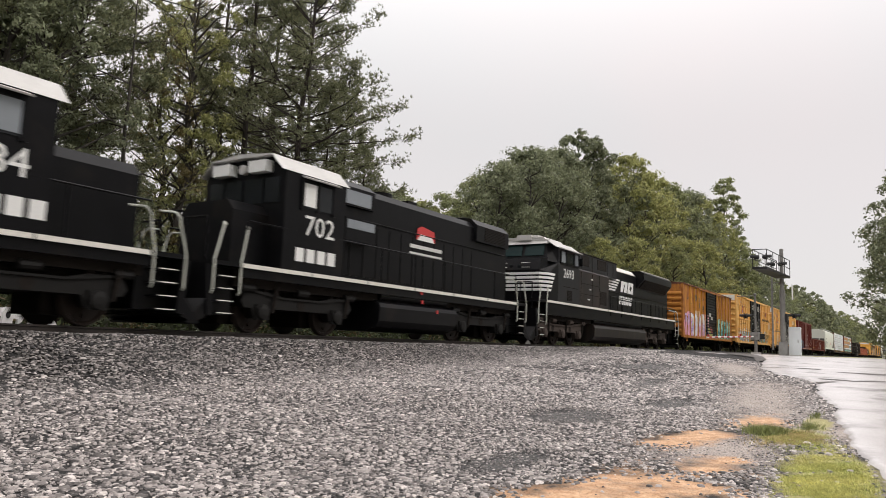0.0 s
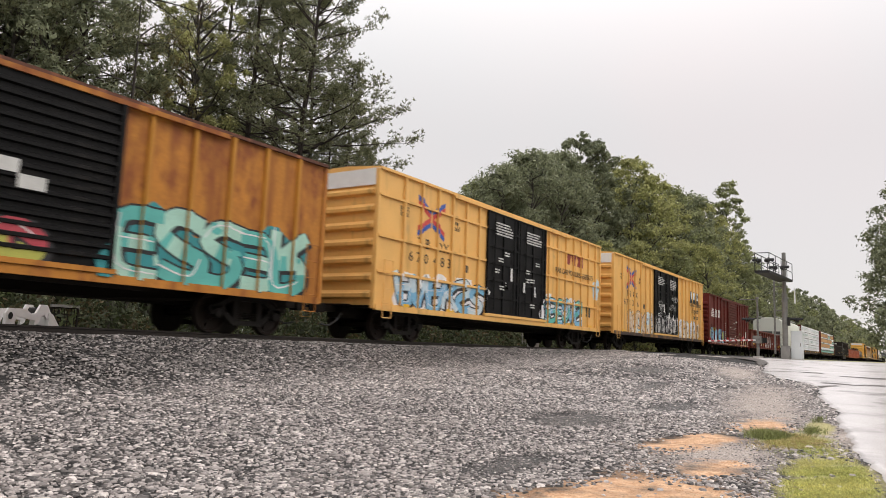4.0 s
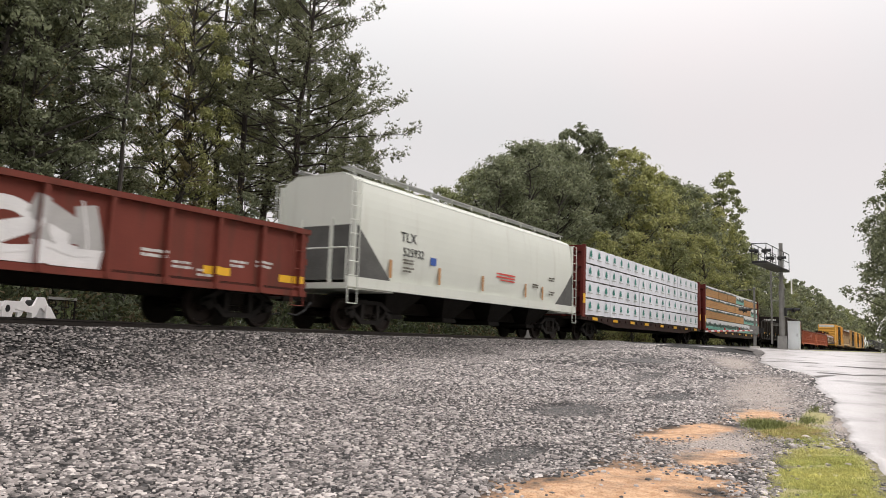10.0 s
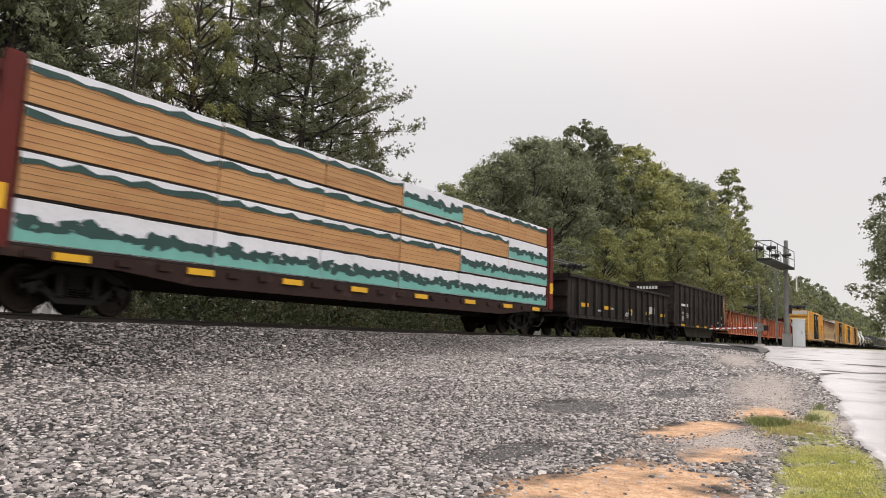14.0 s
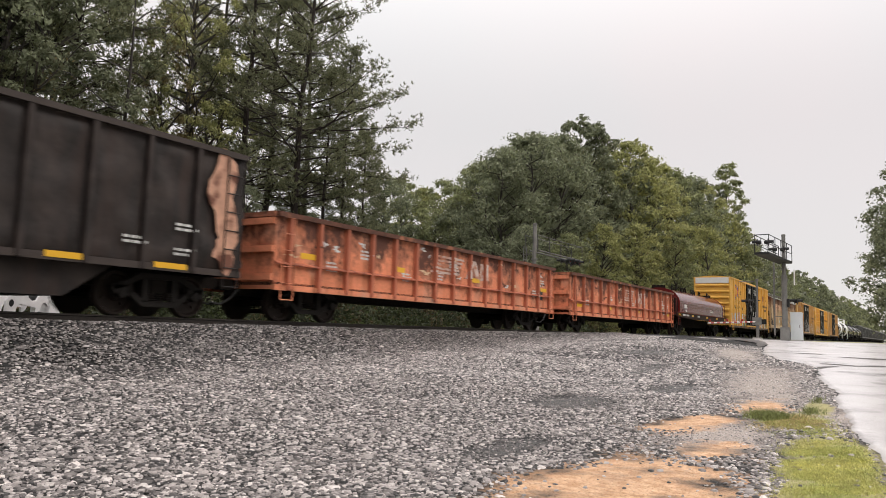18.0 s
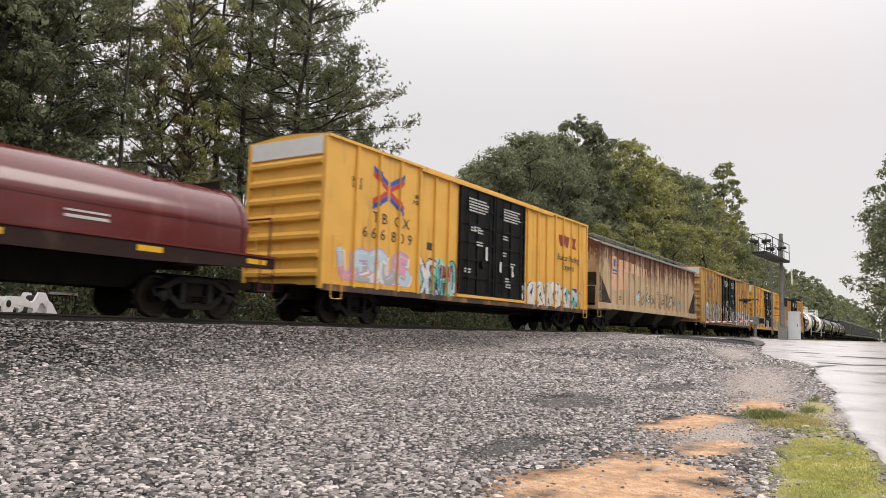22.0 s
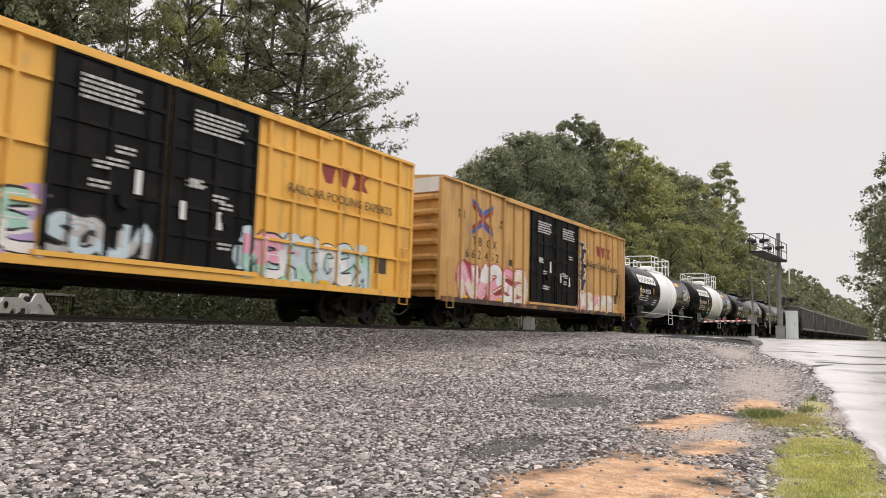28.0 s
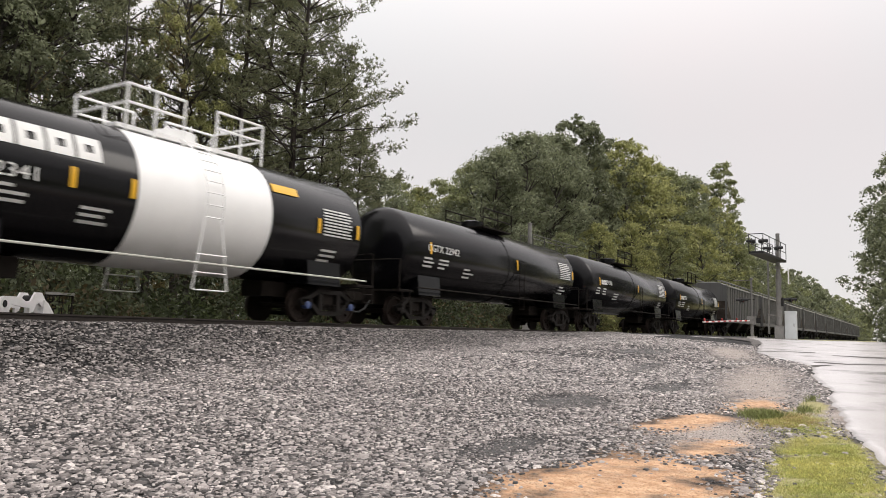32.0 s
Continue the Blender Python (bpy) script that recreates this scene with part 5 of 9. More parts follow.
def strips_for(h, posts, doors, sheet=-1.475, post=-1.552, door=-1.57, pw=0.055):
    cut = [(p - pw, p + pw, post) for p in posts] + [(d0, d1, door) for d0, d1 in doors]
    cut.sort()
    out, u = [], -h
    for a, b, y in cut:
        if a > u:
            out.append((u, a, sheet))
        out.append((a, b, y))
        u = b
    out.append((u, h, sheet))
    return out


def plug_door(car, x0, x1, z0, z1, mat, side=-1):
    """A black plug door: sheet, raised frame bars, lock rods and a crank."""
    y = side * 1.5
    d = part("door", box(B(), x0 + 0.03, x1 - 0.03, *sorted((y, y + side * 0.035)), z0, z1), mat, car, "black plug door")
    across = finish(box(B(), x0 + 0.02, x1 - 0.02, *sorted((y, y + side * 0.075)), -0.04, 0.04), "door_bar", mat)
    for z in np.linspace(z0, z1, 7):
        part("door_bar", across, mat, d, at=pose(0, 0, z))
    upright = finish(box(B(), -0.05, 0.05, *sorted((y, y + side * 0.085)), z0, z1), "door_stile", mat)
    for x in (x0 + 0.07, x1 - 0.07, (x0 + x1) / 2):
        part("door_stile", upright, mat, d, at=pose(x, 0, 0))
    rod = finish(tube(B(), (0, y + side * 0.1, z0 + 0.1), (0, y + side * 0.1, z1 - 0.1), 0.022, 6), "lock_rod", mat)
    for x in (x0 + 0.5, x1 - 0.5):
        part("lock_rod", rod, mat, d, at=pose(x, 0, 0))
    part("crank", lathe(B(), [(-0.03, 0.17), (0.03, 0.17)], "y", 14), mat, d, at=pose((x0 + x1) / 2 + 0.35, y + side * 0.11, z0 + 1.15))
    return d


def corrugated_door(car, x0, x1, z0, z1, mat, side=-1, ribs=15):
    y = side * 1.5
    d = part("door", box(B(), x0, x1, *sorted((y, y + side * 0.05)), z0, z1), mat, car, "corrugated sliding door")
    rib = finish(prism(B(), [(0, -0.055), (side * 0.06, -0.03), (side * 0.06, 0.03), (0, 0.055)], "x", x0 + 0.12, x1 - 0.12), "door_rib", mat)
    for i in range(ribs):
        part("door_rib", rib, mat, d, at=pose(0, y + side * 0.05, z0 + 0.2 + (z1 - z0 - 0.4) * i / (ribs - 1)))
    for x in (x0 + 0.05, x1 - 0.05):
        part("door_stile", box(B(), x - 0.05, x + 0.05, *sorted((y, y + side * 0.11)), z0, z1), mat, d)
    return d


def boxcar(a, b, top, mat, label, posts, doors, door_kind, door_mat, roof_mat, ends=7, cap=None, belts=(), bottom=1.0, post_mat=None, sill_mat=None):
    post_mat = post_mat or mat
    car, h = start("boxcar", a, b, label)
    part("body", box(B(), -h, h, -1.475, 1.475, bottom, top - 0.05), mat, car)
    prof = [(-1.56, top - 0.1), (1.56, top - 0.1), (1.56, top - 0.02), (0.3, top + 0.09), (-0.3, top + 0.09), (-1.56, top - 0.02)]
    roof = part("roof", prism(B(), prof, "x", -h - 0.03, h + 0.03), roof_mat, car)
    seam = finish(prism(B(), [(-1.5, top), (0, top + 0.12), (1.5, top), (1.5, top - 0.03), (-1.5, top - 0.03)], "x", -0.03, 0.03), "roof_seam", roof_mat)
    for i in range(1, 14):
        part("roof_seam", seam, roof_mat, roof, at=pose(-h + 2 * h * i / 14, 0, 0))
    post = {s: finish(prism(B(), [(-0.055, s * 1.473), (-0.045, s * 1.552), (0.045, s * 1.552), (0.055, s * 1.473)], "z", bottom, top - 0.1), "side_post", post_mat) for s in (-1, 1)}
    for s in (-1, 1):
        for p in posts:
            part("side_post", post[s], post_mat, car, at=pose(p, 0, 0))
        part("side_sill", box(B(), -h, h, *sorted((s * 1.42, s * 1.545)), bottom - 0.14, bottom + 0.03), sill_mat or mat, car)
        lo, hi = min(d[0] for d in doors), max(d[1] for d in doors)
        part("door_sill", prism(B(), [(lo - 2.0, bottom - 0.1), (lo - 0.9, bottom - 0.22), (hi + 0.9, bottom - 0.22), (hi + 2.0, bottom - 0.1)], "y", *sorted((s * 1.3, s * 1.42))), GRIME, car)
        part("door_header", box(B(), lo - 2.4, hi + 2.6, *sorted((s * 1.49, s * 1.6)), top - 0.2, top - 0.1), mat, car)
        part("door_track", box(B(), lo - 0.1, hi + 0.1, *sorted((s * 1.49, s * 1.585)), bottom + 0.04, bottom + 0.14), mat, car)
        for z in belts:
            for x0, x1 in ((-h, lo), (hi, h)):
                part("side_belt", prism(B(), [(s * 1.473, z - 0.05), (s * 1.54, z - 0.035), (s * 1.54, z + 0.035), (s * 1.473, z + 0.05)], "x", x0, x1), mat, car)
        for d in doors:
            (plug_door if door_kind == "plug" else corrugated_door)(car, d[0], d[1], bottom + 0.14, top - 0.2, door_mat, s)
    # ends: deep pressed ribs, corner posts, ladder and brake wheel
    rib = {s: finish(prism(B(), [(s * h, -0.13), (s * (h + 0.12), -0.07), (s * (h + 0.13), 0.03), (s * h, 0.14)], "y", -1.36, 1.36), "end_rib", mat) for s in (-1, 1)}
    for s in (-1, 1):
        for i in range(ends):
            part("end_rib", rib[s], mat, car, at=pose(0, 0, bottom + 0.3 + (top - bottom - 1.05) * i / (ends - 1)))
        for y in (-1.44, 1.44):
            part("corner_post", box(B(), *sorted((s * (h - 0.06), s * (h + 0.07))), y - 0.07, y + 0.07, bottom - 0.1, top - 0.08), mat, car)
        if cap:
            part("end_cap", box(B(), *sorted((s * h, s * (h + 0.06))), -1.49, 1.49, top - 0.56, top - 0.06), cap, car, "white upper end panel")
        ladder(car, s * (h + 0.12), -s * 1.15, bottom, bottom + 1.5, 0.42, mat, "x")
        part("end_platform", box(B(), *sorted((s * h, s * (h + 0.28))), -0.6, 0.6, bottom - 0.02, bottom + 0.02), GRIME, car)
    for s, x in ((-1, h - 0.45), (-1, -h + 0.45), (1, h - 0.45), (1, -h + 0.45)):
        ladder(car, x, s * 1.6, bottom - 0.35, bottom + 1.35, 0.42, mat)
    part("brake_wheel", lathe(B(), [(-0.02, 0.28), (0.02, 0.28)], "x", 16), GRIME, car, at=pose(h + 0.16, 0.7, bottom + 0.75))
    part("underframe", box(B(), -h + 0.1, h - 0.1, -1.35, 1.35, bottom - 0.06, bottom + 0.0), GRIME, car)
    bm = B()
    tube(bm, (-2.2, 0.5, 0.72), (-0.9, 0.5, 0.72), 0.2, 12)
    part("air_tank", bm, GRIME, car)
    part("brake_rigging", rail_line(rail_line(B(), [(-h + 2.5, -0.7, 0.78), (-1, -0.8, 0.62), (2, -0.75, 0.6), (h - 2.5, -0.7, 0.78)], 0.03), [(-3, -0.9, 0.9), (-3, -0.9, 0.55), (-2.2, -0.9, 0.55)], 0.035), GRIME, car)
    gear(car, h, 2.0)
    return car, h, strips_for(h, posts, [(min(d[0] for d in doors), max(d[1] for d in doors))])


def cross_logo(car, x, z, s, strips, faded=False):
    """A cross of four arms, each a red and a blue band."""
    r, b = (MAROON_L, BLUE_L) if faded else (RED_L, BLUE_L)
    def arm(sx, sz, off, w):
        ax, az, bx, bz = sx * 0.06, sz * (0.03 + off), sx * 0.98, sz * (0.5 + off)
        return [(x + s * ax, z + s * (az - w)), (x + s * bx, z + s * (bz - w)), (x + s * bx, z + s * (bz + w)), (x + s * ax, z + s * (az + w))]
    for sx in (-1, 1):
        for sz in (-1, 1):
            decal(car, "emblem_band", [arm(sx, sz, 0.02, 0.1)], r, strips, 0.006, "red band of a crossed emblem")
            decal(car, "emblem_band", [arm(sx, sz, 0.23, 0.1)], b, strips, 0.008, "blue band of a crossed emblem")


def yellow_car(a, b, label, number, kind, old=False, seed=1, top=5.12):
    rng = random.Random(seed)
    h = (b - a) / 2
    d0, d1 = -2.55, 2.5
    if kind == "tall":
        posts = [-h + 0.25 + k for k in (1.0, 2.05, 3.1, 4.15, 5.05, 5.9)] + [d1 + k for k in (0.35, 1.3, 2.2, 3.1, 4.0, 4.9, 5.8)]
        belts = ()
    else:
        posts = [-h + 0.25 + k for k in (1.0, 1.95, 2.9, 3.8, 4.7, 5.6)] + [d1 + k for k in (0.4, 1.3, 2.2, 3.1, 4.0, 4.9, 5.8)]
        belts = (4.28, 3.05, 2.0)
    posts = [p for p in posts if abs(p) < h - 0.3]
    mat = YELLOW_OLD if old else YELLOW_BRIGHT if seed in (81, 101) else YELLOW_CAR
    car, h, st = boxcar(a, b, top, mat, label, posts, [(d0, -0.02), (0.02, d1)], "plug", DOOR_BLACK, mat, 7, WHITE_PAINT, belts, sill_mat=SILL_YELLOW if kind == "tall" else None)
    cross_logo(car, -h + 2.8, 3.98, 0.8, st, old)
    nd = lambda txt, x, z, s: lettering(car, txt, x, -1.482, z, s, DARK_PRINT, 1.1)
    for i, c in enumerate(number):
        nd(c, -h + 1.72 + 0.42 * i + (0.12 if i > 2 else 0), 2.62, 0.46)
    for k, c in ((2.2, "T"), (2.62, "B"), (3.3, "O"), (3.72, "X")):
        nd(c, -h + k, 3.1, 0.46)
    for k, words in ((0.98, ("next", "load")), (4.0, ("any", "road"))):
        for i, w_ in enumerate(words):
            lettering(car, w_, -h + k + 0.3, -1.482, 4.08 - 0.19 * i, 0.26, DARK_PRINT)
    lx = (h - 4.2 if seed == 111 else h - 3.3) if kind == "tall" else h - 4.2
    part_red = [[(lx, 4.26), (lx, 4.06), (lx + 0.18, 3.76), (lx + 0.44, 3.76), (lx + 0.58, 4.26)], [(lx + 0.62, 4.26), (lx + 0.76, 3.76), (lx + 1.04, 3.76), (lx + 1.2, 4.26)], [(lx + 1.28, 4.26), (lx + 1.42, 4.01), (lx + 1.28, 3.76), (lx + 2.0, 3.76), (lx + 1.82, 4.01), (lx + 2.0, 4.26)]]
    decal(car, "company_mark", part_red, WHITE_PAINT if seed == 31 else MAROON_L, st, 0.0055)
    if seed == 111:
        lettering(car, "Railcar Pooling Experts", lx + 0.75, -1.56, 3.25, 0.47, DARK_PRINT)
    elif seed == 31:
        for i, w in enumerate(("Railcar Pooling", "Experts")):
            lettering(car, w, lx + 0.95, -1.56, 3.42 - 0.46 * i, 0.52, DARK_PRINT)
        decal(car, "small_print", [bar(lx + 0.75 + 0.22 * k, lx + 0.9 + 0.22 * k, 2.4, 2.62) for k in range(6)], DARK_PRINT, st, 0.006)
    elif kind == "tall":
        for i, w in enumerate(("Railcar Pooling", "Experts")):
            lettering(car, w, lx + 0.95, -1.56, 3.24 - 0.4 * i, 0.4, DARK_PRINT)
    else:
        lettering(car, "RAILCAR POOLING EXPERTS", lx + 0.9, -1.56, 3.36, 0.34, DARK_PRINT)
    for x in (d0 + 0.5, 0.6):
        stencil(car, x, top - 0.55, 1.5, 0.52, 5, SMALL_PRINT, [(-h, h, -1.59)], rng)
        for k in range(5):
            stencil(car, x + rng.uniform(-0.2, 0.9), rng.uniform(1.6, 3.6), 0.45, 0.2, 2, SMALL_PRINT, [(-h, h, -1.59)], rng)
    decal(car, "door_label", [bar(-0.75, -0.6, 2.45, 2.95), bar(0.35, 0.5, 2.1, 2.5), bar(1.35, 1.5, 2.0, 2.4)], WHITE_PAINT, [(-h, h, -1.59)], 0.004)
    decal(car, "data_panel", [bar(h - 1.75, h - 1.2, 1.5, 1.95), bar(-h + 4.9, -h + 5.2, 2.45, 2.7)], DARK_PRINT, st, 0.004)
    decal(car, "reflector", [bar(x, x + 0.45, 1.03, 1.12) for x in (-h + 1.2, -h + 3.8, h - 4.2, h - 1.6)], RED_REFLECT, [(-h, h, -1.549)], 0.004)
    return car, h, st


# ---- cars from the front of the train to its tail
def orange_boxcar():
    h = (64.08 - 48.65) / 2
    posts = [-h + k for k in (1.75, 2.95, 4.0, 5.1, 6.1)] + [2.0 + k for k in (0.4, 1.5, 2.55, 3.6, 4.7)]
    car, h, st = boxcar(48.65, 64.08, 4.6, OLD_ORANGE, "weathered orange boxcar with a black corrugated door and graffiti", posts, [(-1.35, 1.75)], "slide", DOOR_BLACK, DARK_RUST, 8, post_mat=GOLD_POST)
    mural(car, -h + 0.7, -1.0, 1.0, 2.55, [PINK, WHITE_S, LILAC, PINK, OLIVE, WHITE_S], PLUM, st, 5, 6, PINK, "pink and white graffiti lettering")
    for k in range(6):
        decal(car, "graffiti_fill", [blob(-h + 1.3 + 0.85 * k, 1.25 + 0.12 * (k % 2), 0.42, 0.22, random.Random(k), 16, 0.5)], (OLIVE, LILAC, PINK)[k % 3], st, 0.0045)
    mural(car, -1.3, 0.3, 1.1, 1.7, [ROSE, OLIVE], SOOT, st, 6, 2, OLIVE)
    mural(car, 1.8, h - 0.6, 1.0, 2.5, [MINT, TURQ], SOOT, st, 7, 5, TEAL_S, "mint green graffiti lettering", True)
    decal(car, "faded_patch", [bar(-h + 3.0, -h + 4.6, 2.2, 2.85)], SAND_S, st, 0.003)
    for k, (x, z) in enumerate(((2.1, 3.7), (2.2, 3.3), (3.2, 3.65), (3.55, 3.62), (4.3, 3.5), (4.35, 3.1), (5.2, 3.05), (5.6, 3.0))):
        decal(car, "faded_lettering", [bar(-h + x, -h + x + 0.26, z, z + 0.34), bar(-h + x - 0.05, -h + x + 0.3, z - 0.1, z - 0.04)], DARK_PRINT if k > 1 else GOLD_POST, st, 0.0035)
    rng = random.Random(3)
    for k in range(7):
        stencil(car, rng.uniform(-h + 0.7, -2), rng.uniform(2.4, 4.1), 0.5, 0.2, 2, DARK_PRINT, st, rng)
    decal(car, "number_panel", [bar(-0.8, -0.2, 2.6, 2.85), bar(-0.2, 0.3, 2.35, 2.6)], SMALL_PRINT, [(-h, h, -1.62)], 0.004)


def maroon_boxcar():
    h = (122.6 - 107.3) / 2
    c = 114.95
    posts = [p - c for p in (108.86, 110.0, 111.17, 112.37, 117.7, 118.7, 119.7, 120.7, 121.6)]
    car, h, st = boxcar(107.3, 122.6, 4.62, MAROON, "maroon boxcar with a white mark and blue graffiti", posts, [(113.5 - c, 116.8 - c)], "slide", MAROON, MAROON, 9, None, (), 0.95)
    x0 = 107.95 - c
    decal(car, "company_mark", [bar(x0 + 0.05 * k, x0 + 1.35 + 0.06 * k, 2.92 + 0.13 * k, 3.0 + 0.13 * k) for k in range(5)], WHITE_PAINT, st, 0.006, "white striped company mark")
    x1 = x0 + 1.45
    decal(car, "company_mark", [[(x1, 2.92), (x1 + 0.62, 2.92), (x1 + 0.78, 3.5), (x1 + 0.15, 3.5)], [(x1 + 0.72, 2.9), (x1 + 1.32, 2.9), (x1 + 1.47, 3.52), (x1 + 0.86, 3.52)]], WHITE_PAINT, st, 0.006)
    decal(car, "mark_slot", [[(x1 + 0.24, 3.0), (x1 + 0.36, 3.0), (x1 + 0.5, 3.42), (x1 + 0.4, 3.42)], [(x1 + 0.95, 3.14), (x1 + 1.12, 3.04), (x1 + 1.2, 3.3), (x1 + 1.05, 3.38)]], MAROON, st, 0.008)
    mural(car, 107.8 - c, 112.3 - c, 0.98, 2.0, [SKYB, PALEB, SKYB], SOOT, st, 12, 5, OLIVE, "light blue graffiti lettering")
    r3 = random.Random(19)
    for k in range(34):
        x, z = r3.uniform(116.9 - c, h - 0.3), 1.0 + 0.9 * r3.random() ** 1.3
        decal(car, "faded_graffiti", [blob(x, z, r3.uniform(0.06, 0.3), r3.uniform(0.04, 0.2), r3, 16, 0.8)], (FADED_PINK, FADED_PINK, FADED_GREEN, MAROON, SAND_S)[k % 5], st, 0.003 + 0.0001 * k)
    for k in range(30):
        x = r3.uniform(-h + 0.4, h - 0.4)
        decal(car, "worn_sill_paint", [blob(x, 0.9 + 0.06 * r3.random(), r3.uniform(0.1, 0.5), r3.uniform(0.02, 0.05), r3, 14, 0.8)], FADED_PINK, [(-h, h, -1.549)], 0.003 + 0.0001 * k)
    rng = random.Random(4)
    for k in range(12):
        x = rng.uniform(113.4, 116.5) - c
        decal(car, "paint_scuff", [bar(x, x + rng.uniform(0.2, 0.8), 0, 0.05)], SMALL_PRINT, [(-h, h, -1.615)], 0.004).location.z = rng.uniform(1.2, 3.2)
    for k in range(9):
        stencil(car, 112.5 - c, 2.6 - 0.16 * k, 0.6, 0.1, 1, SMALL_PRINT, st, rng)
    decal(car, "data_panel", [bar(h - 1.6, h - 1.1, 1.6, 2.2)], WHITE_PAINT, st, 0.02)
    decal(car, "reflector", [bar(x, x + 0.5, 0.85, 0.93) for x in (-0.9, 1.2, 3.6, 5.6)], RED_REFLECT, [(-h, h, -1.549)], 0.004)


orange_boxcar()
c, h, st = yellow_car(66.45, 84.35, "yellow ribbed boxcar with black doors and blue graffiti", "670483", "belted", False, 21)
mural(c, -h + 1.0, -2.7, 1.05, 2.1, [SKYB, PALEB, SKYB], SOOT, st, 22, 6, WHITE_S, "sky blue graffiti lettering", True)
mural(c, 2.4, h - 2.4, 1.05, 2.15, [SKYB, PALEB, TURQ], SOOT, st, 23, 6, WHITE_S, "sky blue graffiti lettering", True)
decal(c, "graffiti_fill", [blob(h - 0.5, 2.9, 0.45, 0.5, random.Random(2))], PALEB, st, 0.006)
c, h, st = yellow_car(86.4, 105.2, "yellow boxcar with black doors and pale graffiti", "671326", "tall", False, 31)
mural(c, -h + 2.2, -2.6, 1.02, 2.15, [SAND_S, CREAM, PALEB, SAND_S], SOOT, st, 32, 6, None, "tan and white graffiti lettering")
mural(c, -2.5, 2.4, 1.2, 2.2, [SOOT, SILVER], SILVER, st, 33, 6, SOOT)
mural(c, 2.7, h - 1.3, 1.02, 2.1, [WHITE_S, CREAM, SAND_S], SOOT, st, 34, 6, WHITE_S, "white graffiti lettering")
for k, (x, z) in enumerate(((-1.9, 2.9), (0.6, 4.1), (0.7, 2.8), (-1.6, 2.3), (1.1, 3.4))):
    scribble(c, x, x + 1.2, z - 0.18, z + 0.22, SILVER, [(-h, h, -1.59)], 35 + k, 5, 0.016)
decal(c, "mark_panel", [bar(h - 3.5, h - 1.2, 3.5, 4.3)], SOOT, st, 0.0045)
maroon_boxcar()

# ---- open gondolas


def gondola(a, b, top, mat, label, posts, floor=1.05, mid=None, deep=None, seed=1, wall=1.47, inner=None, rail=None, post=None):
    """An open car: side sheets, posts, top rail, ends with ribs; mid adds a belt where the lower side steps in, deep a low slung belly."""
    car, h = start("gondola", a, b, label)
    inner, rail, post = inner or GRIME, rail or mat, post or mat
    low = floor - 0.18
    for s in (-1, 1):
        part("side_sheet", box(B(), -h, h, *sorted((s * (wall - 0.05), s * wall)), low, top), mat, car)
        part("top_rail", box(B(), -h - 0.02, h + 0.02, *sorted((s * (wall - 0.07), s * (wall + 0.13))), top - 0.09, top + 0.03), rail, car)
        part("bottom_rail", box(B(), -h, h, *sorted((s * (wall - 0.02), s * (wall + 0.075))), low - 0.02, low + 0.12), rail if rail is TALL_RAIL else mat, car)
        p = finish(prism(B(), [(-0.07, s * wall), (-0.05, s * (wall + 0.12)), (0.05, s * (wall + 0.12)), (0.07, s * wall)], "z", low, top - 0.08), "side_post", post)
        for x in posts:
            part("side_post", p, post, car, at=pose(x, 0, 0))
        if mid:
            part("side_belt", prism(B(), [(s * wall, mid - 0.03), (s * (wall + 0.11), mid - 0.03), (s * (wall + 0.11), mid), (s * wall, mid + 0.05)], "x", -h, h), post, car)
        e = part("end_wall", box(B(), *sorted((s * (h - 0.05), s * h)), -wall, wall, low, top), mat, car)
        rib = finish(box(B(), *sorted((s * h, s * (h + 0.09))), -wall + 0.02, wall - 0.02, -0.08, 0.08), "end_rib", mat)
        for i in range(3):
            part("end_rib", rib, mat, e, at=pose(0, 0, low + 0.3 + (top - low - 0.5) * i / 2))
        part("end_rail", box(B(), *sorted((s * (h - 0.06), s * (h + 0.1))), -wall - 0.02, wall + 0.02, top - 0.1, top + 0.025), mat, car)
        ladder(car, s * (h - 0.35), -wall - 0.12, low - 0.25, top - 0.1, 0.42, mat)
        ladder(car, s * (h + 0.14), -s * (wall - 0.35), low, top - 0.1, 0.42, mat, "x")
    part("floor", box(B(), -h, h, -wall, wall, floor - 0.08, floor), inner, car)
    if deep:
        bays = [-h] + list(posts) + [h]
        for k in range(len(bays) - 1):     # beaten sheets between the posts
            g = B()
            nx, nz = 12, 18
            grid = [[g.verts.new((bays[k] + 0.06 + (bays[k + 1] - bays[k] - 0.12) * i / nx, -wall - 0.004 - (0.07 * max(0.0, noise.noise(Vector((bays[k] * 3 + i * 0.17, j * 0.21, seed))) + 0.25) if 0 < i < nx and 0 < j < nz else 0.0), low + 0.14 + (top - 0.12 - low - 0.14) * j / nz)) for j in range(nz + 1)] for i in range(nx + 1)]
            for i in range(nx):
                for j in range(nz):
                    g.faces.new([grid[i][j], grid[i + 1][j], grid[i + 1][j + 1], grid[i][j + 1]])
            part("dented_panel", g, mat, car, smooth=True)
        part("belly", prism(B(), [(-h + 3.0, low + 0.02), (-h + 4.0, deep), (h - 4.0, deep), (h - 3.0, low + 0.02)], "y", -1.25, 1.25), mat, car)
    gear(car, h, 1.75)
    pw = 0.07
    st = strips_for(h, posts, [], -wall, -wall - 0.12, -1.5, pw)
    return car, h, st


def even(h, n, inset=0.35):
    return [-h + inset + (2 * h - 2 * inset) * i / (n - 1) for i in range(n)]


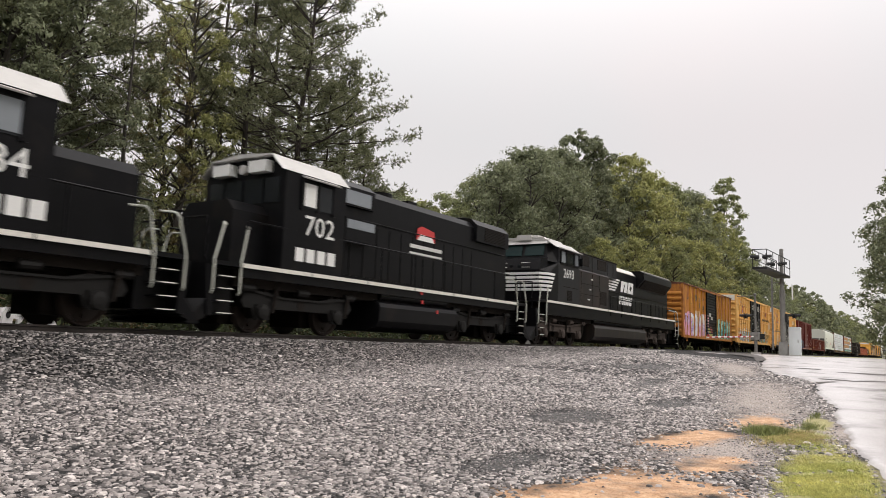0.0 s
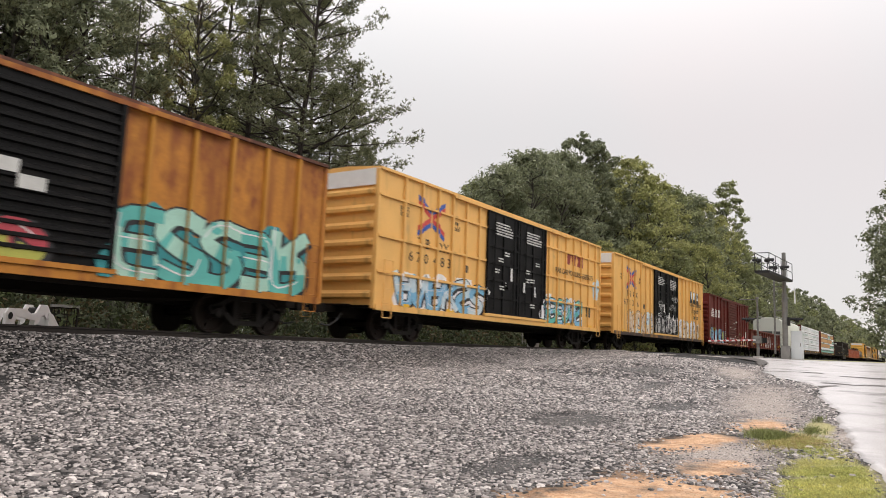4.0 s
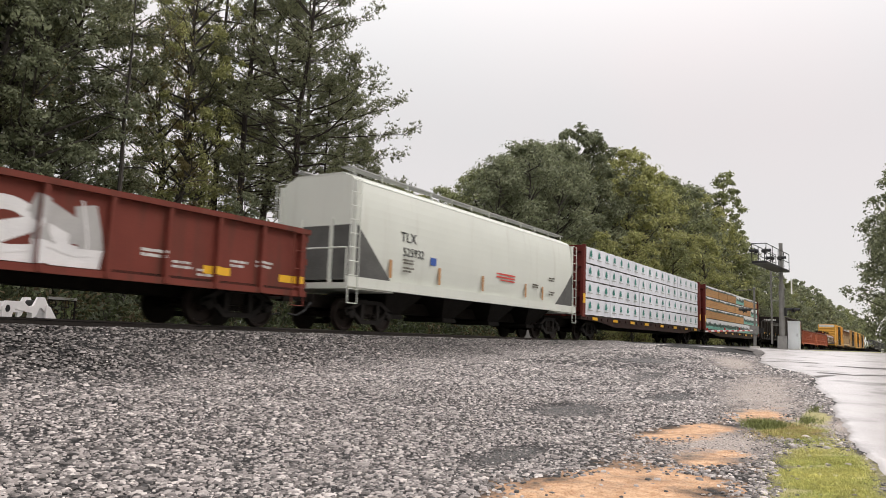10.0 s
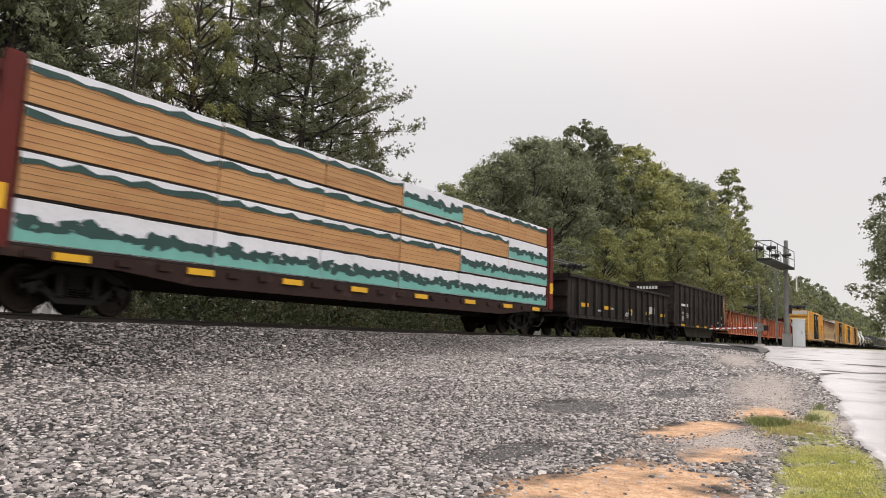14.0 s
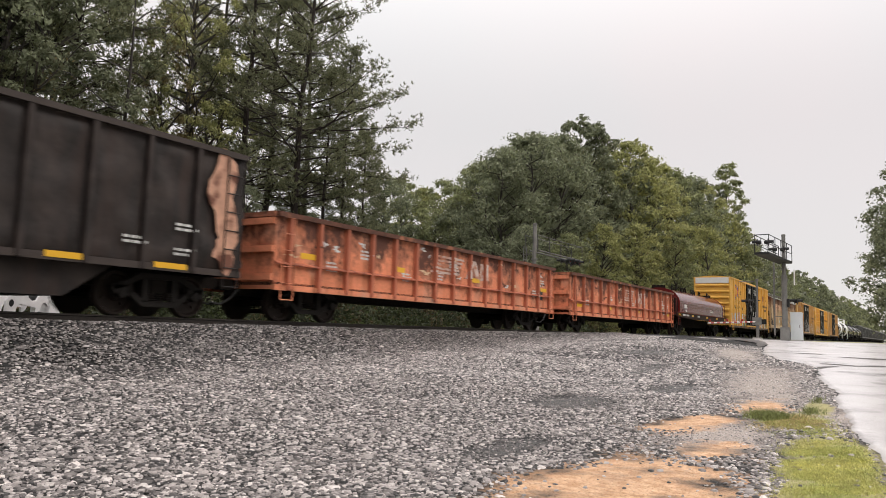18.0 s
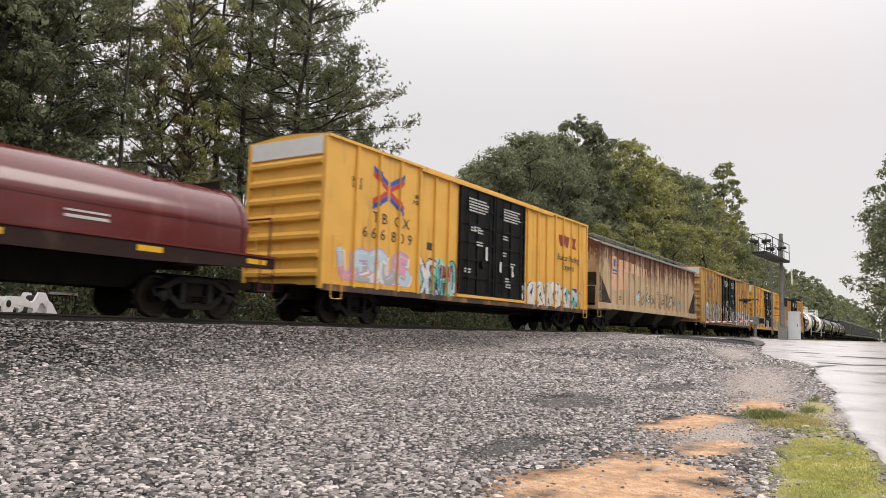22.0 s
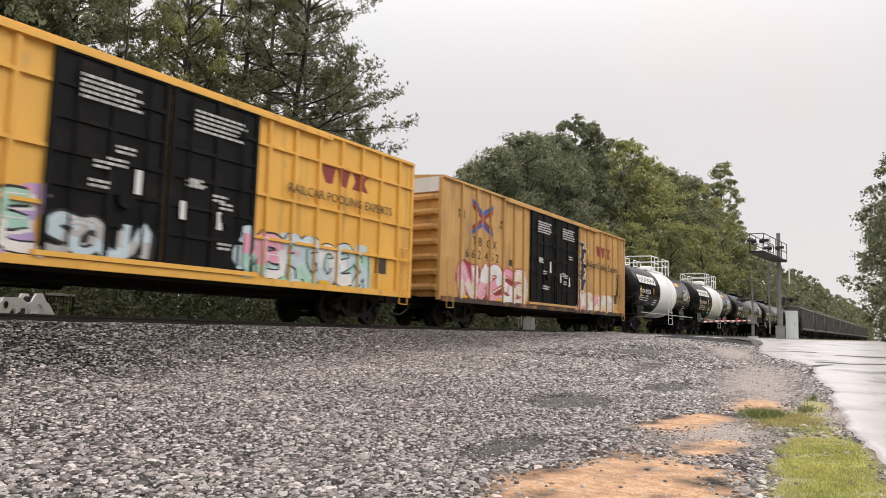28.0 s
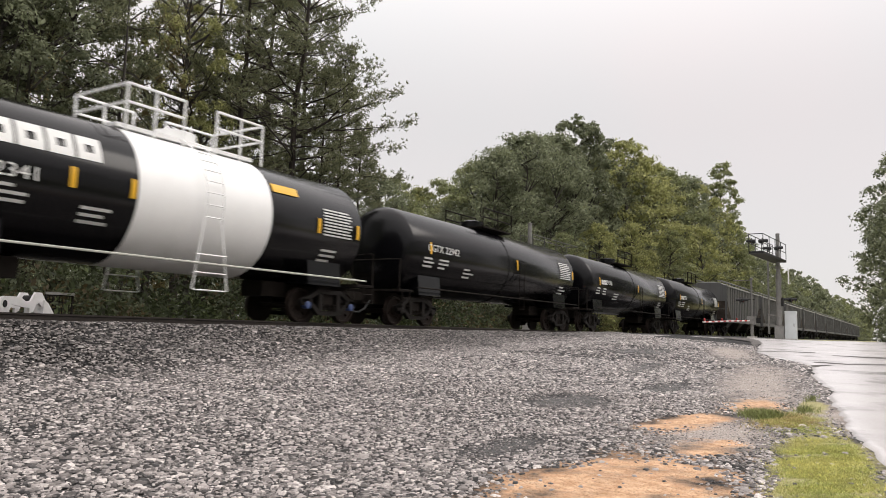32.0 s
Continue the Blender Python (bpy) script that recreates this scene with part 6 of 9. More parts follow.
rng = random.Random(77)
car, h, st = gondola(124.1, 140.5, 2.5, BROWN_GON, "long red-brown gondola with white graffiti", [125.75 - 132.3 + 1.32 * i for i in range(12)], 1.0)
decal(car, "number_panel", [bar(-h + 2.9, -h + 4.6, 1.75, 2.3)], SOOT, st, 0.004)
lettering(car, "12073", -h + 3.75, -1.484, 1.9, 0.36, WHITE_PAINT, 1.25)
decal(car, "reporting_mark", [bar(-h + 3.05 + 0.36 * k, -h + 3.3 + 0.36 * k, 2.1, 2.25) for k in range(4)], WHITE_PAINT, st, 0.008)
mural(car, -0.7, 2.3, 0.98, 2.1, [WHITE_S, SILVER, WHITE_S], BROWN_GON, st, 41, 3, None, "white and silver graffiti")
for x in (-h + 0.9, -h + 5.4, 0.2, 5.0, h - 0.9):
    decal(car, "reflector", [bar(x, x + 0.75, 1.12, 1.3)], RED_REFLECT, st, 0.005)
for k in range(8):
    stencil(car, rng.uniform(-h + 2.4, h - 1.5), rng.uniform(1.2, 1.6), 0.6, 0.2, 2, SMALL_PRINT, st, rng)

car, h, st = gondola(208.0, 223.7, 2.78, COAL_BLACK, "sooty black gondola with yellow reflectors", even(7.85, 14, 1.1), 1.05)
for x in (-h + 1.6, -h + 4.6, 0.4, 3.4, h - 1.6):
    decal(car, "reflector", [bar(x, x + 0.62, 1.4, 1.58)], RED_REFLECT, st, 0.005)
decal(car, "data_panel", [bar(h - 4.1, h - 3.2, 1.5, 1.9)], SMALL_PRINT, st, 0.005)
for k in range(8):
    stencil(car, rng.uniform(-h + 2.4, h - 1.5), rng.uniform(1.2, 1.6), 0.5, 0.16, 1, SMALL_PRINT, st, rng)

car, h, st = gondola(225.0, 239.85, 3.78, TALL_GON, "tall black coal gondola with a low slung belly", [226.3 - 232.42 + 1.22 * i for i in range(11)], 1.15, None, 0.32, rail=TALL_RAIL)
decal(car, "rusted_corner", [blob(h - 0.62, 2.75, 0.4, 0.92, random.Random(5), 22, 0.35)], PEACH_RUST, st, 0.095)
decal(car, "rusted_corner", [blob(h - 0.5, 1.5, 0.35, 0.35, random.Random(6), 18, 0.5)], PEACH_RUST, st, 0.095)
for x in (-h + 1.5, -h + 5.4, -h + 7.7, -h + 10.3, h - 2.3):
    decal(car, "reflector", [bar(x, x + 0.8, 1.0, 1.12)], RED_REFLECT, [(-h, h, -1.55)], 0.005)
decal(car, "number_panel", [bar(-h + 1.45, -h + 2.7, 2.3, 2.45)], WHITE_PAINT, st, 0.095)
decal(car, "end_number", [bar(-0.9 + 0.2 * k, -0.75 + 0.2 * k, 3.3, 3.5) for k in range(7)], WHITE_PAINT, [(-3, 3, 0)], 0.0).matrix_basis = pose(-h - 0.11, 0, 0, 0, 0, -90)
for k in range(9):
    stencil(car, -h + rng.choice((1.6, 2.8, 11.8, 13.0)), rng.uniform(1.4, 2.0), 0.5, 0.2, 2, SMALL_PRINT, st, rng, 0.095)

FADED_MARK = shade("faded_white_mark", (0.56, 0.44, 0.38), 0.7, vary=0.25, scale=3.0, dirt=(0.42, 0.16, 0.09), dirt_at=(0.5, 0.62))
for a, b, seed in ((240.95, 257.3, 51), (259.15, 275.75, 52)):
    r2 = random.Random(seed)
    ph = (b - a) / 2
    car, h, st = gondola(a, b, 2.66, RUST_ORANGE, "faded orange gondola with rusted patches and a striped mark" if seed == 51 else "faded orange gondola with dark rust stains", even(ph, 15, 0.45), 0.95, 1.42, rail=DARK_RUST, post=RUST_POST)
    for k in range(5):
        decal(car, "company_mark", [bar(-1.3 + 0.1 * k, 0.35 + 0.1 * k, 1.75 + 0.13 * k, 1.82 + 0.13 * k)], FADED_MARK, st, 0.005)
    decal(car, "company_mark", [[(0.9, 1.7), (1.2, 1.7), (1.5, 2.35), (1.2, 2.35)], [(1.3, 2.35), (1.6, 2.35), (1.9, 1.7), (1.6, 1.7)], bar(1.9, 2.5, 1.7, 2.3)], FADED_MARK, st, 0.005)
    for x in (-h + 0.9, -h + 4.9, -h + 9.5, h - 1.2):
        decal(car, "reflector", [bar(x, x + 0.6, 1.16, 1.3) if seed == 52 else bar(x, x + 0.55, 1.6, 1.75)], RED_REFLECT, st, 0.005)
    for k in range(26):                    # pale scuffs and flaked paint in the upper bays
        x, z = r2.uniform(-h + 0.5, h - 1), r2.uniform(1.5, 2.45)
        decal(car, "flaked_paint", [blob(x, z, r2.uniform(0.03, 0.2), r2.uniform(0.02, 0.07), r2, 14, 0.9)], (SAND_S, SMALL_PRINT, DARK_RUST)[k % 3], st, 0.003 + 0.0001 * k)
    for k in range(8):
        stencil(car, r2.uniform(-h + 1, h - 1), r2.uniform(1.5, 2.2), 0.5, 0.3, 3, SMALL_PRINT, st, r2)
    decal(car, "data_panel", [bar(h - 1.5, h - 1.0, 1.25, 1.65)], SOOT, st, 0.005)

# ---- covered hoppers


# slope colours darkened to hold the shade of the hopper's open ends
SLOPE_SHADE_GREY = shade("grey_slope_painted_shade", (0.10, 0.10, 0.095), 0.7, vary=0.3, scale=1.5, spec=0.2)
SLOPE_SHADE_BROWN = shade("brown_slope_painted_shade", (0.04, 0.032, 0.026), 0.8, vary=0.4, scale=1.5, spec=0.15, dirt=(0.10, 0.08, 0.062), dirt_at=(0.5, 0.7))
CHUTE = shade("dusty_taupe_chute", (0.075, 0.064, 0.055), 0.7, vary=0.3, scale=2, spec=0.2)


def hopper(a, b, label, mat, roof, style, top=4.45, caps=4):
    """A covered hopper: long body with sloped ends over open platforms, outlet chutes, roof walk and hatches."""
    car, h = start("covered_hopper", a, b, label)
    e = top - 0.25
    low = 1.45
    if style == "smooth":
        left = [(-1.53 + 0.15 * abs((z - 2.8) / 1.5) ** 2.4, z) for z in np.linspace(low, e, 13)] + [(-1.25, top - 0.1), (-0.9, top)]
        prof = left + [(-y, z) for y, z in reversed(left)]
    else:
        prof = [(-1.49, low), (-1.49, e), (-0.9, top), (0.9, top), (1.49, e), (1.49, low)]
    bm = B()
    ends_top = h - 0.35
    me = finish(prism(bm, prof, "x", -ends_top, ends_top), "body", mat)
    part("body", me, mat, car)
    for s in (-1, 1):
        # slope sheet well: dark wedge coloured as the open platform's shade, framed by corner posts
        part("end_well", prism(B(), [(s * (ends_top + 0.004), low - 0.02), (s * (h - 2.0), low - 0.02), (s * (h - 1.95), low + 0.1), (s * (ends_top + 0.004), 3.0)], "y", -1.535, 1.535), SLOPE_SHADE_GREY if style == "smooth" else SLOPE_SHADE_BROWN, car, "dark wedge with the painted shade of the open end platform")
        for y in (-1.45, 1.45):
            part("corner_post", box(B(), *sorted((s * (h - 0.42), s * (h - 0.28))), y - 0.07, y + 0.07, 1.2, e), mat, car)
        for y in (-0.6, 0.6):
            part("end_strut", box(B(), *sorted((s * (h - 0.4), s * (h - 0.3))), y - 0.06, y + 0.06, 1.2, 3.2), mat, car)
        part("end_platform", box(B(), *sorted((s * (h - 2.2), s * h)), -1.5, 1.5, 1.15, 1.32), mat, car)
        ladder(car, s * (h - 0.2), -1.58, 0.75, e, 0.42, mat)
        ladder(car, s * (h + 0.05), -s * 1.1, 1.2, e, 0.42, mat, "x")
        rr = rail_line(B(), [(s * (h - 0.02), -1.45, 1.3), (s * (h - 0.02), -1.45, 2.3), (s * (h - 0.02), 1.45, 2.3), (s * (h - 0.02), 1.45, 1.3)], 0.022)
        part("end_railing", rr, mat, car)
        part("side_sill", box(B(), -h, h, *sorted((s * 1.44, s * 1.56)), 1.2, 1.5), mat, car)
    if style == "ribbed":
        n = 17
        for s in (-1, 1):
            p = finish(prism(B(), [(-0.06, s * 1.488), (-0.045, s * 1.55), (0.045, s * 1.55), (0.06, s * 1.488)], "z", 1.5, e - 0.03), "side_post", mat)
            for i in range(n):
                part("side_post", p, mat, car, at=pose(-h + 2.05 + (2 * h - 4.1) * i / (n - 1), 0, 0))
            part("roof_edge", box(B(), -ends_top, ends_top, *sorted((s * 1.47, s * 1.58)), e - 0.06, e + 0.04), roof, car)
    part("roof", prism(B(), [(-1.4, e + 0.02), (-0.9, top + 0.012), (0.9, top + 0.012), (1.4, e + 0.02), (0.9, top + 0.05), (-0.9, top + 0.05)], "x", -ends_top, ends_top), roof, car)
    part("hatch", prism(B(), [(-0.45, top + 0.04), (0.45, top + 0.04), (0.4, top + 0.16), (-0.4, top + 0.16)], "x", -ends_top + 0.8, ends_top - 0.8), roof, car)
    brace = finish(tube(tube(B(), (0, -1.05, top - 0.08), (0, -1.05, top + 0.2), 0.018, 5), (0, -1.05, top + 0.2), (0, -0.7, top + 0.22), 0.018, 5), "walk_bracket", mat)
    for s in (-1, 1):
        part("roof_walk", box(B(), -ends_top + 0.1, ends_top - 0.1, *sorted((s * 0.72, s * 1.08)), top + 0.2, top + 0.235), ROOF_GREY, car)
    for i in range(12):
        part("walk_bracket", brace, mat, car, at=pose(-ends_top + 0.3 + (2 * ends_top - 0.6) * i / 11, 0, 0))
    for i in range(caps):
        x = -h + 3.2 + (2 * h - 6.4) * (i + 0.0) / (caps - 1)
        bm = B()
        v = [bm.verts.new(q) for q in ((-1.2, -1.4, 1.4), (1.2, -1.4, 1.4), (1.2, 1.4, 1.4), (-1.2, 1.4, 1.4), (-0.35, -0.75, 0.55), (0.35, -0.75, 0.55), (0.35, 0.75, 0.55), (-0.35, 0.75, 0.55))]
        for f in ((0, 1, 2, 3), (4, 7, 6, 5), (0, 4, 5, 1), (1, 5, 6, 2), (2, 6, 7, 3), (3, 7, 4, 0)):
            bm.faces.new([v[k] for k in f])
        # the pale car's chutes get dark steel, which paints in their shade
        ch = part("outlet_chute", bm, STEEL_DARK if style == "smooth" else CHUTE, car, at=pose(x, 0, 0))
        part("outlet_gate", box(B(), -0.42, 0.42, -0.85, 0.85, 0.42, 0.56), STEEL_DARK, ch)
    gear(car, h, 1.7)
    st = [(-h, h, -1.53 if style == "smooth" else -1.49)]
    return car, h, st


car, h, st = hopper(142.1, 158.3, "pale grey covered hopper with clean smooth sides", GREY_HOPPER, GREY_HOPPER, "smooth", 4.5, 4)
lettering(car, "525932", -h + 2.6 + 0.55, -1.545, 2.45, 0.38, SOOT)
lettering(car, "TLX", -h + 2.85, -1.545, 2.9, 0.42, SOOT, 1.1)
decal(car, "blue_placard", [bar(-h + 4.1, -h + 4.45, 2.2, 2.45)], BLUE_L, [(-h, h, -1.538)], 0.004)
decal(car, "red_notice", [bar(0.5, 2.0, 2.2, 2.26), bar(0.5, 2.0, 2.32, 2.38), bar(0.8, 2.0, 2.1, 2.15)], RED_L, [(-h, h, -1.538)], 0.004)
for x in (-h + 1.9, -h + 4.6, -0.6, 2.9, h - 3.6):
    decal(car, "reflector", [bar(x, x + 0.14, 1.6, 2.15)], shade("tan_reflector", (0.45, 0.24, 0.1), 0.5), [(-h, h, -1.538)], 0.006)
for x, z in ((-h + 2.6, 2.25), (-h + 2.6, 2.0), (3.6, 2.2), (5.2, 2.0), (5.2, 2.6)):
    stencil(car, x, z, 0.6, 0.2, 2, DARK_PRINT, [(-h, h, -1.542)], rng)

car, h, st = hopper(313.4, 332.9, "cream covered hopper streaked with rust and faint tags", RUST_HOPPER, ROOF_GREY, "ribbed", 4.75, 4)
PATCH = shade("peach_primer_patch", (0.70, 0.42, 0.27), 0.6, vary=0.12)
st = strips_for(h, [-h + 2.05 + (2 * h - 4.1) * i / 16 for i in range(17)], [], -1.49, -1.55, -1.5, 0.06)
decal(car, "repainted_patch", [bar(-h + 2.2, -h + 3.0, 2.2, 4.0), bar(-h + 3.3, -h + 4.1, 2.3, 3.9), bar(-h + 4.3, -h + 5.0, 3.3, 3.9), bar(-h + 5.3, -h + 6.0, 3.3, 3.85), bar(-h + 6.3, -h + 7.1, 3.25, 3.8), bar(-h + 7.4, -h + 8.1, 3.2, 3.75)], PATCH, st, 0.003, "peach repainted patches")
decal(car, "company_mark", [bar(-h + 2.45, -h + 2.75, 3.45, 3.85), bar(-h + 2.3, -h + 2.95, 3.2, 3.3), bar(-h + 2.3, -h + 2.95, 3.05, 3.12)], BLUE_L, st, 0.006)
RUN = shade("rust_runs", (0.12, 0.05, 0.032), 0.75, vary=0.3, scale=2.0)
for k in range(40):
    x, ln = rng.uniform(-h + 0.6, h - 0.6), rng.uniform(0.15, 1.3) * (1.2 if rng.random() < 0.4 else 0.6)
    w = rng.uniform(0.02, 0.07)
    decal(car, "rust_run", [[(x - w, 4.44), (x + w, 4.44), (x + w * 0.7, 4.44 - ln * 0.6), (x + 0.02, 4.44 - ln), (x - w * 0.6, 4.44 - ln * 0.7)]], RUN, st, 0.0045 + 0.00002 * k)
scribble(car, -h + 6.4, -h + 9.9, 1.65, 2.5, SOOT, st, 61, 6, 0.035)
scribble(car, -h + 10.4, -h + 14.2, 1.6, 2.6, SOOT, st, 62, 6, 0.035)
scribble(car, -h + 14.4, -h + 16.2, 1.7, 2.3, SKYB, st, 63, 3, 0.03)
decal(car, "tag_fill", [blob(x, 2.0, 0.3, 0.2, rng, 12) for x in (-h + 6.5, -h + 8.3, -h + 12.8)], PALEB, st, 0.004)
for k in range(8):
    stencil(car, rng.uniform(-h + 3, h - 3), rng.uniform(1.7, 2.8), 0.4, 0.25, 2, DARK_PRINT, st, rng)

# ---- centre-beam flats with lumber


def lumber_car(a, b, label, kind, seed):
    r2 = random.Random(seed)
    car, h = start("lumber_flat", a, b, label)
    for s in (-1, 1):
        bw = part("bulkhead", box(B(), *sorted((s * (h - 0.5), s * (h - 0.38))), -1.5, 1.5, 1.1, 4.55), MAROON, car, "maroon steel bulkhead")
        for y in (-1.48, 1.48):
            part("bulkhead_post", prism(B(), [(s * (h - 0.38), 1.1), (s * (h - 0.02), 1.1), (s * (h - 0.16), 4.55), (s * (h - 0.38), 4.55)], "y", y - 0.07, y + 0.07), MAROON, bw)
        for y in (-0.5, 0.5):
            part("bulkhead_post", prism(B(), [(s * (h - 0.38), 1.1), (s * (h - 0.06), 1.1), (s * (h - 0.2), 4.45), (s * (h - 0.38), 4.45)], "y", y - 0.05, y + 0.05), MAROON, bw)
        rib = finish(box(B(), *sorted((s * (h - 0.38), s * (h - 0.2))), -1.45, 1.45, -0.05, 0.05), "bulkhead_rib", MAROON)
        for i in range(5):
            part("bulkhead_rib", rib, MAROON, bw, at=pose(0, 0, 1.4 + 0.72 * i))
        part("yellow_plate", box(B(), *sorted((s * (h - 0.36), s * (h - 0.06))), -1.556, -1.55, 1.75, 2.2), RED_REFLECT, car)
        part("side_sill", prism(B(), [(-h, 0.98), (-h + 2.6, 0.9), (-h + 4.5, 0.72), (h - 4.5, 0.72), (h - 2.6, 0.9), (h, 0.98), (h, 1.16), (-h, 1.16)], "y", *sorted((s * 1.4, s * 1.5))), SILL_DARK, car)
        tie_ = finish(box(B(), -0.16, 0.16, *sorted((s * 1.5, s * 1.545)), 0.98, 1.1), "tie_down", SILL_DARK)
        for i in range(24):
            part("tie_down", tie_, SILL_DARK, car, at=pose(-h + 0.9 + (2 * h - 1.8) * i / 23, 0, 0))
        decal(car, "reflector", [bar(x, x + 0.7, 0.97, 1.11) for x in (-h + 1.3, -h + 4.2, -h + 7.0, -h + 9.6, 1.2, 4.2, 7.0, h - 2.0)], RED_REFLECT, [(-h, h, -1.548)], 0.004)
    part("deck", box(B(), -h, h, -1.42, 1.42, 1.0, 1.12), GRIME, car)
    part("centre_beam", box(B(), -h + 0.5, h - 0.5, -0.08, 0.08, 1.1, 4.4), MAROON, car)
    x0, x1 = -h + 0.56, h - 0.56
    cuts = [0, 0.155, 0.255, 0.375, 0.5, 0.62, 0.75, 0.875, 1.0] if kind == "white" else [0, 0.2, 0.36, 0.52, 0.68, 0.84, 1.0]
    zt = 1.17
    hl = 0.835
    for lay in range(4):
        for i in range(len(cuts) - 1):
            u0, u1 = x0 + (x1 - x0) * cuts[i] + 0.015, x0 + (x1 - x0) * cuts[i + 1] - 0.015
            z0, z1 = zt + lay * hl + 0.05, zt + (lay + 1) * hl - 0.015
            for s in (-1, 1):
                wob = 0.0 if s > 0 else r2.uniform(-0.025, 0.02)
                mat = WRAP_WHITE if (kind == "white" or lay == 0) else LUMBER
                bm = box(B(), u0, u1, *sorted((s * 0.1, s * (1.47 + wob))), z0, z1 - (0 if mat is WRAP_WHITE else 0.0))
                bmesh.ops.subdivide_edges(bm, edges=[e for e in bm.edges if abs(e.verts[0].co.x - e.verts[1].co.x) > 0.5], cuts=9)
                if mat is WRAP_WHITE:
                    for v in bm.verts:
                        k = 0.012 * math.sin(v.co.x * 5.1 + lay * 2 + seed) + 0.01 * math.sin(v.co.x * 11.7 + seed)
                        v.co.y += s * k
                        v.co.z += 0.5 * k
                bd = part("lumber_pack", bm, mat, car, ("white wrapped lumber bundle" if mat is WRAP_WHITE else "bare sawn lumber bundle") if s < 0 else "")
                if s > 0:
                    continue
                yb = -(1.47 + wob)
                fl = [(u0, u1, yb - (0.022 if mat is WRAP_WHITE else 0.0))]
                if kind == "white":
                    n = max(1, round((u1 - u0) / 1.25))
                    for k in range(n):
                        cx, cz = u0 + (u1 - u0) * (k + 0.5) / n, (z0 + z1) / 2 + 0.06
                        tree = [(cx - 0.18, cz - 0.12), (cx - 0.13, cz), (cx - 0.16, cz + 0.02), (cx - 0.08, cz + 0.14), (cx, cz + 0.22), (cx + 0.12, cz + 0.12), (cx + 0.1, cz + 0.04), (cx + 0.19, cz - 0.02), (cx + 0.12, cz - 0.06), (cx + 0.2, cz - 0.12), (cx + 0.03, cz - 0.11), (cx + 0.03, cz - 0.17), (cx - 0.03, cz - 0.17), (cx - 0.03, cz - 0.11)]
                        decal(bd, "printed_tree", [tree], PRINT_TEAL, fl, 0.006)
                        decal(bd, "printed_line", [bar(cx - 0.32, cx + 0.34, cz - 0.25, cz - 0.2)], SILVER, fl, 0.006)
                elif lay == 0 or r2.random() < (0.1 if i < 4 else 0.45):
                    zz = z0 + (z1 - z0) * 0.5
                    wav = [(u0, z0 + 0.02)] + [(u1, z0 + 0.02)] + [(u1 - (u1 - u0) * k / 14, zz + 0.09 * (1 if k % 2 else -0.4) * r2.uniform(0.6, 1.1)) for k in range(15)]
                    if lay:
                        part("wrap_sheet", box(B(), u0, u1, -1.47 - wob - 0.012, -1.47 - wob, z0, z1), WRAP_WHITE, bd)
                    decal(bd, "printed_band", [[(u0, z0 + 0.02), (u1, z0 + 0.02), (u1, zz - 0.05), (u0, zz - 0.05)]], TEAL_PALE, [(u0, u1, yb - 0.024)], 0.002)
                    n_w = max(3, round((u1 - u0) / 0.45))
                    for k in range(n_w):   # a dark printed tree line, one clump beside the other
                        cx = u0 + (u1 - u0) * (k + 0.5) / n_w
                        decal(bd, "printed_trees", [blob(cx, zz - 0.03 + r2.uniform(-0.05, 0.05), 0.27, r2.uniform(0.08, 0.16), r2, 14, 0.5)], WRAP_GREEN, [(u0, u1, yb - 0.024)], 0.005)
                else:
                    # the wrap's torn skirt hangs over the top edge
                    wav = [(u0, z1)] + [(u0 + (u1 - u0) * k / 12, z1 - 0.17 - 0.07 * r2.random()) for k in range(13)] + [(u1, z1)]
                    bmw = prism(B(), wav, "y", yb - 0.012, yb - 0.002)
                    part("wrap_skirt", bmw, WRAP_WHITE, bd)
                    low_ = [(x, z - 0.001) for x, z in wav[1:-1]] + [(x, z + r2.uniform(0.05, 0.17)) for x, z in reversed(wav[1:-1])]
                    decal(bd, "printed_band", [[low_[k], low_[k + 1], low_[-k - 2], low_[-k - 1]] for k in range(12)], WRAP_GREEN, [(u0, u1, yb - 0.012)], 0.003)
                    for k in range(1, 6):
                        part("board_gap", box(B(), u0, u1, yb - 0.004, yb + 0.01, z0 + (z1 - z0) * k / 6 - 0.003, z0 + (z1 - z0) * k / 6 + 0.003), DARK_PRINT, bd)
            if i == 0:
                part("dunnage", box(B(), x0, x1, -1.44, 1.44, z0 - 0.045, z0), TIE, car)
    gear(car, h, 2.1)
    return car


lumber_car(159.2, 182.15, "maroon bulkhead flatcar stacked with white wrapped lumber", "white", 71)
lumber_car(183.4, 206.3, "maroon bulkhead flatcar stacked with bare and green-banded lumber", "bare", 72)

# ---- coil car


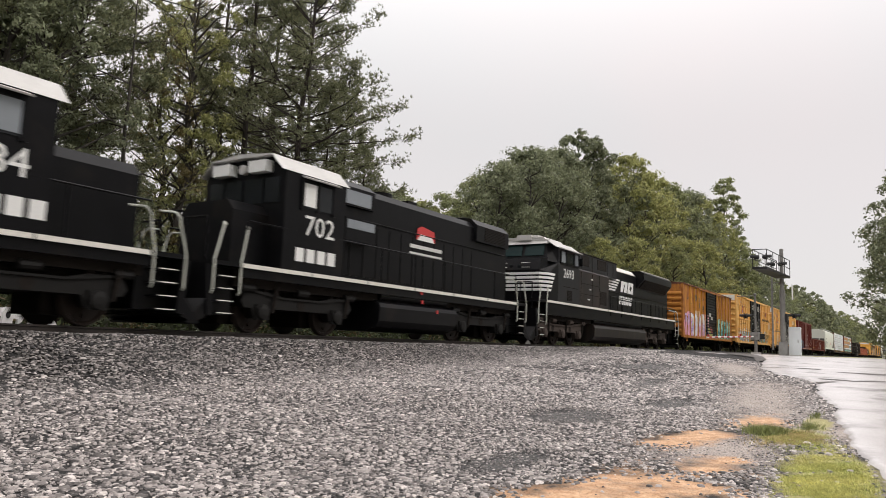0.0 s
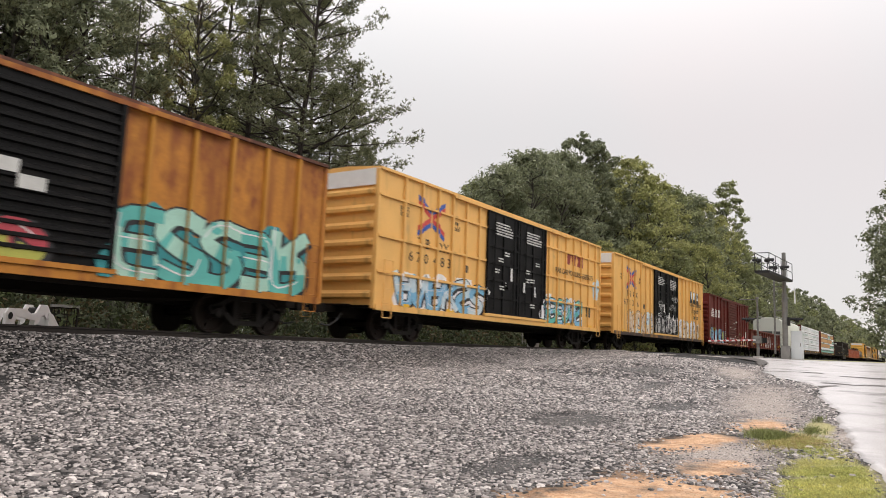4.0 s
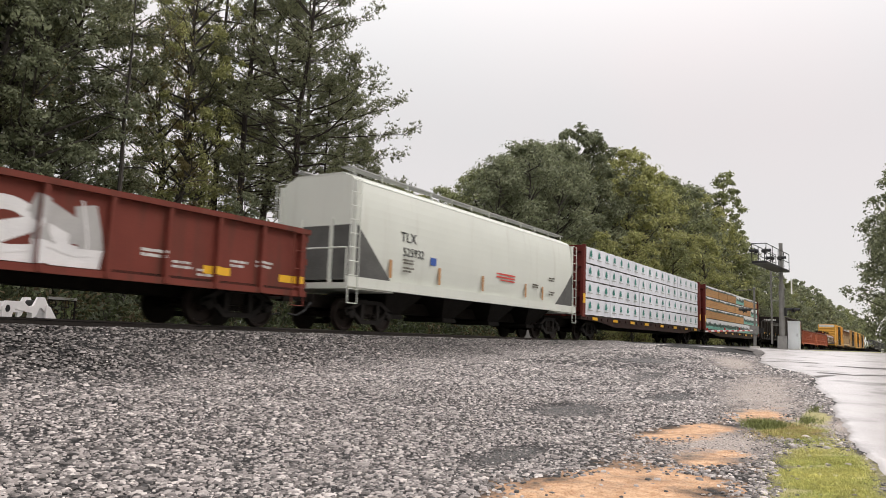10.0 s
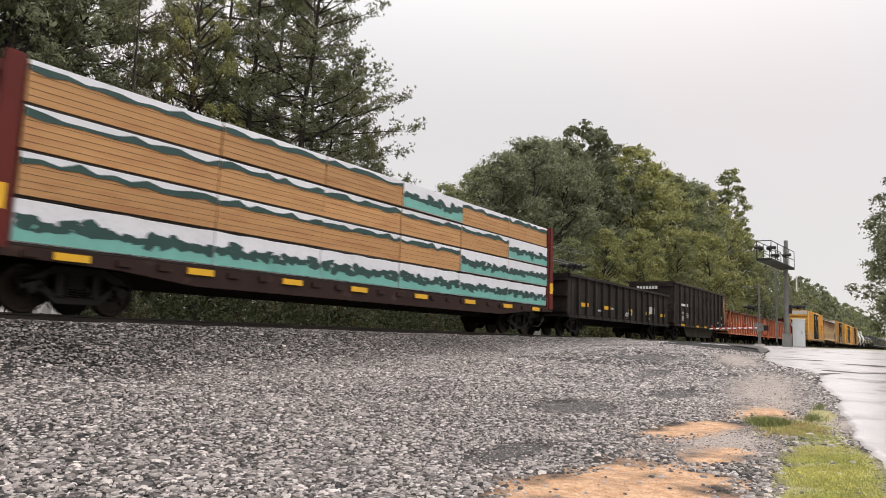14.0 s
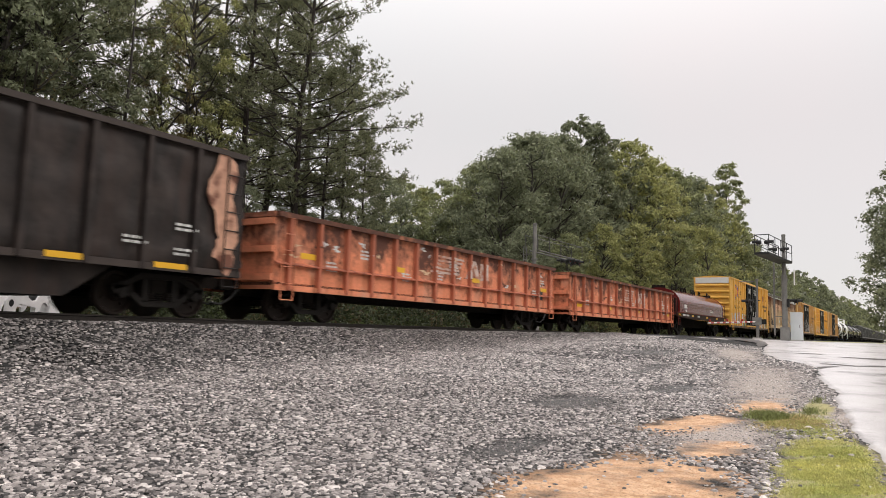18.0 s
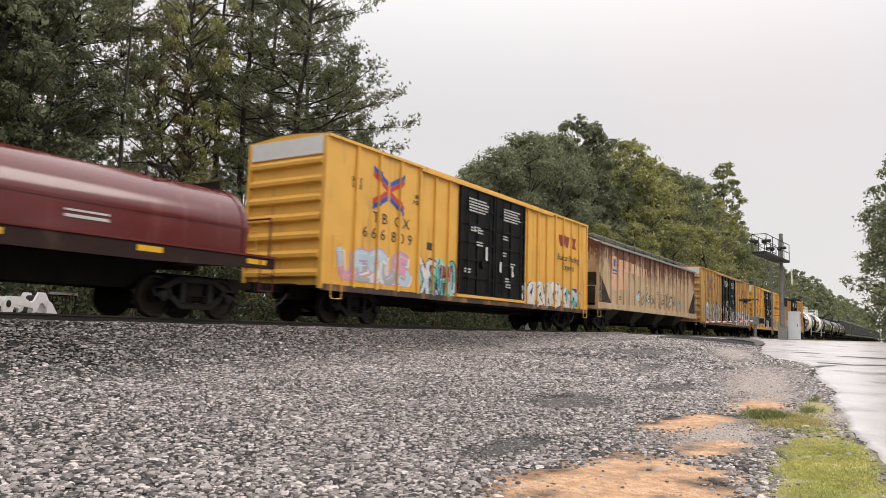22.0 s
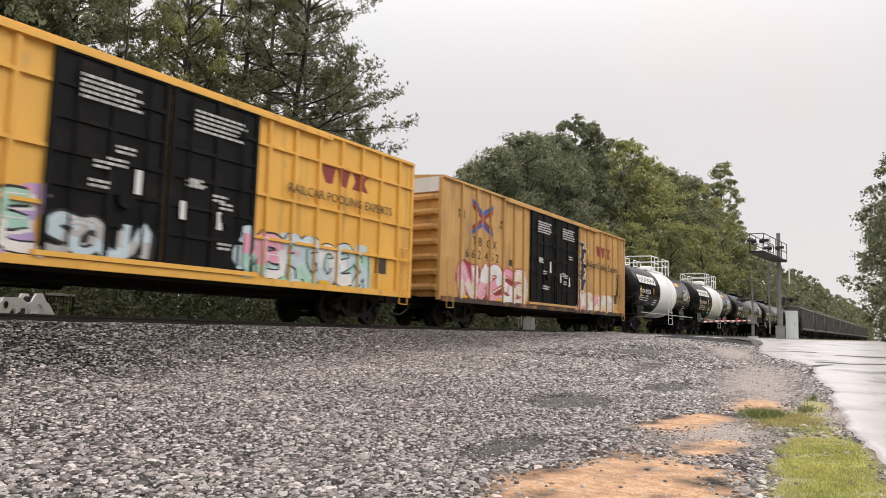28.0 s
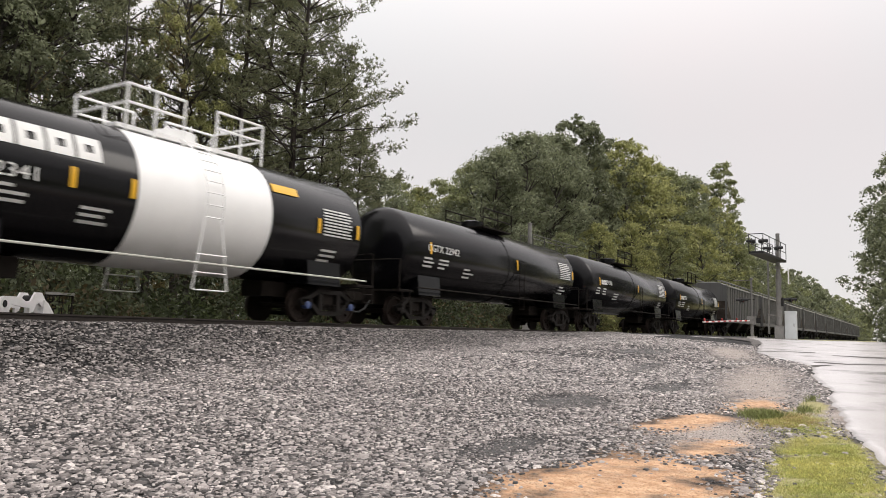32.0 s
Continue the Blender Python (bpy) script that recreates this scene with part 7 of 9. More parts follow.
def coil_car():
    car, h = start("coil_car", 276.9, 291.7, "maroon coil car with a glossy rounded hood")
    prof = [(-1.42, 1.5), (-1.44, 2.15)] + [(-1.42 * math.cos(t), 2.2 + 0.98 * math.sin(t)) for t in np.linspace(0.12, math.pi - 0.12, 16)] + [(1.44, 2.15), (1.42, 1.5)]
    hood = part("hood", prism(B(), prof, "x", -h + 0.9, h - 0.9), COIL_RED, car, smooth=True)
    for s in (-1, 1):
        part("hood_end", prism(B(), [(y * 1.015, 1.5 + (z - 1.5) * 1.01) for y, z in prof], "x", *sorted((s * (h - 1.02), s * (h - 0.86)))), COIL_RED, hood)
        part("hood_seam", box(B(), -h + 0.9, h - 0.9, *sorted((s * 1.42, s * 1.455)), 2.12, 2.18), COIL_RED, hood)
    for x in (-h + 4.2, -0.3, 0.3, h - 2.8):
        part("lifting_lug", rail_line(B(), [(x - 0.2, -0.75, 2.98), (x, -0.7, 3.3), (x + 0.35, -0.5, 3.42), (x + 0.45, -0.5, 3.12)], 0.045), GRIME, hood)
        part("lifting_lug", rail_line(B(), [(x + 0.2, 0.1, 3.1), (x + 0.2, 0.1, 3.55), (x + 0.6, 0.1, 3.5), (x + 0.7, 0.1, 3.15)], 0.045), GRIME, hood)
    for x in (-h + 0.95, h - 0.95):
        part("stacking_bracket", box(B(), x - 0.05, x + 0.05, -0.45, 0.45, 3.1, 3.35), GRIME, hood)
    for s in (-1, 1):
        part("side_sill", prism(B(), [(-h, 1.25), (-h + 3.5, 1.15), (h - 3.5, 1.15), (h, 1.25), (h, 1.55), (-h, 1.55)], "y", *sorted((s * 1.38, s * 1.52))), SILL_DARK, car)
        part("walkway", box(B(), -h, h, *sorted((s * 1.3, s * 1.55)), 1.5, 1.545), MAROON, car)
        part("end_rail", rail_line(B(), [(s * (h - 0.1), -1.4, 1.5), (s * (h - 0.1), -1.4, 2.5), (s * (h - 0.1), 1.4, 2.5), (s * (h - 0.1), 1.4, 1.5)], 0.025), MAROON, car)
        part("end_platform", box(B(), *sorted((s * (h - 0.9), s * h)), -1.45, 1.45, 1.38, 1.48), MAROON, car)
        ladder(car, s * (h - 0.3), -1.55, 0.7, 1.5, 0.42, MAROON)
        part("end_bulkhead", box(B(), *sorted((s * (h - 0.98), s * (h - 0.8))), -1.3, 1.3, 1.4, 2.5), GRIME, car)
    part("underframe", prism(B(), [(-h + 2.4, 1.2), (-h + 3.4, 0.6), (h - 3.4, 0.6), (h - 2.4, 1.2)], "y", -0.6, 0.6), GRIME, car)
    sp = [(-h, h, -1.52)]
    decal(car, "reflector", [bar(x, x + 0.6, 1.32, 1.44) for x in (-h + 0.2, -h + 3.6, -h + 7.8, -h + 11, h - 0.9)], RED_REFLECT, sp, 0.005)
    decal(car, "white_stencil", [bar(x, x + 0.7, 1.32, 1.44) for x in (-h + 1.3, -h + 2.2, -h + 5.2)] + [bar(-h + 2.0, -h + 2.35, 1.6, 1.75)], SMALL_PRINT, sp, 0.005)
    decal(car, "data_panel", [bar(-h + 2.0, -h + 2.7, 1.85, 2.1), bar(-h + 9.5, -h + 10.4, 1.8, 1.86), bar(-h + 9.5, -h + 10.4, 1.92, 1.96)], SMALL_PRINT, [(-h, h, -1.445)], 0.004)
    gear(car, h, 1.9)


coil_car()

# ---- yellow cars of the second half
c, h, st = yellow_car(293.45, 312.1, "bright yellow boxcar with black doors and pastel graffiti", "666809", "tall", False, 81)
mural(c, -h + 0.7, -h + 3.9, 1.2, 2.1, [PALEB, PINK, WHITE_S, SILVER], LILAC, st, 82, 5, None, "pastel graffiti")
mural(c, -h + 4.6, -2.7, 0.98, 2.15, [TURQ, WHITE_S, TEAL_S, ROSE, PALEB], SOOT, st, 83, 5, MINT, "teal and white graffiti lettering")
mural(c, 2.6, h - 2.4, 0.98, 1.95, [WHITE_S, CREAM], SOOT, st, 84, 5, WHITE_S, "white graffiti lettering")
mural(c, h - 2.3, h - 1.0, 1.0, 1.9, [TURQ, PALEB], SOOT, st, 85, 2, PINK)
c, h, st = yellow_car(334.8, 353.6, "faded yellow boxcar with black doors and silver graffiti", "662371", "tall", True, 91)
mural(c, -h + 1.2, -2.6, 1.0, 2.55, [SILVER, SILVER, WHITE_S], SOOT, st, 92, 5, SILVER, "tall silver graffiti lettering", True)
mural(c, -2.4, 2.3, 1.15, 2.4, [SOOT, SILVER, SOOT], SILVER, st, 93, 5, SOOT, "", True)
mural(c, 2.7, h - 0.5, 1.0, 2.2, [SILVER, WHITE_S], SOOT, st, 94, 6, SILVER, "silver graffiti lettering", True)
c, h, st = yellow_car(355.7, 373.75, "yellow ribbed boxcar with black doors and pastel graffiti", "675218", "belted", False, 101)
mural(c, -h + 1.2, -h + 6.4, 1.02, 2.2, [PALEB, PINK, WHITE_S, MINT], SOOT, st, 102, 8, LILAC, "pastel blue and pink graffiti lettering")
mural(c, -2.4, -0.4, 1.1, 1.8, [SILVER, PALEB], SOOT, st, 103, 4)
mural(c, 2.2, 6.9, 1.02, 2.1, [MINT, PALEB, PINK, WHITE_S], SOOT, st, 104, 7, PALEB, "mint and pink graffiti lettering")
scribble(c, -h + 0.2, -h + 0.75, 2.9, 4.2, SOOT, st, 105, 6, 0.035)
c, h, st = yellow_car(375.55, 394.1, "tan-yellow boxcar with black doors and cream graffiti", "662452", "tall", True, 111)
mural(c, -h + 1.3, -h + 6.3, 1.0, 2.3, [CREAM, PINK, CREAM, WHITE_S], ROSE, st, 112, 5, MAROON_L, "cream and red graffiti lettering")
mural(c, 2.7, h - 2.0, 0.98, 1.75, [WHITE_S, CREAM, PINK], SAND_S, st, 113, 5, PINK, "pale pink graffiti lettering")
for k in range(9):                         # a column of black bubble shapes with white rims
    for rim, m_ in ((1.25, WHITE_S), (1.0, SOOT)):
        decal(c, "graffiti_fill", [blob(3.2 + 0.14 * math.sin(k * 2.1), 2.1 + 0.25 * k, 0.34 * rim, 0.15 * rim, random.Random(k), 14, 0.35)], m_, st, 0.005 + 0.0004 * k + (0.004 if m_ is SOOT else 0))
scribble(c, h - 1.3, h - 0.9, 1.8, 3.2, DARK_PRINT, st, 115, 5, 0.02)

# ---- tank cars


def tank_car(a, b, label, r, zc, band, seed, mark=True):
    car, h = start("tank_car", a, b, label)
    L = h - 0.35
    prof = [(-L, 0.02), (-L + 0.04, r * 0.4), (-L + 0.12, r * 0.7), (-L + 0.2, r * 0.86), (-L + 0.3, r * 0.95), (-L + 0.45, r)]
    prof = prof + [(-x, q) for x, q in reversed(prof)]
    part("tank", lathe(B(), prof, "x", 48), TANK_BLACK, car, smooth=True, at=pose(0, 0, zc))
    if band:
        x0, x1 = band
        part("white_band", lathe(B(), [(x0, r - 0.05), (x0, r + 0.012), (x1, r + 0.012), (x1, r - 0.05)], "x", 48), TANK_WHITE, car, "broad white band", True, at=pose(0, 0, zc))
        m = (x0 + x1) / 2
        rl, top = TANK_WHITE, zc + r
        part("dome", lathe(B(), [(top - 0.15, 0.5), (top + 0.28, 0.5), (top + 0.34, 0.3)], "z", 20), TANK_WHITE, car, at=pose(m, 0, 0), smooth=True)
        part("platform", box(B(), m - 1.9, m + 1.9, -0.62, 0.62, top - 0.06, top + 0.03), TANK_WHITE, car)
        for sx in (-1, 1):
            for y in (-0.95, 0.95):
                for z in (0.42, 0.82):
                    part("handrail", tube(B(), (m + sx * 0.45, y, top + z), (m + sx * 1.9, y, top + z), 0.03, 6), TANK_WHITE, car, "white safety railing")
                for x in (0.45, 1.2, 1.9):
                    part("stanchion", tube(B(), (m + sx * x, y, top - 0.2), (m + sx * x, y, top + 0.82), 0.03, 6), TANK_WHITE, car)
            for z in (0.42, 0.82):
                part("handrail", tube(B(), (m + sx * 1.9, -0.95, top + z), (m + sx * 1.9, 0.95, top + z), 0.03, 6), TANK_WHITE, car)
        for sy in (-1, 1):
            lad = B()
            for k in (-0.24, 0.24):
                pts = [(m + k, sy * (r + 0.14) * math.cos(t), zc + (r + 0.14) * math.sin(t)) for t in np.linspace(1.25, -0.25, 9)] + [(m + k * 2.0, sy * (r + 0.1), 0.62)]
                rail_line(lad, pts, 0.02, 5)
            for t in np.linspace(1.15, -0.2, 9):
                tube(lad, (m - 0.24, sy * (r + 0.14) * math.cos(t), zc + (r + 0.14) * math.sin(t)), (m + 0.24, sy * (r + 0.14) * math.cos(t), zc + (r + 0.14) * math.sin(t)), 0.016, 5)
            for z in (0.62, 1.0, 1.4):
                tube(lad, (m - 0.42, sy * (r + 0.1), z), (m + 0.42, sy * (r + 0.1), z), 0.018, 5)
            part("ladder", lad, TANK_WHITE, car)
    else:
        m, top = 0.0, zc + r
        part("dome", lathe(B(), [(top - 0.15, 0.45), (top + 0.3, 0.45), (top + 0.36, 0.25)], "z", 18), TANK_BLACK, car, at=pose(-0.6, 0, 0), smooth=True)
        part("platform", box(B(), -1.2, 1.2, -0.85, 0.85, top + 0.0, top + 0.05), GRIME, car)
        for y in (-0.85, 0.85):
            for x in (-1.2, 0, 1.2):
                part("stanchion", tube(B(), (x, y, top), (x, y, top + 0.75), 0.028, 5), GRIME, car)
            for z in (0.4, 0.75):
                part("handrail", tube(B(), (-1.2, y, top + z), (1.2, y, top + z), 0.028, 5), GRIME, car)
        ladder(car, 0.9, -r - 0.1, 0.8, zc + 0.2, 0.42, GRIME)
        part("tank_seam", lathe(B(), [(-0.06, r - 0.02), (-0.05, r + 0.02), (0.05, r + 0.02), (0.06, r - 0.02)], "x", 40), TANK_BLACK, car, at=pose(0, 0, zc))
    for s in (-1, 1):
        part("saddle", prism(B(), [(-1.25, 1.0), (1.25, 1.0), (1.15, zc - 0.55), (0.9, zc - 0.95), (-0.9, zc - 0.95), (-1.15, zc - 0.55)], "x", *sorted((s * (h - 2.6), s * (h - 1.3)))), TANK_BLACK, car)
        part("stub_sill", box(B(), *sorted((s * (h - 3.4), s * h)), -0.4, 0.4, 0.65, 1.05), GRIME, car)
        part("end_platform", box(B(), *sorted((s * (h - 0.75), s * h)), -1.4, 1.4, 1.05, 1.12), GRIME, car)
        part("end_railing", rail_line(rail_line(B(), [(s * (h - 0.03), -1.38, 1.1), (s * (h - 0.03), -1.38, 2.05), (s * (h - 0.03), 1.38, 2.05), (s * (h - 0.03), 1.38, 1.1)], 0.02), [(s * (h - 0.03), 0.5, 1.1), (s * (h - 0.03), 0.5, 2.05)], 0.02), GRIME, car)
        ladder(car, s * (h - 0.3), -1.45, 0.6, 1.1, 0.4, GRIME)
        part("side_rail", rail_line(B(), [(-h + 0.7, s * (r + 0.16), 1.2), (h - 0.7, s * (r + 0.16), 1.2)], 0.025), GRIME if not band else HANDRAIL_WHITE, car)
    r2 = random.Random(seed)
    def on_tank(name, x0, x1, z0, z1, mat, lift=0.012):
        """Paint laid round the tank's curve."""
        bm = B()
        k = 6
        rows = []
        for i in range(k + 1):
            z = z0 + (z1 - z0) * i / k
            y = -math.sqrt(max(0.01, (r + lift) ** 2 - (z - zc) ** 2))
            rows.append([bm.verts.new((x, y, z)) for x in (x0, x1)])
        for p, q in zip(rows, rows[1:]):
            bm.faces.new([p[0], p[1], q[1], q[0]])
        me = bpy.data.meshes.new(name)
        bm.to_mesh(me)
        bm.free()
        me.materials.append(mat)
        return part(name, me, mat, car)
    for x in ((-h + 1.1, -h + 3.6, band[0] - 0.18, h - 2.6, h - 1.0) if band else (-h + 1.6, 0.6, h - 1.0)):
        on_tank("reflector", x, x + 0.12, 2.35 if x > -h + 1.3 else 2.0, 2.75, RED_REFLECT, 0.02)
    if band:
        on_tank("yellow_notice", band[1] + 0.1, band[1] + 1.0, 3.2, 3.42, RED_REFLECT, 0.02)
        u = -h + 0.95
        for k in range(6):                 # the company's name stands as plain block shapes
            x = u + 0.56 * k
            on_tank("company_mark", x, x + 0.17, 2.94, 3.42, WHITE_PAINT)
            on_tank("company_mark", x + 0.17, x + 0.34, 3.26, 3.42, WHITE_PAINT)
            on_tank("company_mark", x + 0.17, x + 0.34, 2.94, 3.1, WHITE_PAINT)
            on_tank("company_mark", x + 0.34, x + 0.5, 2.94, 3.42, WHITE_PAINT)
        num = "42326" if seed == 1 else "42341"
        lettering(car, num, -h + 2.55, -r - 0.005, 2.46, 0.36, WHITE_PAINT, 1.2).rotation_euler.x = radians(90)
        lettering(car, "PROX", -h + 1.45, -r - 0.005, 2.46, 0.36, WHITE_PAINT, 1.05).rotation_euler.x = radians(90)
    else:
        num = {3: "22942", 4: "29106", 5: "20751"}[seed]
        lettering(car, num, -h + 3.0, -r - 0.008, 2.55, 0.34, WHITE_PAINT, 1.1)
        if seed == 3:
            lettering(car, "CGTX", -h + 1.95, -r - 0.008, 2.55, 0.34, WHITE_PAINT, 1.0)
        else:
            for k in range(4):
                on_tank("reporting_mark", -h + 1.9 + 0.18 * k, -h + 2.03 + 0.18 * k, 2.42, 2.66, WHITE_PAINT)
    for x, z, n in ((-h + 1.3, 2.18, 3), (-h + 2.2, 2.18, 3), (-h + 3.9, 2.0, 3), (h - 2.3, 1.9, 3)):
        for k in range(n):
            on_tank("small_print", x, x + r2.uniform(0.4, 0.75), z - 0.13 * k, z - 0.13 * k + 0.06, SMALL_PRINT)
    for k in range(9):                     # the big stencilled data panel
        on_tank("stencil_line", h - 2.35, h - 1.2 - 0.1 * (k % 3 == 0), 3.0 - 0.085 * k, 3.045 - 0.085 * k, SMALL_PRINT)
    gear(car, h, 1.5, False, BEARING_B if band else None)
    return car


tank_car(395.9, 409.0, "black tank car with a white band and white railings", 1.5, 2.56, (-1.45, 2.25), 1)
tank_car(410.2, 423.2, "black tank car with a white band and white railings", 1.5, 2.56, (-1.45, 2.25), 2)
tank_car(424.5, 439.1, "long plain black tank car with a dark roof platform", 1.43, 2.45, None, 3)
tank_car(440.1, 454.6, "long plain black tank car with a dark roof platform", 1.43, 2.45, None, 4)
tank_car(455.6, 470.0, "long plain black tank car with a dark roof platform", 1.43, 2.45, None, 5)
car, h, st = hopper(471.7, 488.3, "dull grey covered hopper with ribbed sides", GREY_DULL, ROOF_GREY, "ribbed", 4.55, 3)
for k in range(1, 11):
    o = copy_thing(car, pose(0, 0, 0))
    TRAIN.append((o, 480.0 + 17.9 * k))
    for w in o.children_recursive:
        if w.name.startswith("wheelset"):
            WHEELSETS.append((w, 0.457))

# ---- locomotives
RED_GLOW = paint("red_panel", 0.5, 0.03, 0.03)
STRIPE = shade("cream_white_stripe", (0.66, 0.64, 0.58), 0.5, vary=0.08)
LOCO_GREY = shade("silver_cab_roof", (0.47, 0.46, 0.44), 0.5, vary=0.15, scale=2)
LOCO_DUST = shade("dusty_loco_truck", (0.058, 0.045, 0.038), 0.8, spec=0.2, vary=0.3, scale=3, bump=0.3)


def loco_truck(car, x, axles, mat):
    """A big truck: cast frame with equaliser pockets, journals, brake cylinders."""
    sp = 2.74 / 2 if axles == 2 else 1.9
    xs = (-sp, sp) if axles == 2 else (-sp, 0, sp)
    end = xs[-1] + 0.65
    t = part("truck", box(B(), -end + 0.1, end - 0.1, -0.85, 0.85, 0.62, 1.15), GRIME, car, at=pose(x, 0, 0))
    for s in (-1, 1):
        bm = B()
        pts = [(-end, 0.75), (-end + 0.12, 1.04), (-sp * 0.8, 1.0), (-sp * 0.5, 0.9), (sp * 0.5, 0.9), (sp * 0.8, 1.0), (end - 0.12, 1.04), (end, 0.75), (end - 0.1, 0.62)]
        for u in reversed(xs):
            pts += [(u + 0.32, 0.6), (u + 0.24, 0.36), (u - 0.24, 0.36), (u - 0.32, 0.6)]
        pts += [(-end + 0.1, 0.6)]
        prism(bm, pts, "y", *sorted((s * 0.98, s * 1.2)))
        f = part("side_frame", bm, mat, t)
        part("frame_rib", prism(B(), [(-end + 0.3, 0.98), (-sp * 0.5, 0.86), (sp * 0.5, 0.86), (end - 0.3, 0.98), (end - 0.3, 1.03), (sp * 0.5, 0.91), (-sp * 0.5, 0.91), (-end + 0.3, 1.03)], "y", *sorted((s * 1.2, s * 1.25))), mat, f)
        for u in [(p + q) / 2 for p, q in zip(xs, xs[1:])]:
            part("frame_pocket", lathe(B(), [(s * 1.195, 0.13), (s * 1.21, 0.13)], "y", 14), GRIME, f, at=pose(u, 0, 0.74))
        for u in xs:
            jb = part("journal_box", box(B(), u - 0.21, u + 0.21, *sorted((s * 1.19, s * 1.26)), 0.32, 0.7), mat, t)
            part("bearing_cap", lathe(B(), [(s * 1.26, 0.2), (s * 1.32, 0.18), (s * 1.34, 0.08)], "y", 14), mat, jb, at=pose(u, 0, 0.508))
            part("shock_strut", tube(B(), (u + 0.3, s * 1.28, 0.5), (u + 0.42, s * 1.28, 1.15), 0.045, 8), GRIME, t)
            for k in (-0.14, 0.14):
                part("coil_spring", lathe(B(), [(z, 0.085 if i % 2 else 0.06) for i, z in enumerate(np.linspace(0.95, 1.25, 9))], "z", 10), GRIME, t, at=pose(u + k, s * 1.1, 0))
        for u in [(p + q) / 2 for p, q in zip(xs, xs[1:])] + [-end + 0.15, end - 0.15]:
            bm = B()
            tube(bm, (u - 0.2, s * 1.22, 1.06), (u + 0.2, s * 1.22, 1.06), 0.1, 10)
            part("brake_cylinder", bm, mat, t)
    for u in xs:
        part("traction_motor", box(B(), u - 0.75, u + 0.1, -0.55, 0.55, 0.2, 0.95), GRIME, t)
        w = part("wheelset", WHEEL_40, WHEEL, t)
        w.matrix_parent_inverse = pose(u, 0, 0.508)
        WHEELSETS.append((w, 0.508))


def porch(car, x, d, top, mat_rail):
    """One end: steps at the corners, end railing, snow plough and hoses."""
    X = lambda lo, hi: sorted((x + d * lo, x + d * hi))
    part("pilot", prism(B(), [(x + d * 0.0, 0.35), (x + d * 0.12, 1.5), (x - d * 0.1, 1.5), (x - d * 0.15, 0.35)], "y", -1.45, 1.45), BLACK_PAINT, car)
    part("plough", prism(B(), [(x + d * 0.02, 0.75), (x + d * 0.5, 0.18), (x + d * 0.42, 0.14), (x, 0.3)], "y", -1.4, 1.4), BLACK_PAINT, car)
    part("step_well", box(B(), *X(-0.95, -0.04), -1.08, 1.08, 0.4, 1.5), BLACK_PAINT, car)
    for s in (-1, 1):
        for z in (0.4, 0.68, 0.96, 1.24):
            st = part("step", box(B(), *X(-0.68, -0.22), *sorted((s * 1.08, s * 1.48)), z, z + 0.03), BLACK_PAINT, car)
            part("step_edge", box(B(), *X(-0.66, -0.24), *sorted((s * 1.48, s * 1.492)), z + 0.006, z + 0.028), STRIPE, st)
        for u in (-0.06, -0.84):
            lean = 0.16 if u < -0.5 else 0.22
            rl = rail_line(B(), [(x + d * u, s * 1.44, 0.85), (x + d * u, s * 1.5, 0.9), (x + d * u, s * 1.5, 1.62), (x + d * (u - lean), s * 1.48, 2.4), (x + d * (u - lean - 0.06), s * 1.4, 2.5), (x + d * (u - lean - 0.3), s * 1.2, 2.5)], 0.024, 7)
            part("grab_rail", rl, mat_rail, car, "white-painted bent grab rail")
    post = finish(tube(B(), (x - d * 0.02, 0, 1.5), (x - d * 0.02, 0, 2.6), 0.025, 6), "end_post", BLACK_PAINT)
    for y in (-1.2, -0.5, 0.5, 1.2):
        part("end_post", post, BLACK_PAINT, car, at=pose(0, y, 0))
    for y0, y1 in ((-1.2, -0.5), (0.5, 1.2)):
        part("end_railing", tube(B(), (x - d * 0.02, y0, 2.6), (x - d * 0.02, y1, 2.6), 0.025, 6), BLACK_PAINT, car)
    part("coupler", COUPLER, GRIME, car, at=pose(x, 0, 0, 0, 0, 0 if d > 0 else 180))
    for k in (-0.6, -0.35, 0.35, 0.6):
        part("air_hose", rail_line(B(), [(x, k, 1.0), (x + d * 0.25, k, 0.75), (x + d * 0.35, k * 0.8, 0.45)], 0.03), CABLE, car)


def side_rail(car, x0, x1, mat):
    for s in (-1, 1):
        rl = B()
        rail_line(rl, [(x0, s * 1.48, 2.62), (x1, s * 1.48, 2.62)], 0.022)
        part("handrail", rl, mat, car)
        st_ = finish(tube(B(), (0, s * 1.48, 1.6), (0, s * 1.48, 2.62), 0.02, 6), "stanchion", mat)
        n = int(abs(x1 - x0) / 1.7)
        for i in range(n + 1):
            part("stanchion", st_, mat, car, at=pose(x0 + (x1 - x0) * i / n, 0, 0))


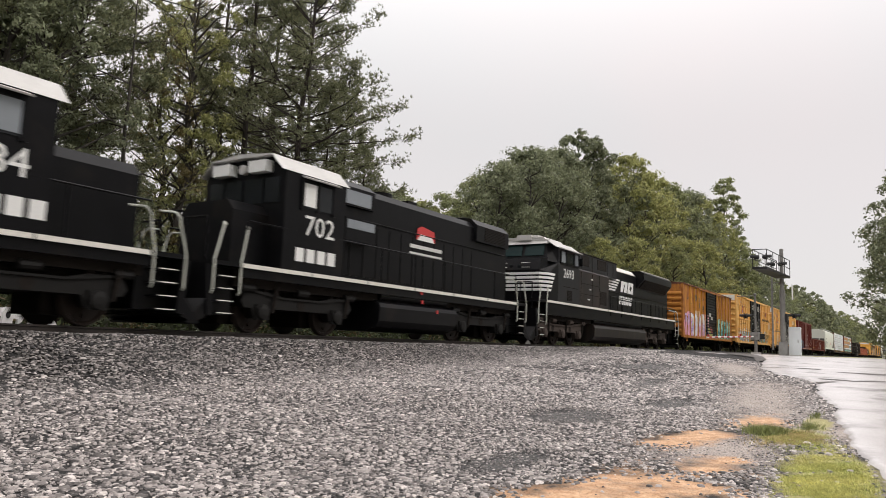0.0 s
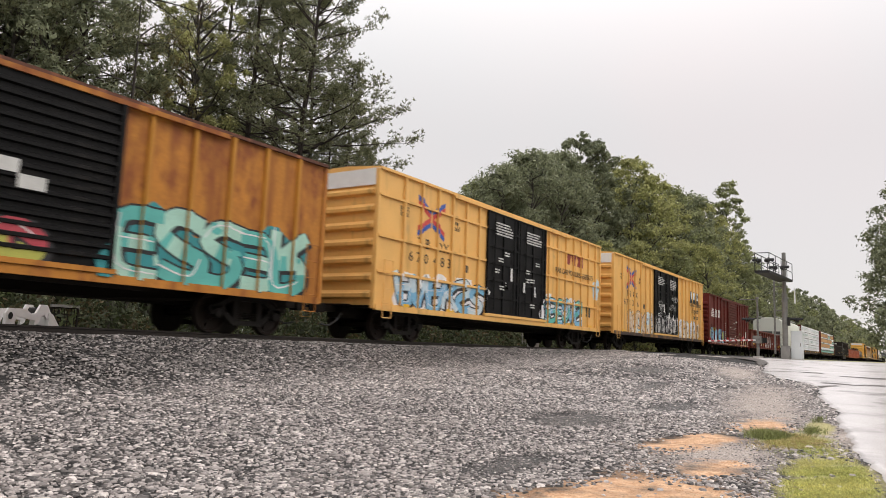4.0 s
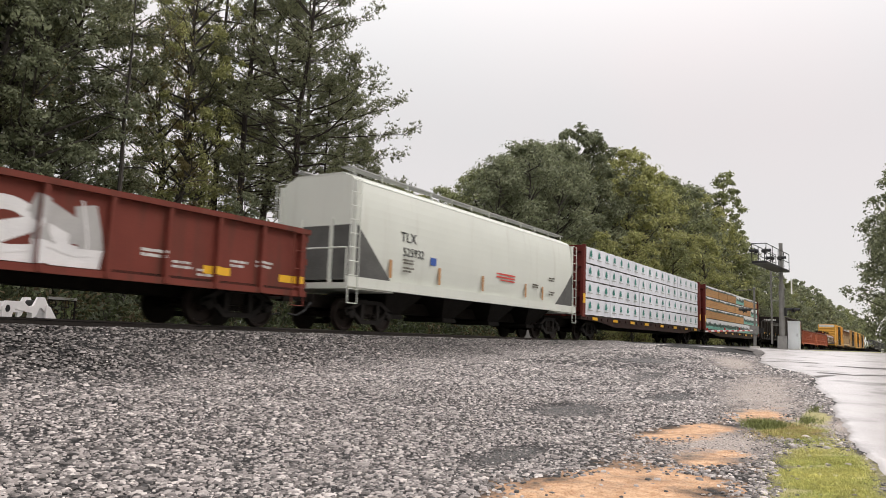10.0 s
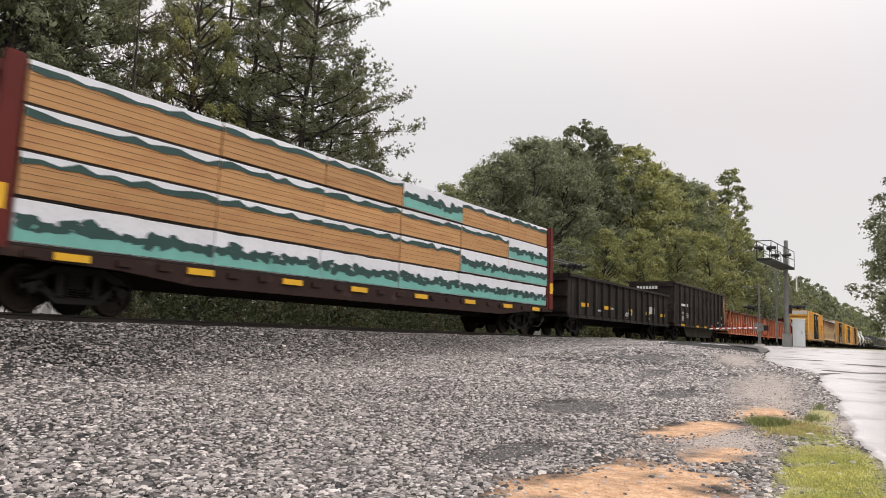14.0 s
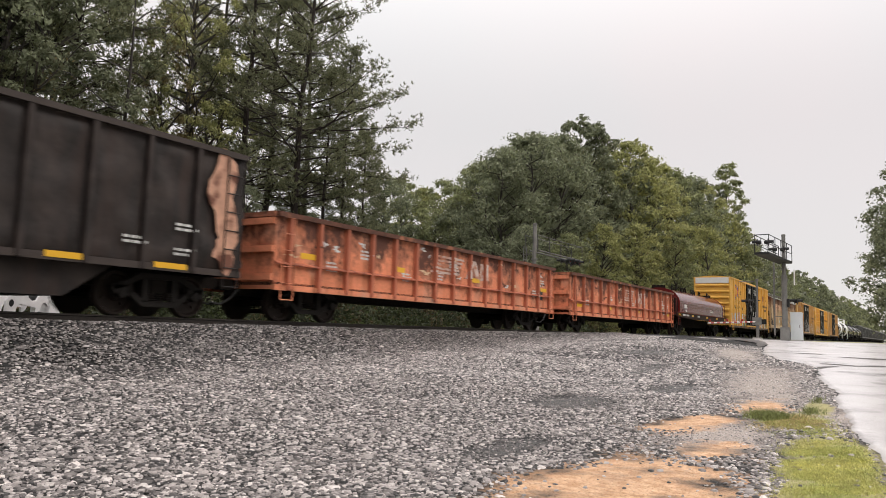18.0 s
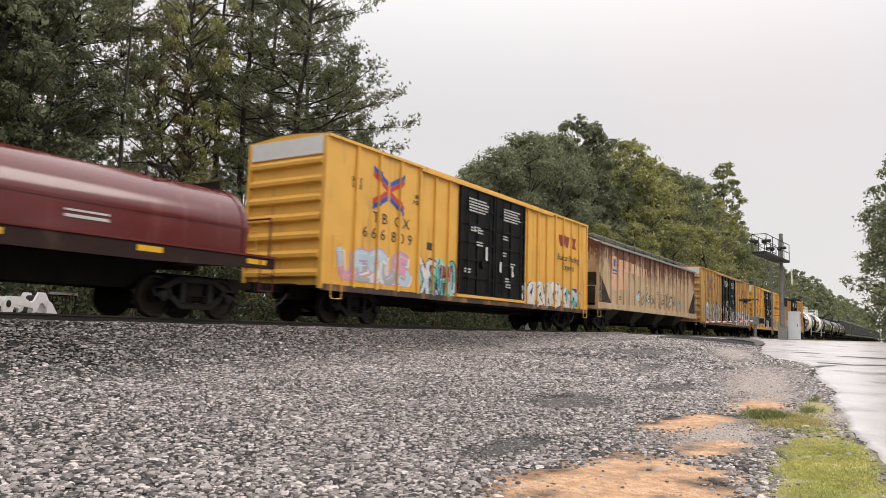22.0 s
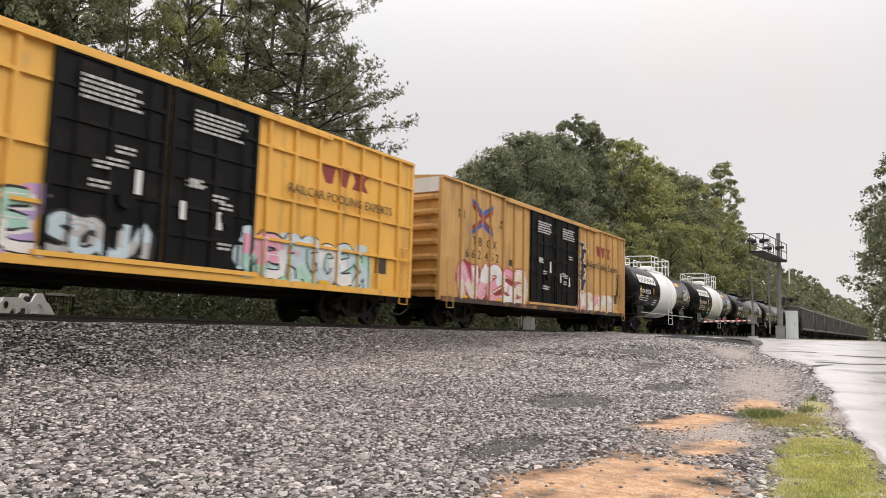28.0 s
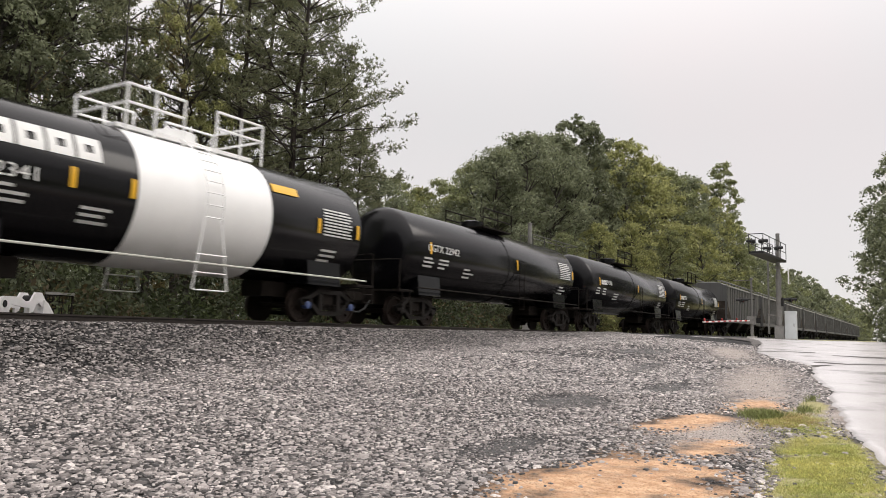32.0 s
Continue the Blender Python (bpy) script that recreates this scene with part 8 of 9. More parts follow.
def underbody(car, h, tank, mat_tank, deck=1.6):
    part("frame", box(B(), -h + 0.9, h - 0.9, -1.2, 1.2, 1.08, deck - 0.1), GRIME, car)
    part("deck", box(B(), -h, h, -1.5, 1.5, deck - 0.1, deck), BLACK_PAINT, car)
    for s in (-1, 1):
        n_s = int((2 * h - 1.8) / 2.3)
        for k in range(n_s):
            u0 = -h + 0.9 + (2 * h - 1.8) * k / n_s
            part("sill_stripe", box(B(), u0, u0 + (2 * h - 1.8) / n_s - 0.04, *sorted((s * 1.5, s * 1.512)), deck - 0.1, deck), STRIPE, car, "white sill stripe")
        part("side_skirt", box(B(), -h + 0.9, h - 0.9, *sorted((s * 1.36, s * 1.44)), 1.28, deck - 0.1), BLACK_PAINT, car)
    t0, t1 = tank
    part("fuel_tank", prism(B(), [(-1.2, 1.12), (-1.42, 1.02), (-1.47, 0.9), (-1.44, 0.5), (-1.3, 0.32), (-0.9, 0.2), (0.9, 0.2), (1.3, 0.32), (1.44, 0.5), (1.47, 0.9), (1.42, 1.02), (1.2, 1.12)], "x", t0, t1), mat_tank, car)
    for s in (-1, 1):
        bm = B()
        tube(bm, (t0 + 0.2, s * 1.22, 1.25), (t1 - 0.4, s * 1.22, 1.25), 0.12, 12)
        part("air_reservoir", bm, BLACK_PAINT, car)


TRUCK_BLACK = shade("oily_black_truck", (0.007, 0.0065, 0.006), 0.6, spec=0.2, vary=0.3, scale=3)


def geep(a, b, label, number, d, nose_top, c0=-4.72, c1=-2.4):
    """A four-axle hood locomotive; d is -1 with the cab towards the front of the train, +1 reversed."""
    car, h = start("locomotive", a, b, label, "locomotive")
    X = lambda lo, hi: sorted((-d * lo, -d * hi))
    # along the engine, measured from its middle towards the long hood's end
    underbody(car, h, (-1.7, 2.6) if d < 0 else (-2.6, 1.7), BLACK_PAINT)
    nose = part("nose", prism(B(), [(-0.95, 1.6), (-0.95, nose_top - 0.25), (-0.75, nose_top), (0.75, nose_top), (0.95, nose_top - 0.25), (0.95, 1.6)], "x", *X(h * -1 + 0.95, c0 + 0.02)), BLACK_PAINT, car)
    cab = part("cab", prism(B(), [(-1.5, 1.6), (-1.5, 4.1), (-1.1, 4.5), (1.1, 4.5), (1.5, 4.1), (1.5, 1.6)], "x", *X(c0, c1)), BLACK_PAINT, car)
    part("cab_roof", prism(B(), [(-1.53, 4.1), (-1.13, 4.53), (0, 4.62), (1.13, 4.53), (1.53, 4.1), (1.1, 4.5), (-1.1, 4.5)], "x", *X(c0 - 0.18, c1 + 0.1)), LOCO_GREY, cab, "silver-grey cab roof")
    for s in (-1, 1):
        y = s * 1.5
        part("side_window", box(B(), *X(c0 + 0.62, c1 - 0.55), *sorted((y, y + s * 0.02)), 3.25, 3.95), DARK_GLASS, cab)
        for u0, u1 in ((c0 + 0.54, c0 + 0.64), (c1 - 0.57, c1 - 0.47), (c0 + 1.14, c0 + 1.22)):
            part("window_frame", box(B(), *X(u0, u1), *sorted((y, y + s * 0.05)), 3.18, 4.02), BLACK_PAINT, cab)
        part("window_shade", box(B(), *X(c0 + 0.66, c0 + 1.1), *sorted((y + s * 0.02, y + s * 0.03)), 3.3, 3.9), WHITE_PAINT if d < 0 else GREY_SCREEN, cab)
        part("awning", prism(B(), [(y - s * 0.04, 4.1), (y + s * 0.22, 4.0), (y + s * 0.2, 3.97), (y - s * 0.04, 4.04)], "x", *X(c0 + 0.57, c1 - 0.45)), LOCO_GREY, cab)
    fx = c0 * -d
    o = math.copysign(0.03, fx)
    for y0, y1 in ((-1.3, -0.78), (0.78, 1.3), (-0.7, -0.06), (0.06, 0.7)):
        if nose_top < 3.5 or abs(y0) > 0.75:
            part("windscreen", box(B(), *sorted((fx, fx + o)), y0, y1, 3.3, 3.95), DARK_GLASS, cab)
    part("number_board", box(B(), *sorted((fx, fx + o * 8)), -1.0, -0.35, 4.08, 4.38), WHITE_PAINT, cab, "lit white number board")
    part("number_board", box(B(), *sorted((fx, fx + o * 8)), 0.35, 1.0, 4.08, 4.38), WHITE_PAINT, cab)
    part("headlight", lathe(B(), [(0, 0.13), (0.12, 0.13), (0.13, 0.08)], "x", 14), LOCO_GREY, cab, at=pose(fx, 0, 4.22, 0, 0, 0 if fx > 0 else 180))
    hood = part("long_hood", prism(B(), [(-0.98, 1.6), (-0.98, 4.2), (-0.8, 4.42), (0.8, 4.42), (0.98, 4.2), (0.98, 1.6)], "x", *X(c1, h - 0.95)), BLACK_PAINT, car)
    part("radiator_section", prism(B(), [(-1.12, 3.7), (-1.12, 4.3), (-0.85, 4.55), (0.85, 4.55), (1.12, 4.3), (1.12, 3.7)], "x", *X(4.4, h - 1.0)), BLACK_PAINT, hood)
    part("filter_box", prism(B(), [(-1.1, 3.75), (-1.1, 4.3), (-0.85, 4.5), (0.85, 4.5), (1.1, 4.3), (1.1, 3.75)], "x", *X(c1 + 0.1, c1 + 1.8)), BLACK_PAINT, hood)
    for s in (-1, 1):
        door = finish(box(B(), -0.29, 0.29, *sorted((s * 0.98, s * 1.0)), 1.75, 3.3), "hood_door", BLACK_PAINT)
        for i in range(13):
            part("hood_door", door, BLACK_PAINT, hood, at=pose(-d * (c1 + 0.5 + 0.63 * i), 0, 0))
        part("grab_line", rail_line(B(), [(-d * -2.2, s * 1.02, 3.42), (-d * (h - 1.2), s * 1.02, 3.42)], 0.018), BLACK_PAINT, hood)
        for i in range(9):
            part("louvre", box(B(), *X(5.0, 6.6), *sorted((s * 1.12, s * 1.14)), 3.78 + 0.06 * i, 3.81 + 0.06 * i), GRIME, hood)
        part("grille", box(B(), *X(c1 + 0.3, c1 + 1.6), *sorted((s * 1.1, s * 1.115)), 3.8, 4.2), GREY_SCREEN, hood)
    for u in (-0.2, 5.0, 6.0):
        part("roof_fan", lathe(B(), [(4.4, 0.5), (4.66, 0.5), (4.68, 0.4)], "z", 18), BLACK_PAINT, hood, at=pose(-d * u, 0, 0))
    part("exhaust_stack", box(B(), *X(1.2, 1.7), -0.25, 0.25, 4.4, 4.7), BLACK_PAINT, hood)
    porch(car, h, 1, 2.6, HANDRAIL_WHITE)
    porch(car, -h, -1, 2.6, HANDRAIL_WHITE)
    side_rail(car, -h + 1.0, h - 1.0, BLACK_PAINT)
    for u in (-h + 3.2, h - 3.2):
        loco_truck(car, u, 2, TRUCK_BLACK)
    cx = -d * (c0 + (1.22 if d < 0 else 0.8))
    lettering(car, number, cx + (0.1 if d < 0 else 0), -1.508, 2.78, 0.75, WHITE_PAINT, 1.05)
    sp = [(-h, h, -1.5)]
    decal(car, "company_mark", [bar(cx - 0.75 + 0.4 * k, cx - 0.45 + 0.4 * k, 1.85, 2.2) for k in range(4)], WHITE_PAINT, sp, 0.006)
    plate = part("side_plate", box(B(), *X(c1 + 0.25, c1 + 1.6), -1.32, -0.98, 2.7, 3.35), BLACK_PAINT, hood)
    part("plate_face", box(B(), *X(c1 + 0.32, c1 + 1.55), -1.33, -1.32, 3.05, 3.3), GREY_SCREEN, plate)
    for u, z in ((0.35, 1.42), (0.4, 1.12), (1.3, 0.85)):
        part("red_valve_mark", box(B(), *X(u, u + 0.1), -1.49, -1.475, z, z + 0.12), RED_GLOW, car)
    hs = [(-h, h, -1.0)]
    x0 = 1.2 if d < 0 else -2.0
    decal(car, "red_emblem", [[(x0 - 0.55, 3.25), (x0 + 0.55, 3.25), (x0 + 0.5, 3.62), (x0 - 0.25, 3.72), (x0 - 0.5, 3.62)]], RED_GLOW, hs, 0.024, "red and white emblem")
    decal(car, "white_emblem", [[(x0 - 0.5, 3.24), (x0 + 0.5, 3.24), (x0 + 0.35, 3.42), (x0 - 0.3, 3.45)]], WHITE_PAINT, hs, 0.028)
    decal(car, "small_print", [bar(x0 - 0.9, x0 + 1.0, 2.95, 3.07), bar(x0 - 0.9, x0 + 1.0, 2.75, 2.82)], SMALL_PRINT, hs, 0.026)
    return car


geep(-7.9, 8.2, "black hood locomotive with a white sill stripe, running cab last", "84", 1, 3.45, -4.95, -2.5)
geep(8.85, 24.7, "black hood locomotive with a silver cab roof and white stripe", "702", -1, 3.2, -5.82, -3.5)


TANK_DUSTY = shade("dusty_black_fuel_tank", (0.016, 0.013, 0.011), 0.45, vary=0.3, scale=1.5, spec=0.3, streak=(0.04, 0.028, 0.022), streak_at=(0.5, 0.7))

LOCO_BODY = shade("weathered_black_body", (0.0135, 0.0135, 0.0155), 0.4, vary=0.3, scale=1.5, dirt=(0.024, 0.02, 0.018), dirt_at=(0.55, 0.8), spec=0.2)
LOCO_BROWN = shade("dusty_brown_black_panel", (0.017, 0.0145, 0.0135), 0.45, vary=0.3, scale=1.5, dirt=(0.034, 0.025, 0.021), dirt_at=(0.45, 0.7), spec=0.2)


def big_loco():
    """A six-axle wide-nosed locomotive."""
    car, h = start("locomotive", 25.75, 47.45, "large black wide-nosed locomotive with white stripes and cream sill", "locomotive")
    underbody(car, h, (-4.3, 3.9), TANK_DUSTY, 1.9)
    c = 36.6
    L = lambda s: s - c
    nose = part("nose", prism(B(), [(L(26.5), 1.9), (L(26.45), 3.2), (L(26.65), 3.7), (L(27.2), 3.82), (L(27.75), 3.85), (L(27.75), 1.9)], "y", -1.2, 1.2), BLACK_PAINT, car)
    for s in (-1, 1):                      # tapered cheeks
        bm = B()
        v = [bm.verts.new(q) for q in ((L(26.5), s * 1.2, 1.9), (L(26.48), s * 1.2, 3.18), (L(27.75), s * 1.2, 3.66), (L(27.75), s * 1.2, 1.9), (L(26.95), s * 1.45, 1.9), (L(27.0), s * 1.42, 3.1), (L(27.75), s * 1.5, 3.6), (L(27.75), s * 1.5, 1.9))]
        for f in ((0, 1, 2, 3), (4, 7, 6, 5), (0, 4, 5, 1), (1, 5, 6, 2), (2, 6, 7, 3), (3, 7, 4, 0)):
            bm.faces.new([v[k] for k in f])
        part("nose_cheek", bm, BLACK_PAINT, nose)
    cab = part("cab", prism(B(), [(-1.5, 1.9), (-1.5, 4.3), (-1.05, 4.6), (1.05, 4.6), (1.5, 4.3), (1.5, 1.9)], "x", L(27.75), L(30.2)), LOCO_BODY, car)
    bm = B()
    v = [bm.verts.new(q) for q in ((L(27.2), -1.2, 3.66), (L(27.2), 1.2, 3.66), (L(27.75), 1.5, 3.6), (L(27.75), -1.5, 3.6), (L(27.5), -1.05, 4.55), (L(27.5), 1.05, 4.55), (L(27.76), 1.35, 4.4), (L(27.76), -1.35, 4.4))]
    for f in ((0, 3, 2, 1), (4, 5, 6, 7), (0, 1, 5, 4), (1, 2, 6, 5), (2, 3, 7, 6), (3, 0, 4, 7)):
        bm.faces.new([v[k] for k in f])
    part("windscreen_block", bm, BLACK_PAINT, cab)
    glass = shade("teal_tinted_glass", (0.012, 0.028, 0.028), 0.25, vary=0.1, spec=0.12)
    for y0, y1 in ((-1.0, -0.08), (0.08, 1.0)):
        part("windscreen", prism(B(), [(L(27.28), 3.9), (L(27.44), 4.4), (L(27.41), 4.41), (L(27.24), 3.91)], "y", y0, y1), glass, cab, "teal-tinted windscreen")
    part("cab_roof", prism(B(), [(-1.52, 4.3), (-1.07, 4.63), (0, 4.7), (1.07, 4.63), (1.52, 4.3), (1.05, 4.59), (-1.05, 4.59)], "x", L(27.4), L(30.25)), LOCO_GREY, cab, "grey weathered cab roof")
    part("roof_cap", prism(B(), [(-1.0, 4.65), (0, 4.72), (1.0, 4.65), (0.9, 4.76), (-0.9, 4.76)], "x", L(27.4), L(29.4)), LOCO_GREY, cab, "grey weathered roof panel")
    part("air_conditioner", box(B(), L(27.7), L(28.5), -0.5, 0.5, 4.65, 4.9), LOCO_GREY, cab)
    part("number_board", box(B(), L(27.3), L(27.5), -0.35, 0.35, 4.62, 4.86), LOCO_GREY, cab)
    part("roof_brow", prism(B(), [(L(27.3), 4.44), (L(27.5), 4.67), (L(27.7), 4.67), (L(27.62), 4.46)], "y", -1.12, 1.12), LOCO_GREY, cab)
    for z in (3.3, 3.5):
        for y in (-0.75, 0.35):
            part("nose_grab", tube(B(), (L(26.42), y, z), (L(26.42), y + 0.4, z), 0.012, 5), STRIPE, nose)
    for y in (-0.2, 0.2):
        part("headlight", lathe(B(), [(-0.02, 0.08), (0.03, 0.08), (0.04, 0.05)], "x", 12), DARK_GLASS, nose, at=pose(L(26.5), y, 3.38, 0, 0, 180))
    for s in (-1, 1):
        y = s * 1.5
        part("side_window", box(B(), L(28.0), L(28.55), *sorted((y, y + s * 0.02)), 3.68, 4.16), GREY_SCREEN, cab)
        part("side_window", box(B(), L(28.55), L(29.5), *sorted((y, y + s * 0.02)), 3.68, 4.16), DARK_GLASS, cab)
        part("side_window", box(B(), L(29.5), L(30.0), *sorted((y, y + s * 0.02)), 3.68, 4.16), GREY_SCREEN, cab)
        for u0, u1 in ((27.94, 28.0), (28.52, 28.58), (29.46, 29.54), (30.0, 30.06)):
            part("window_frame", box(B(), L(u0), L(u1), *sorted((y, y + s * 0.05)), 3.64, 4.2), BLACK_PAINT, cab)
        part("window_sill", box(B(), L(27.94), L(30.06), *sorted((y, y + s * 0.05)), 3.6, 3.66), BLACK_PAINT, cab)
        part("awning", prism(B(), [(y - s * 0.04, 4.36), (y + s * 0.22, 4.26), (y + s * 0.2, 4.22), (y - s * 0.04, 4.3)], "x", L(27.9), L(30.1)), LOCO_GREY, cab)
        part("mirror", box(B(), L(30.08), L(30.16), *sorted((y, y + s * 0.2)), 3.7, 4.05), BLACK_PAINT, cab)
        part("vent_grille", box(B(), L(28.78), L(29.29), *sorted((y, y + s * 0.015)), 2.0, 2.46), GRIME, cab)
        part("panel_seam", box(B(), L(28.3), L(30.0), *sorted((y, y + s * 0.008)), 2.6, 2.62), GRIME, cab)
    hood = part("long_hood", prism(B(), [(-1.05, 1.9), (-1.05, 4.15), (-0.85, 4.36), (0.85, 4.36), (1.05, 4.15), (1.05, 1.9)], "x", L(30.2), L(46.3)), BLACK_PAINT, car)
    part("equipment_box", prism(B(), [(-1.44, 1.9), (-1.44, 3.55), (-1.38, 3.62), (1.38, 3.62), (1.44, 3.55), (1.44, 1.9)], "x", L(30.25), L(34.3)), LOCO_BROWN, hood, "dusty brown-black equipment box")
    part("dynamic_brake", prism(B(), [(-1.3, 3.6), (-1.3, 4.4), (-1.15, 4.5), (1.15, 4.5), (1.3, 4.4), (1.3, 3.6)], "x", L(30.22), L(35.85)), LOCO_BODY, hood)
    part("roof_edge", box(B(), L(30.2), L(35.9), -1.33, -1.28, 4.4, 4.45), GRIME, hood)
    part("roof_strip", prism(B(), [(-1.07, 4.12), (-1.07, 4.17), (-0.86, 4.39), (-0.83, 4.37)], "x", L(35.87), L(39.6)), STRIPE, hood, "white strip along the hood's edge")
    for s in (-1, 1):
        for z in (2.45, 2.95):
            part("panel_seam", box(B(), L(30.6), L(32.95), *sorted((s * 1.44, s * 1.449)), z, z + 0.02), GRIME, hood)
        for u in (30.55, 32.0, 32.95):
            part("panel_seam", box(B(), L(u), L(u + 0.02), *sorted((s * 1.44, s * 1.449)), 1.95, 3.5), GRIME, hood)
        for k in range(6):
            part("louvre", box(B(), L(28.8), L(29.27), *sorted((s * 1.5, s * 1.53)), 2.03 + 0.07 * k, 2.06 + 0.07 * k), STEEL_DARK, cab)
        for u0, u1 in ((31.0, 31.9), (33.0, 34.3)):
            part("brake_panel", box(B(), L(u0), L(u1), *sorted((s * 1.3, s * 1.312)), 3.85, 4.35), GRIME, hood)
        for u in (30.9, 32.3, 34.5, 35.3):
            part("panel_seam", box(B(), L(u), L(u + 0.03), *sorted((s * 1.3, s * 1.31)), 3.65, 4.38), GRIME, hood)
        part("piping", rail_line(B(), [(L(33.0), s * 1.38, 1.3), (L(37.5), s * 1.38, 1.22), (L(38.2), s * 1.38, 1.38), (L(40), s * 1.38, 1.38)], 0.035), GRIME, car)
    flare = part("radiator_flare", prism(B(), [(-1.05, 3.45), (-1.5, 4.0), (-1.5, 4.34), (-1.3, 4.47), (1.3, 4.47), (1.5, 4.34), (1.5, 4.0), (1.05, 3.45)], "x", L(39.95), L(45.75)), BLACK_PAINT, hood, "flared radiator housing")
    for s in (-1, 1):
        part("radiator_screen", prism(B(), [(s * 1.13, 3.51), (s * 1.495, 3.97), (s * 1.51, 3.95), (s * 1.15, 3.48)], "x", L(40.2), L(45.5)), GRIME, flare)
        part("roof_edge", box(B(), L(39.95), L(45.75), *sorted((s * 1.28, s * 1.38)), 4.455, 4.485), STRIPE, flare, "pale roof edge")
        door = finish(box(B(), -0.36, 0.36, *sorted((s * 1.05, s * 1.075)), 2.0, 2.75), "hood_door", BLACK_PAINT)
        for i in range(15):
            part("hood_door", door, BLACK_PAINT, hood, at=pose(L(34.8 + 0.77 * i), 0, 0))
        for i, z in enumerate((2.2, 2.7, 3.2)):
            part("latch", box(B(), L(31.4 + 0.2 * i), L(31.65 + 0.2 * i), *sorted((s * 1.44, s * 1.455)), z, z + 0.06), SMALL_PRINT, hood)
        part("grille", box(B(), L(33.1), L(33.95), *sorted((s * 1.44, s * 1.452)), 2.08, 2.75), GRIME, hood)
        part("grab_line", rail_line(B(), [(L(34.3), s * 1.1, 2.95), (L(46), s * 1.1, 2.95)], 0.018), BLACK_PAINT, hood)
    for u in (41.0, 42.7, 44.4):
        part("roof_fan", lathe(B(), [(4.4, 0.55), (4.52, 0.55), (4.54, 0.42)], "z", 18), BLACK_PAINT, hood, at=pose(L(u), 0, 0))
    part("exhaust_stack", box(B(), L(36.3), L(37.1), -0.3, 0.25, 4.35, 4.62), BLACK_PAINT, hood)
    part("horn", rail_line(B(), [(L(36.2), -0.2, 4.36), (L(36.2), -0.2, 4.62), (L(35.8), -0.2, 4.64)], 0.05), GRIME, hood)
    porch(car, -h, -1, 2.6, HANDRAIL_WHITE)
    porch(car, h, 1, 2.6, HANDRAIL_WHITE)
    side_rail(car, L(34.5), h - 1.0, BLACK_PAINT)
    loco_truck(car, L(28.87), 3, LOCO_DUST)
    loco_truck(car, L(43.0), 3, LOCO_DUST)
    lettering(car, "2693", L(28.92), -1.508, 3.19, 0.58, WHITE_PAINT, 1.05)
    hs = [(-h, h, -1.05)]
    decal(car, "company_mark", [bar(L(34.58), L(36.32) + 0.17 * k, 3.03 + 0.145 * k, 3.12 + 0.145 * k, 0.0) for k in range(5)], WHITE_PAINT, hs, 0.03, "white striped company mark")
    x1 = L(37.15)
    decal(car, "company_mark", [[(x1, 3.06), (x1 + 1.02, 3.06), (x1 + 1.2, 3.66), (x1 + 0.1, 3.66)], [(x1 + 1.14, 3.04), (x1 + 2.1, 3.04), (x1 + 2.2, 3.68), (x1 + 1.34, 3.68)]], WHITE_PAINT, hs, 0.03)
    decal(car, "mark_slot", [[(x1 + 0.35, 3.06), (x1 + 0.52, 3.06), (x1 + 0.72, 3.5), (x1 + 0.6, 3.5)], [(x1 + 1.5, 3.28), (x1 + 1.74, 3.18), (x1 + 1.9, 3.42), (x1 + 1.68, 3.54)]], BLACK_PAINT, hs, 0.034)
    decal(car, "company_mark", [bar(L(36.95) + 0.27 * k - 0.06 * r, L(36.95) + 0.27 * k + 0.2 - 0.06 * r, 2.63 - 0.27 * r, 2.83 - 0.27 * r, 0.05) for r in (0, 1) for k in range(8)], WHITE_PAINT, hs, 0.03)
    for k in range(5):
        z = 2.28 + 0.175 * k
        part("nose_stripe", box(B(), L(26.42), L(26.46), -1.2, 1.2, z, z + 0.105), WHITE_PAINT, nose)
        for s in (-1, 1):
            bm = B()
            v = [bm.verts.new(q) for q in ((L(26.43), s * 1.21, z), (L(26.43), s * 1.21, z + 0.105), (L(26.97 + 0.1 * k) + 0.03, s * 1.515, z + 0.105), (L(26.95 + 0.1 * k), s * 1.515, z), (L(26.8), s * 1.47, z), (L(26.8), s * 1.47, z + 0.105))]
            bm.faces.new([v[0], v[4], v[5], v[1]])
            bm.faces.new([v[4], v[3], v[2], v[5]])
            part("nose_stripe", bm, WHITE_PAINT, nose)


big_loco()

# ---------------------------------------------------------------- beside the track
GALV = shade("galvanised_steel", (0.22, 0.215, 0.2), 0.6, metal=0.2, vary=0.2, scale=3, dirt=(0.12, 0.11, 0.1), dirt_at=(0.55, 0.75))
SIGNAL_BLACK = shade("black_signal_paint", (0.012, 0.012, 0.012), 0.6, vary=0.2)
CABINET = shade("pale_blue_cabinet_paint", (0.74, 0.78, 0.78), 0.45, vary=0.06, scale=2, streak=(0.45, 0.48, 0.47), streak_at=(0.6, 0.85))
CONCRETE = shade("pale_concrete", (0.5, 0.48, 0.45), 0.85, vary=0.15, scale=4, bump=0.3)
GATE_RED = shade("gate_arm_red", (0.42, 0.03, 0.03), 0.4, vary=0.15, scale=4)
LENS_RED = shade("dark_red_lens", (0.09, 0.008, 0.008), 0.2, vary=0.1)


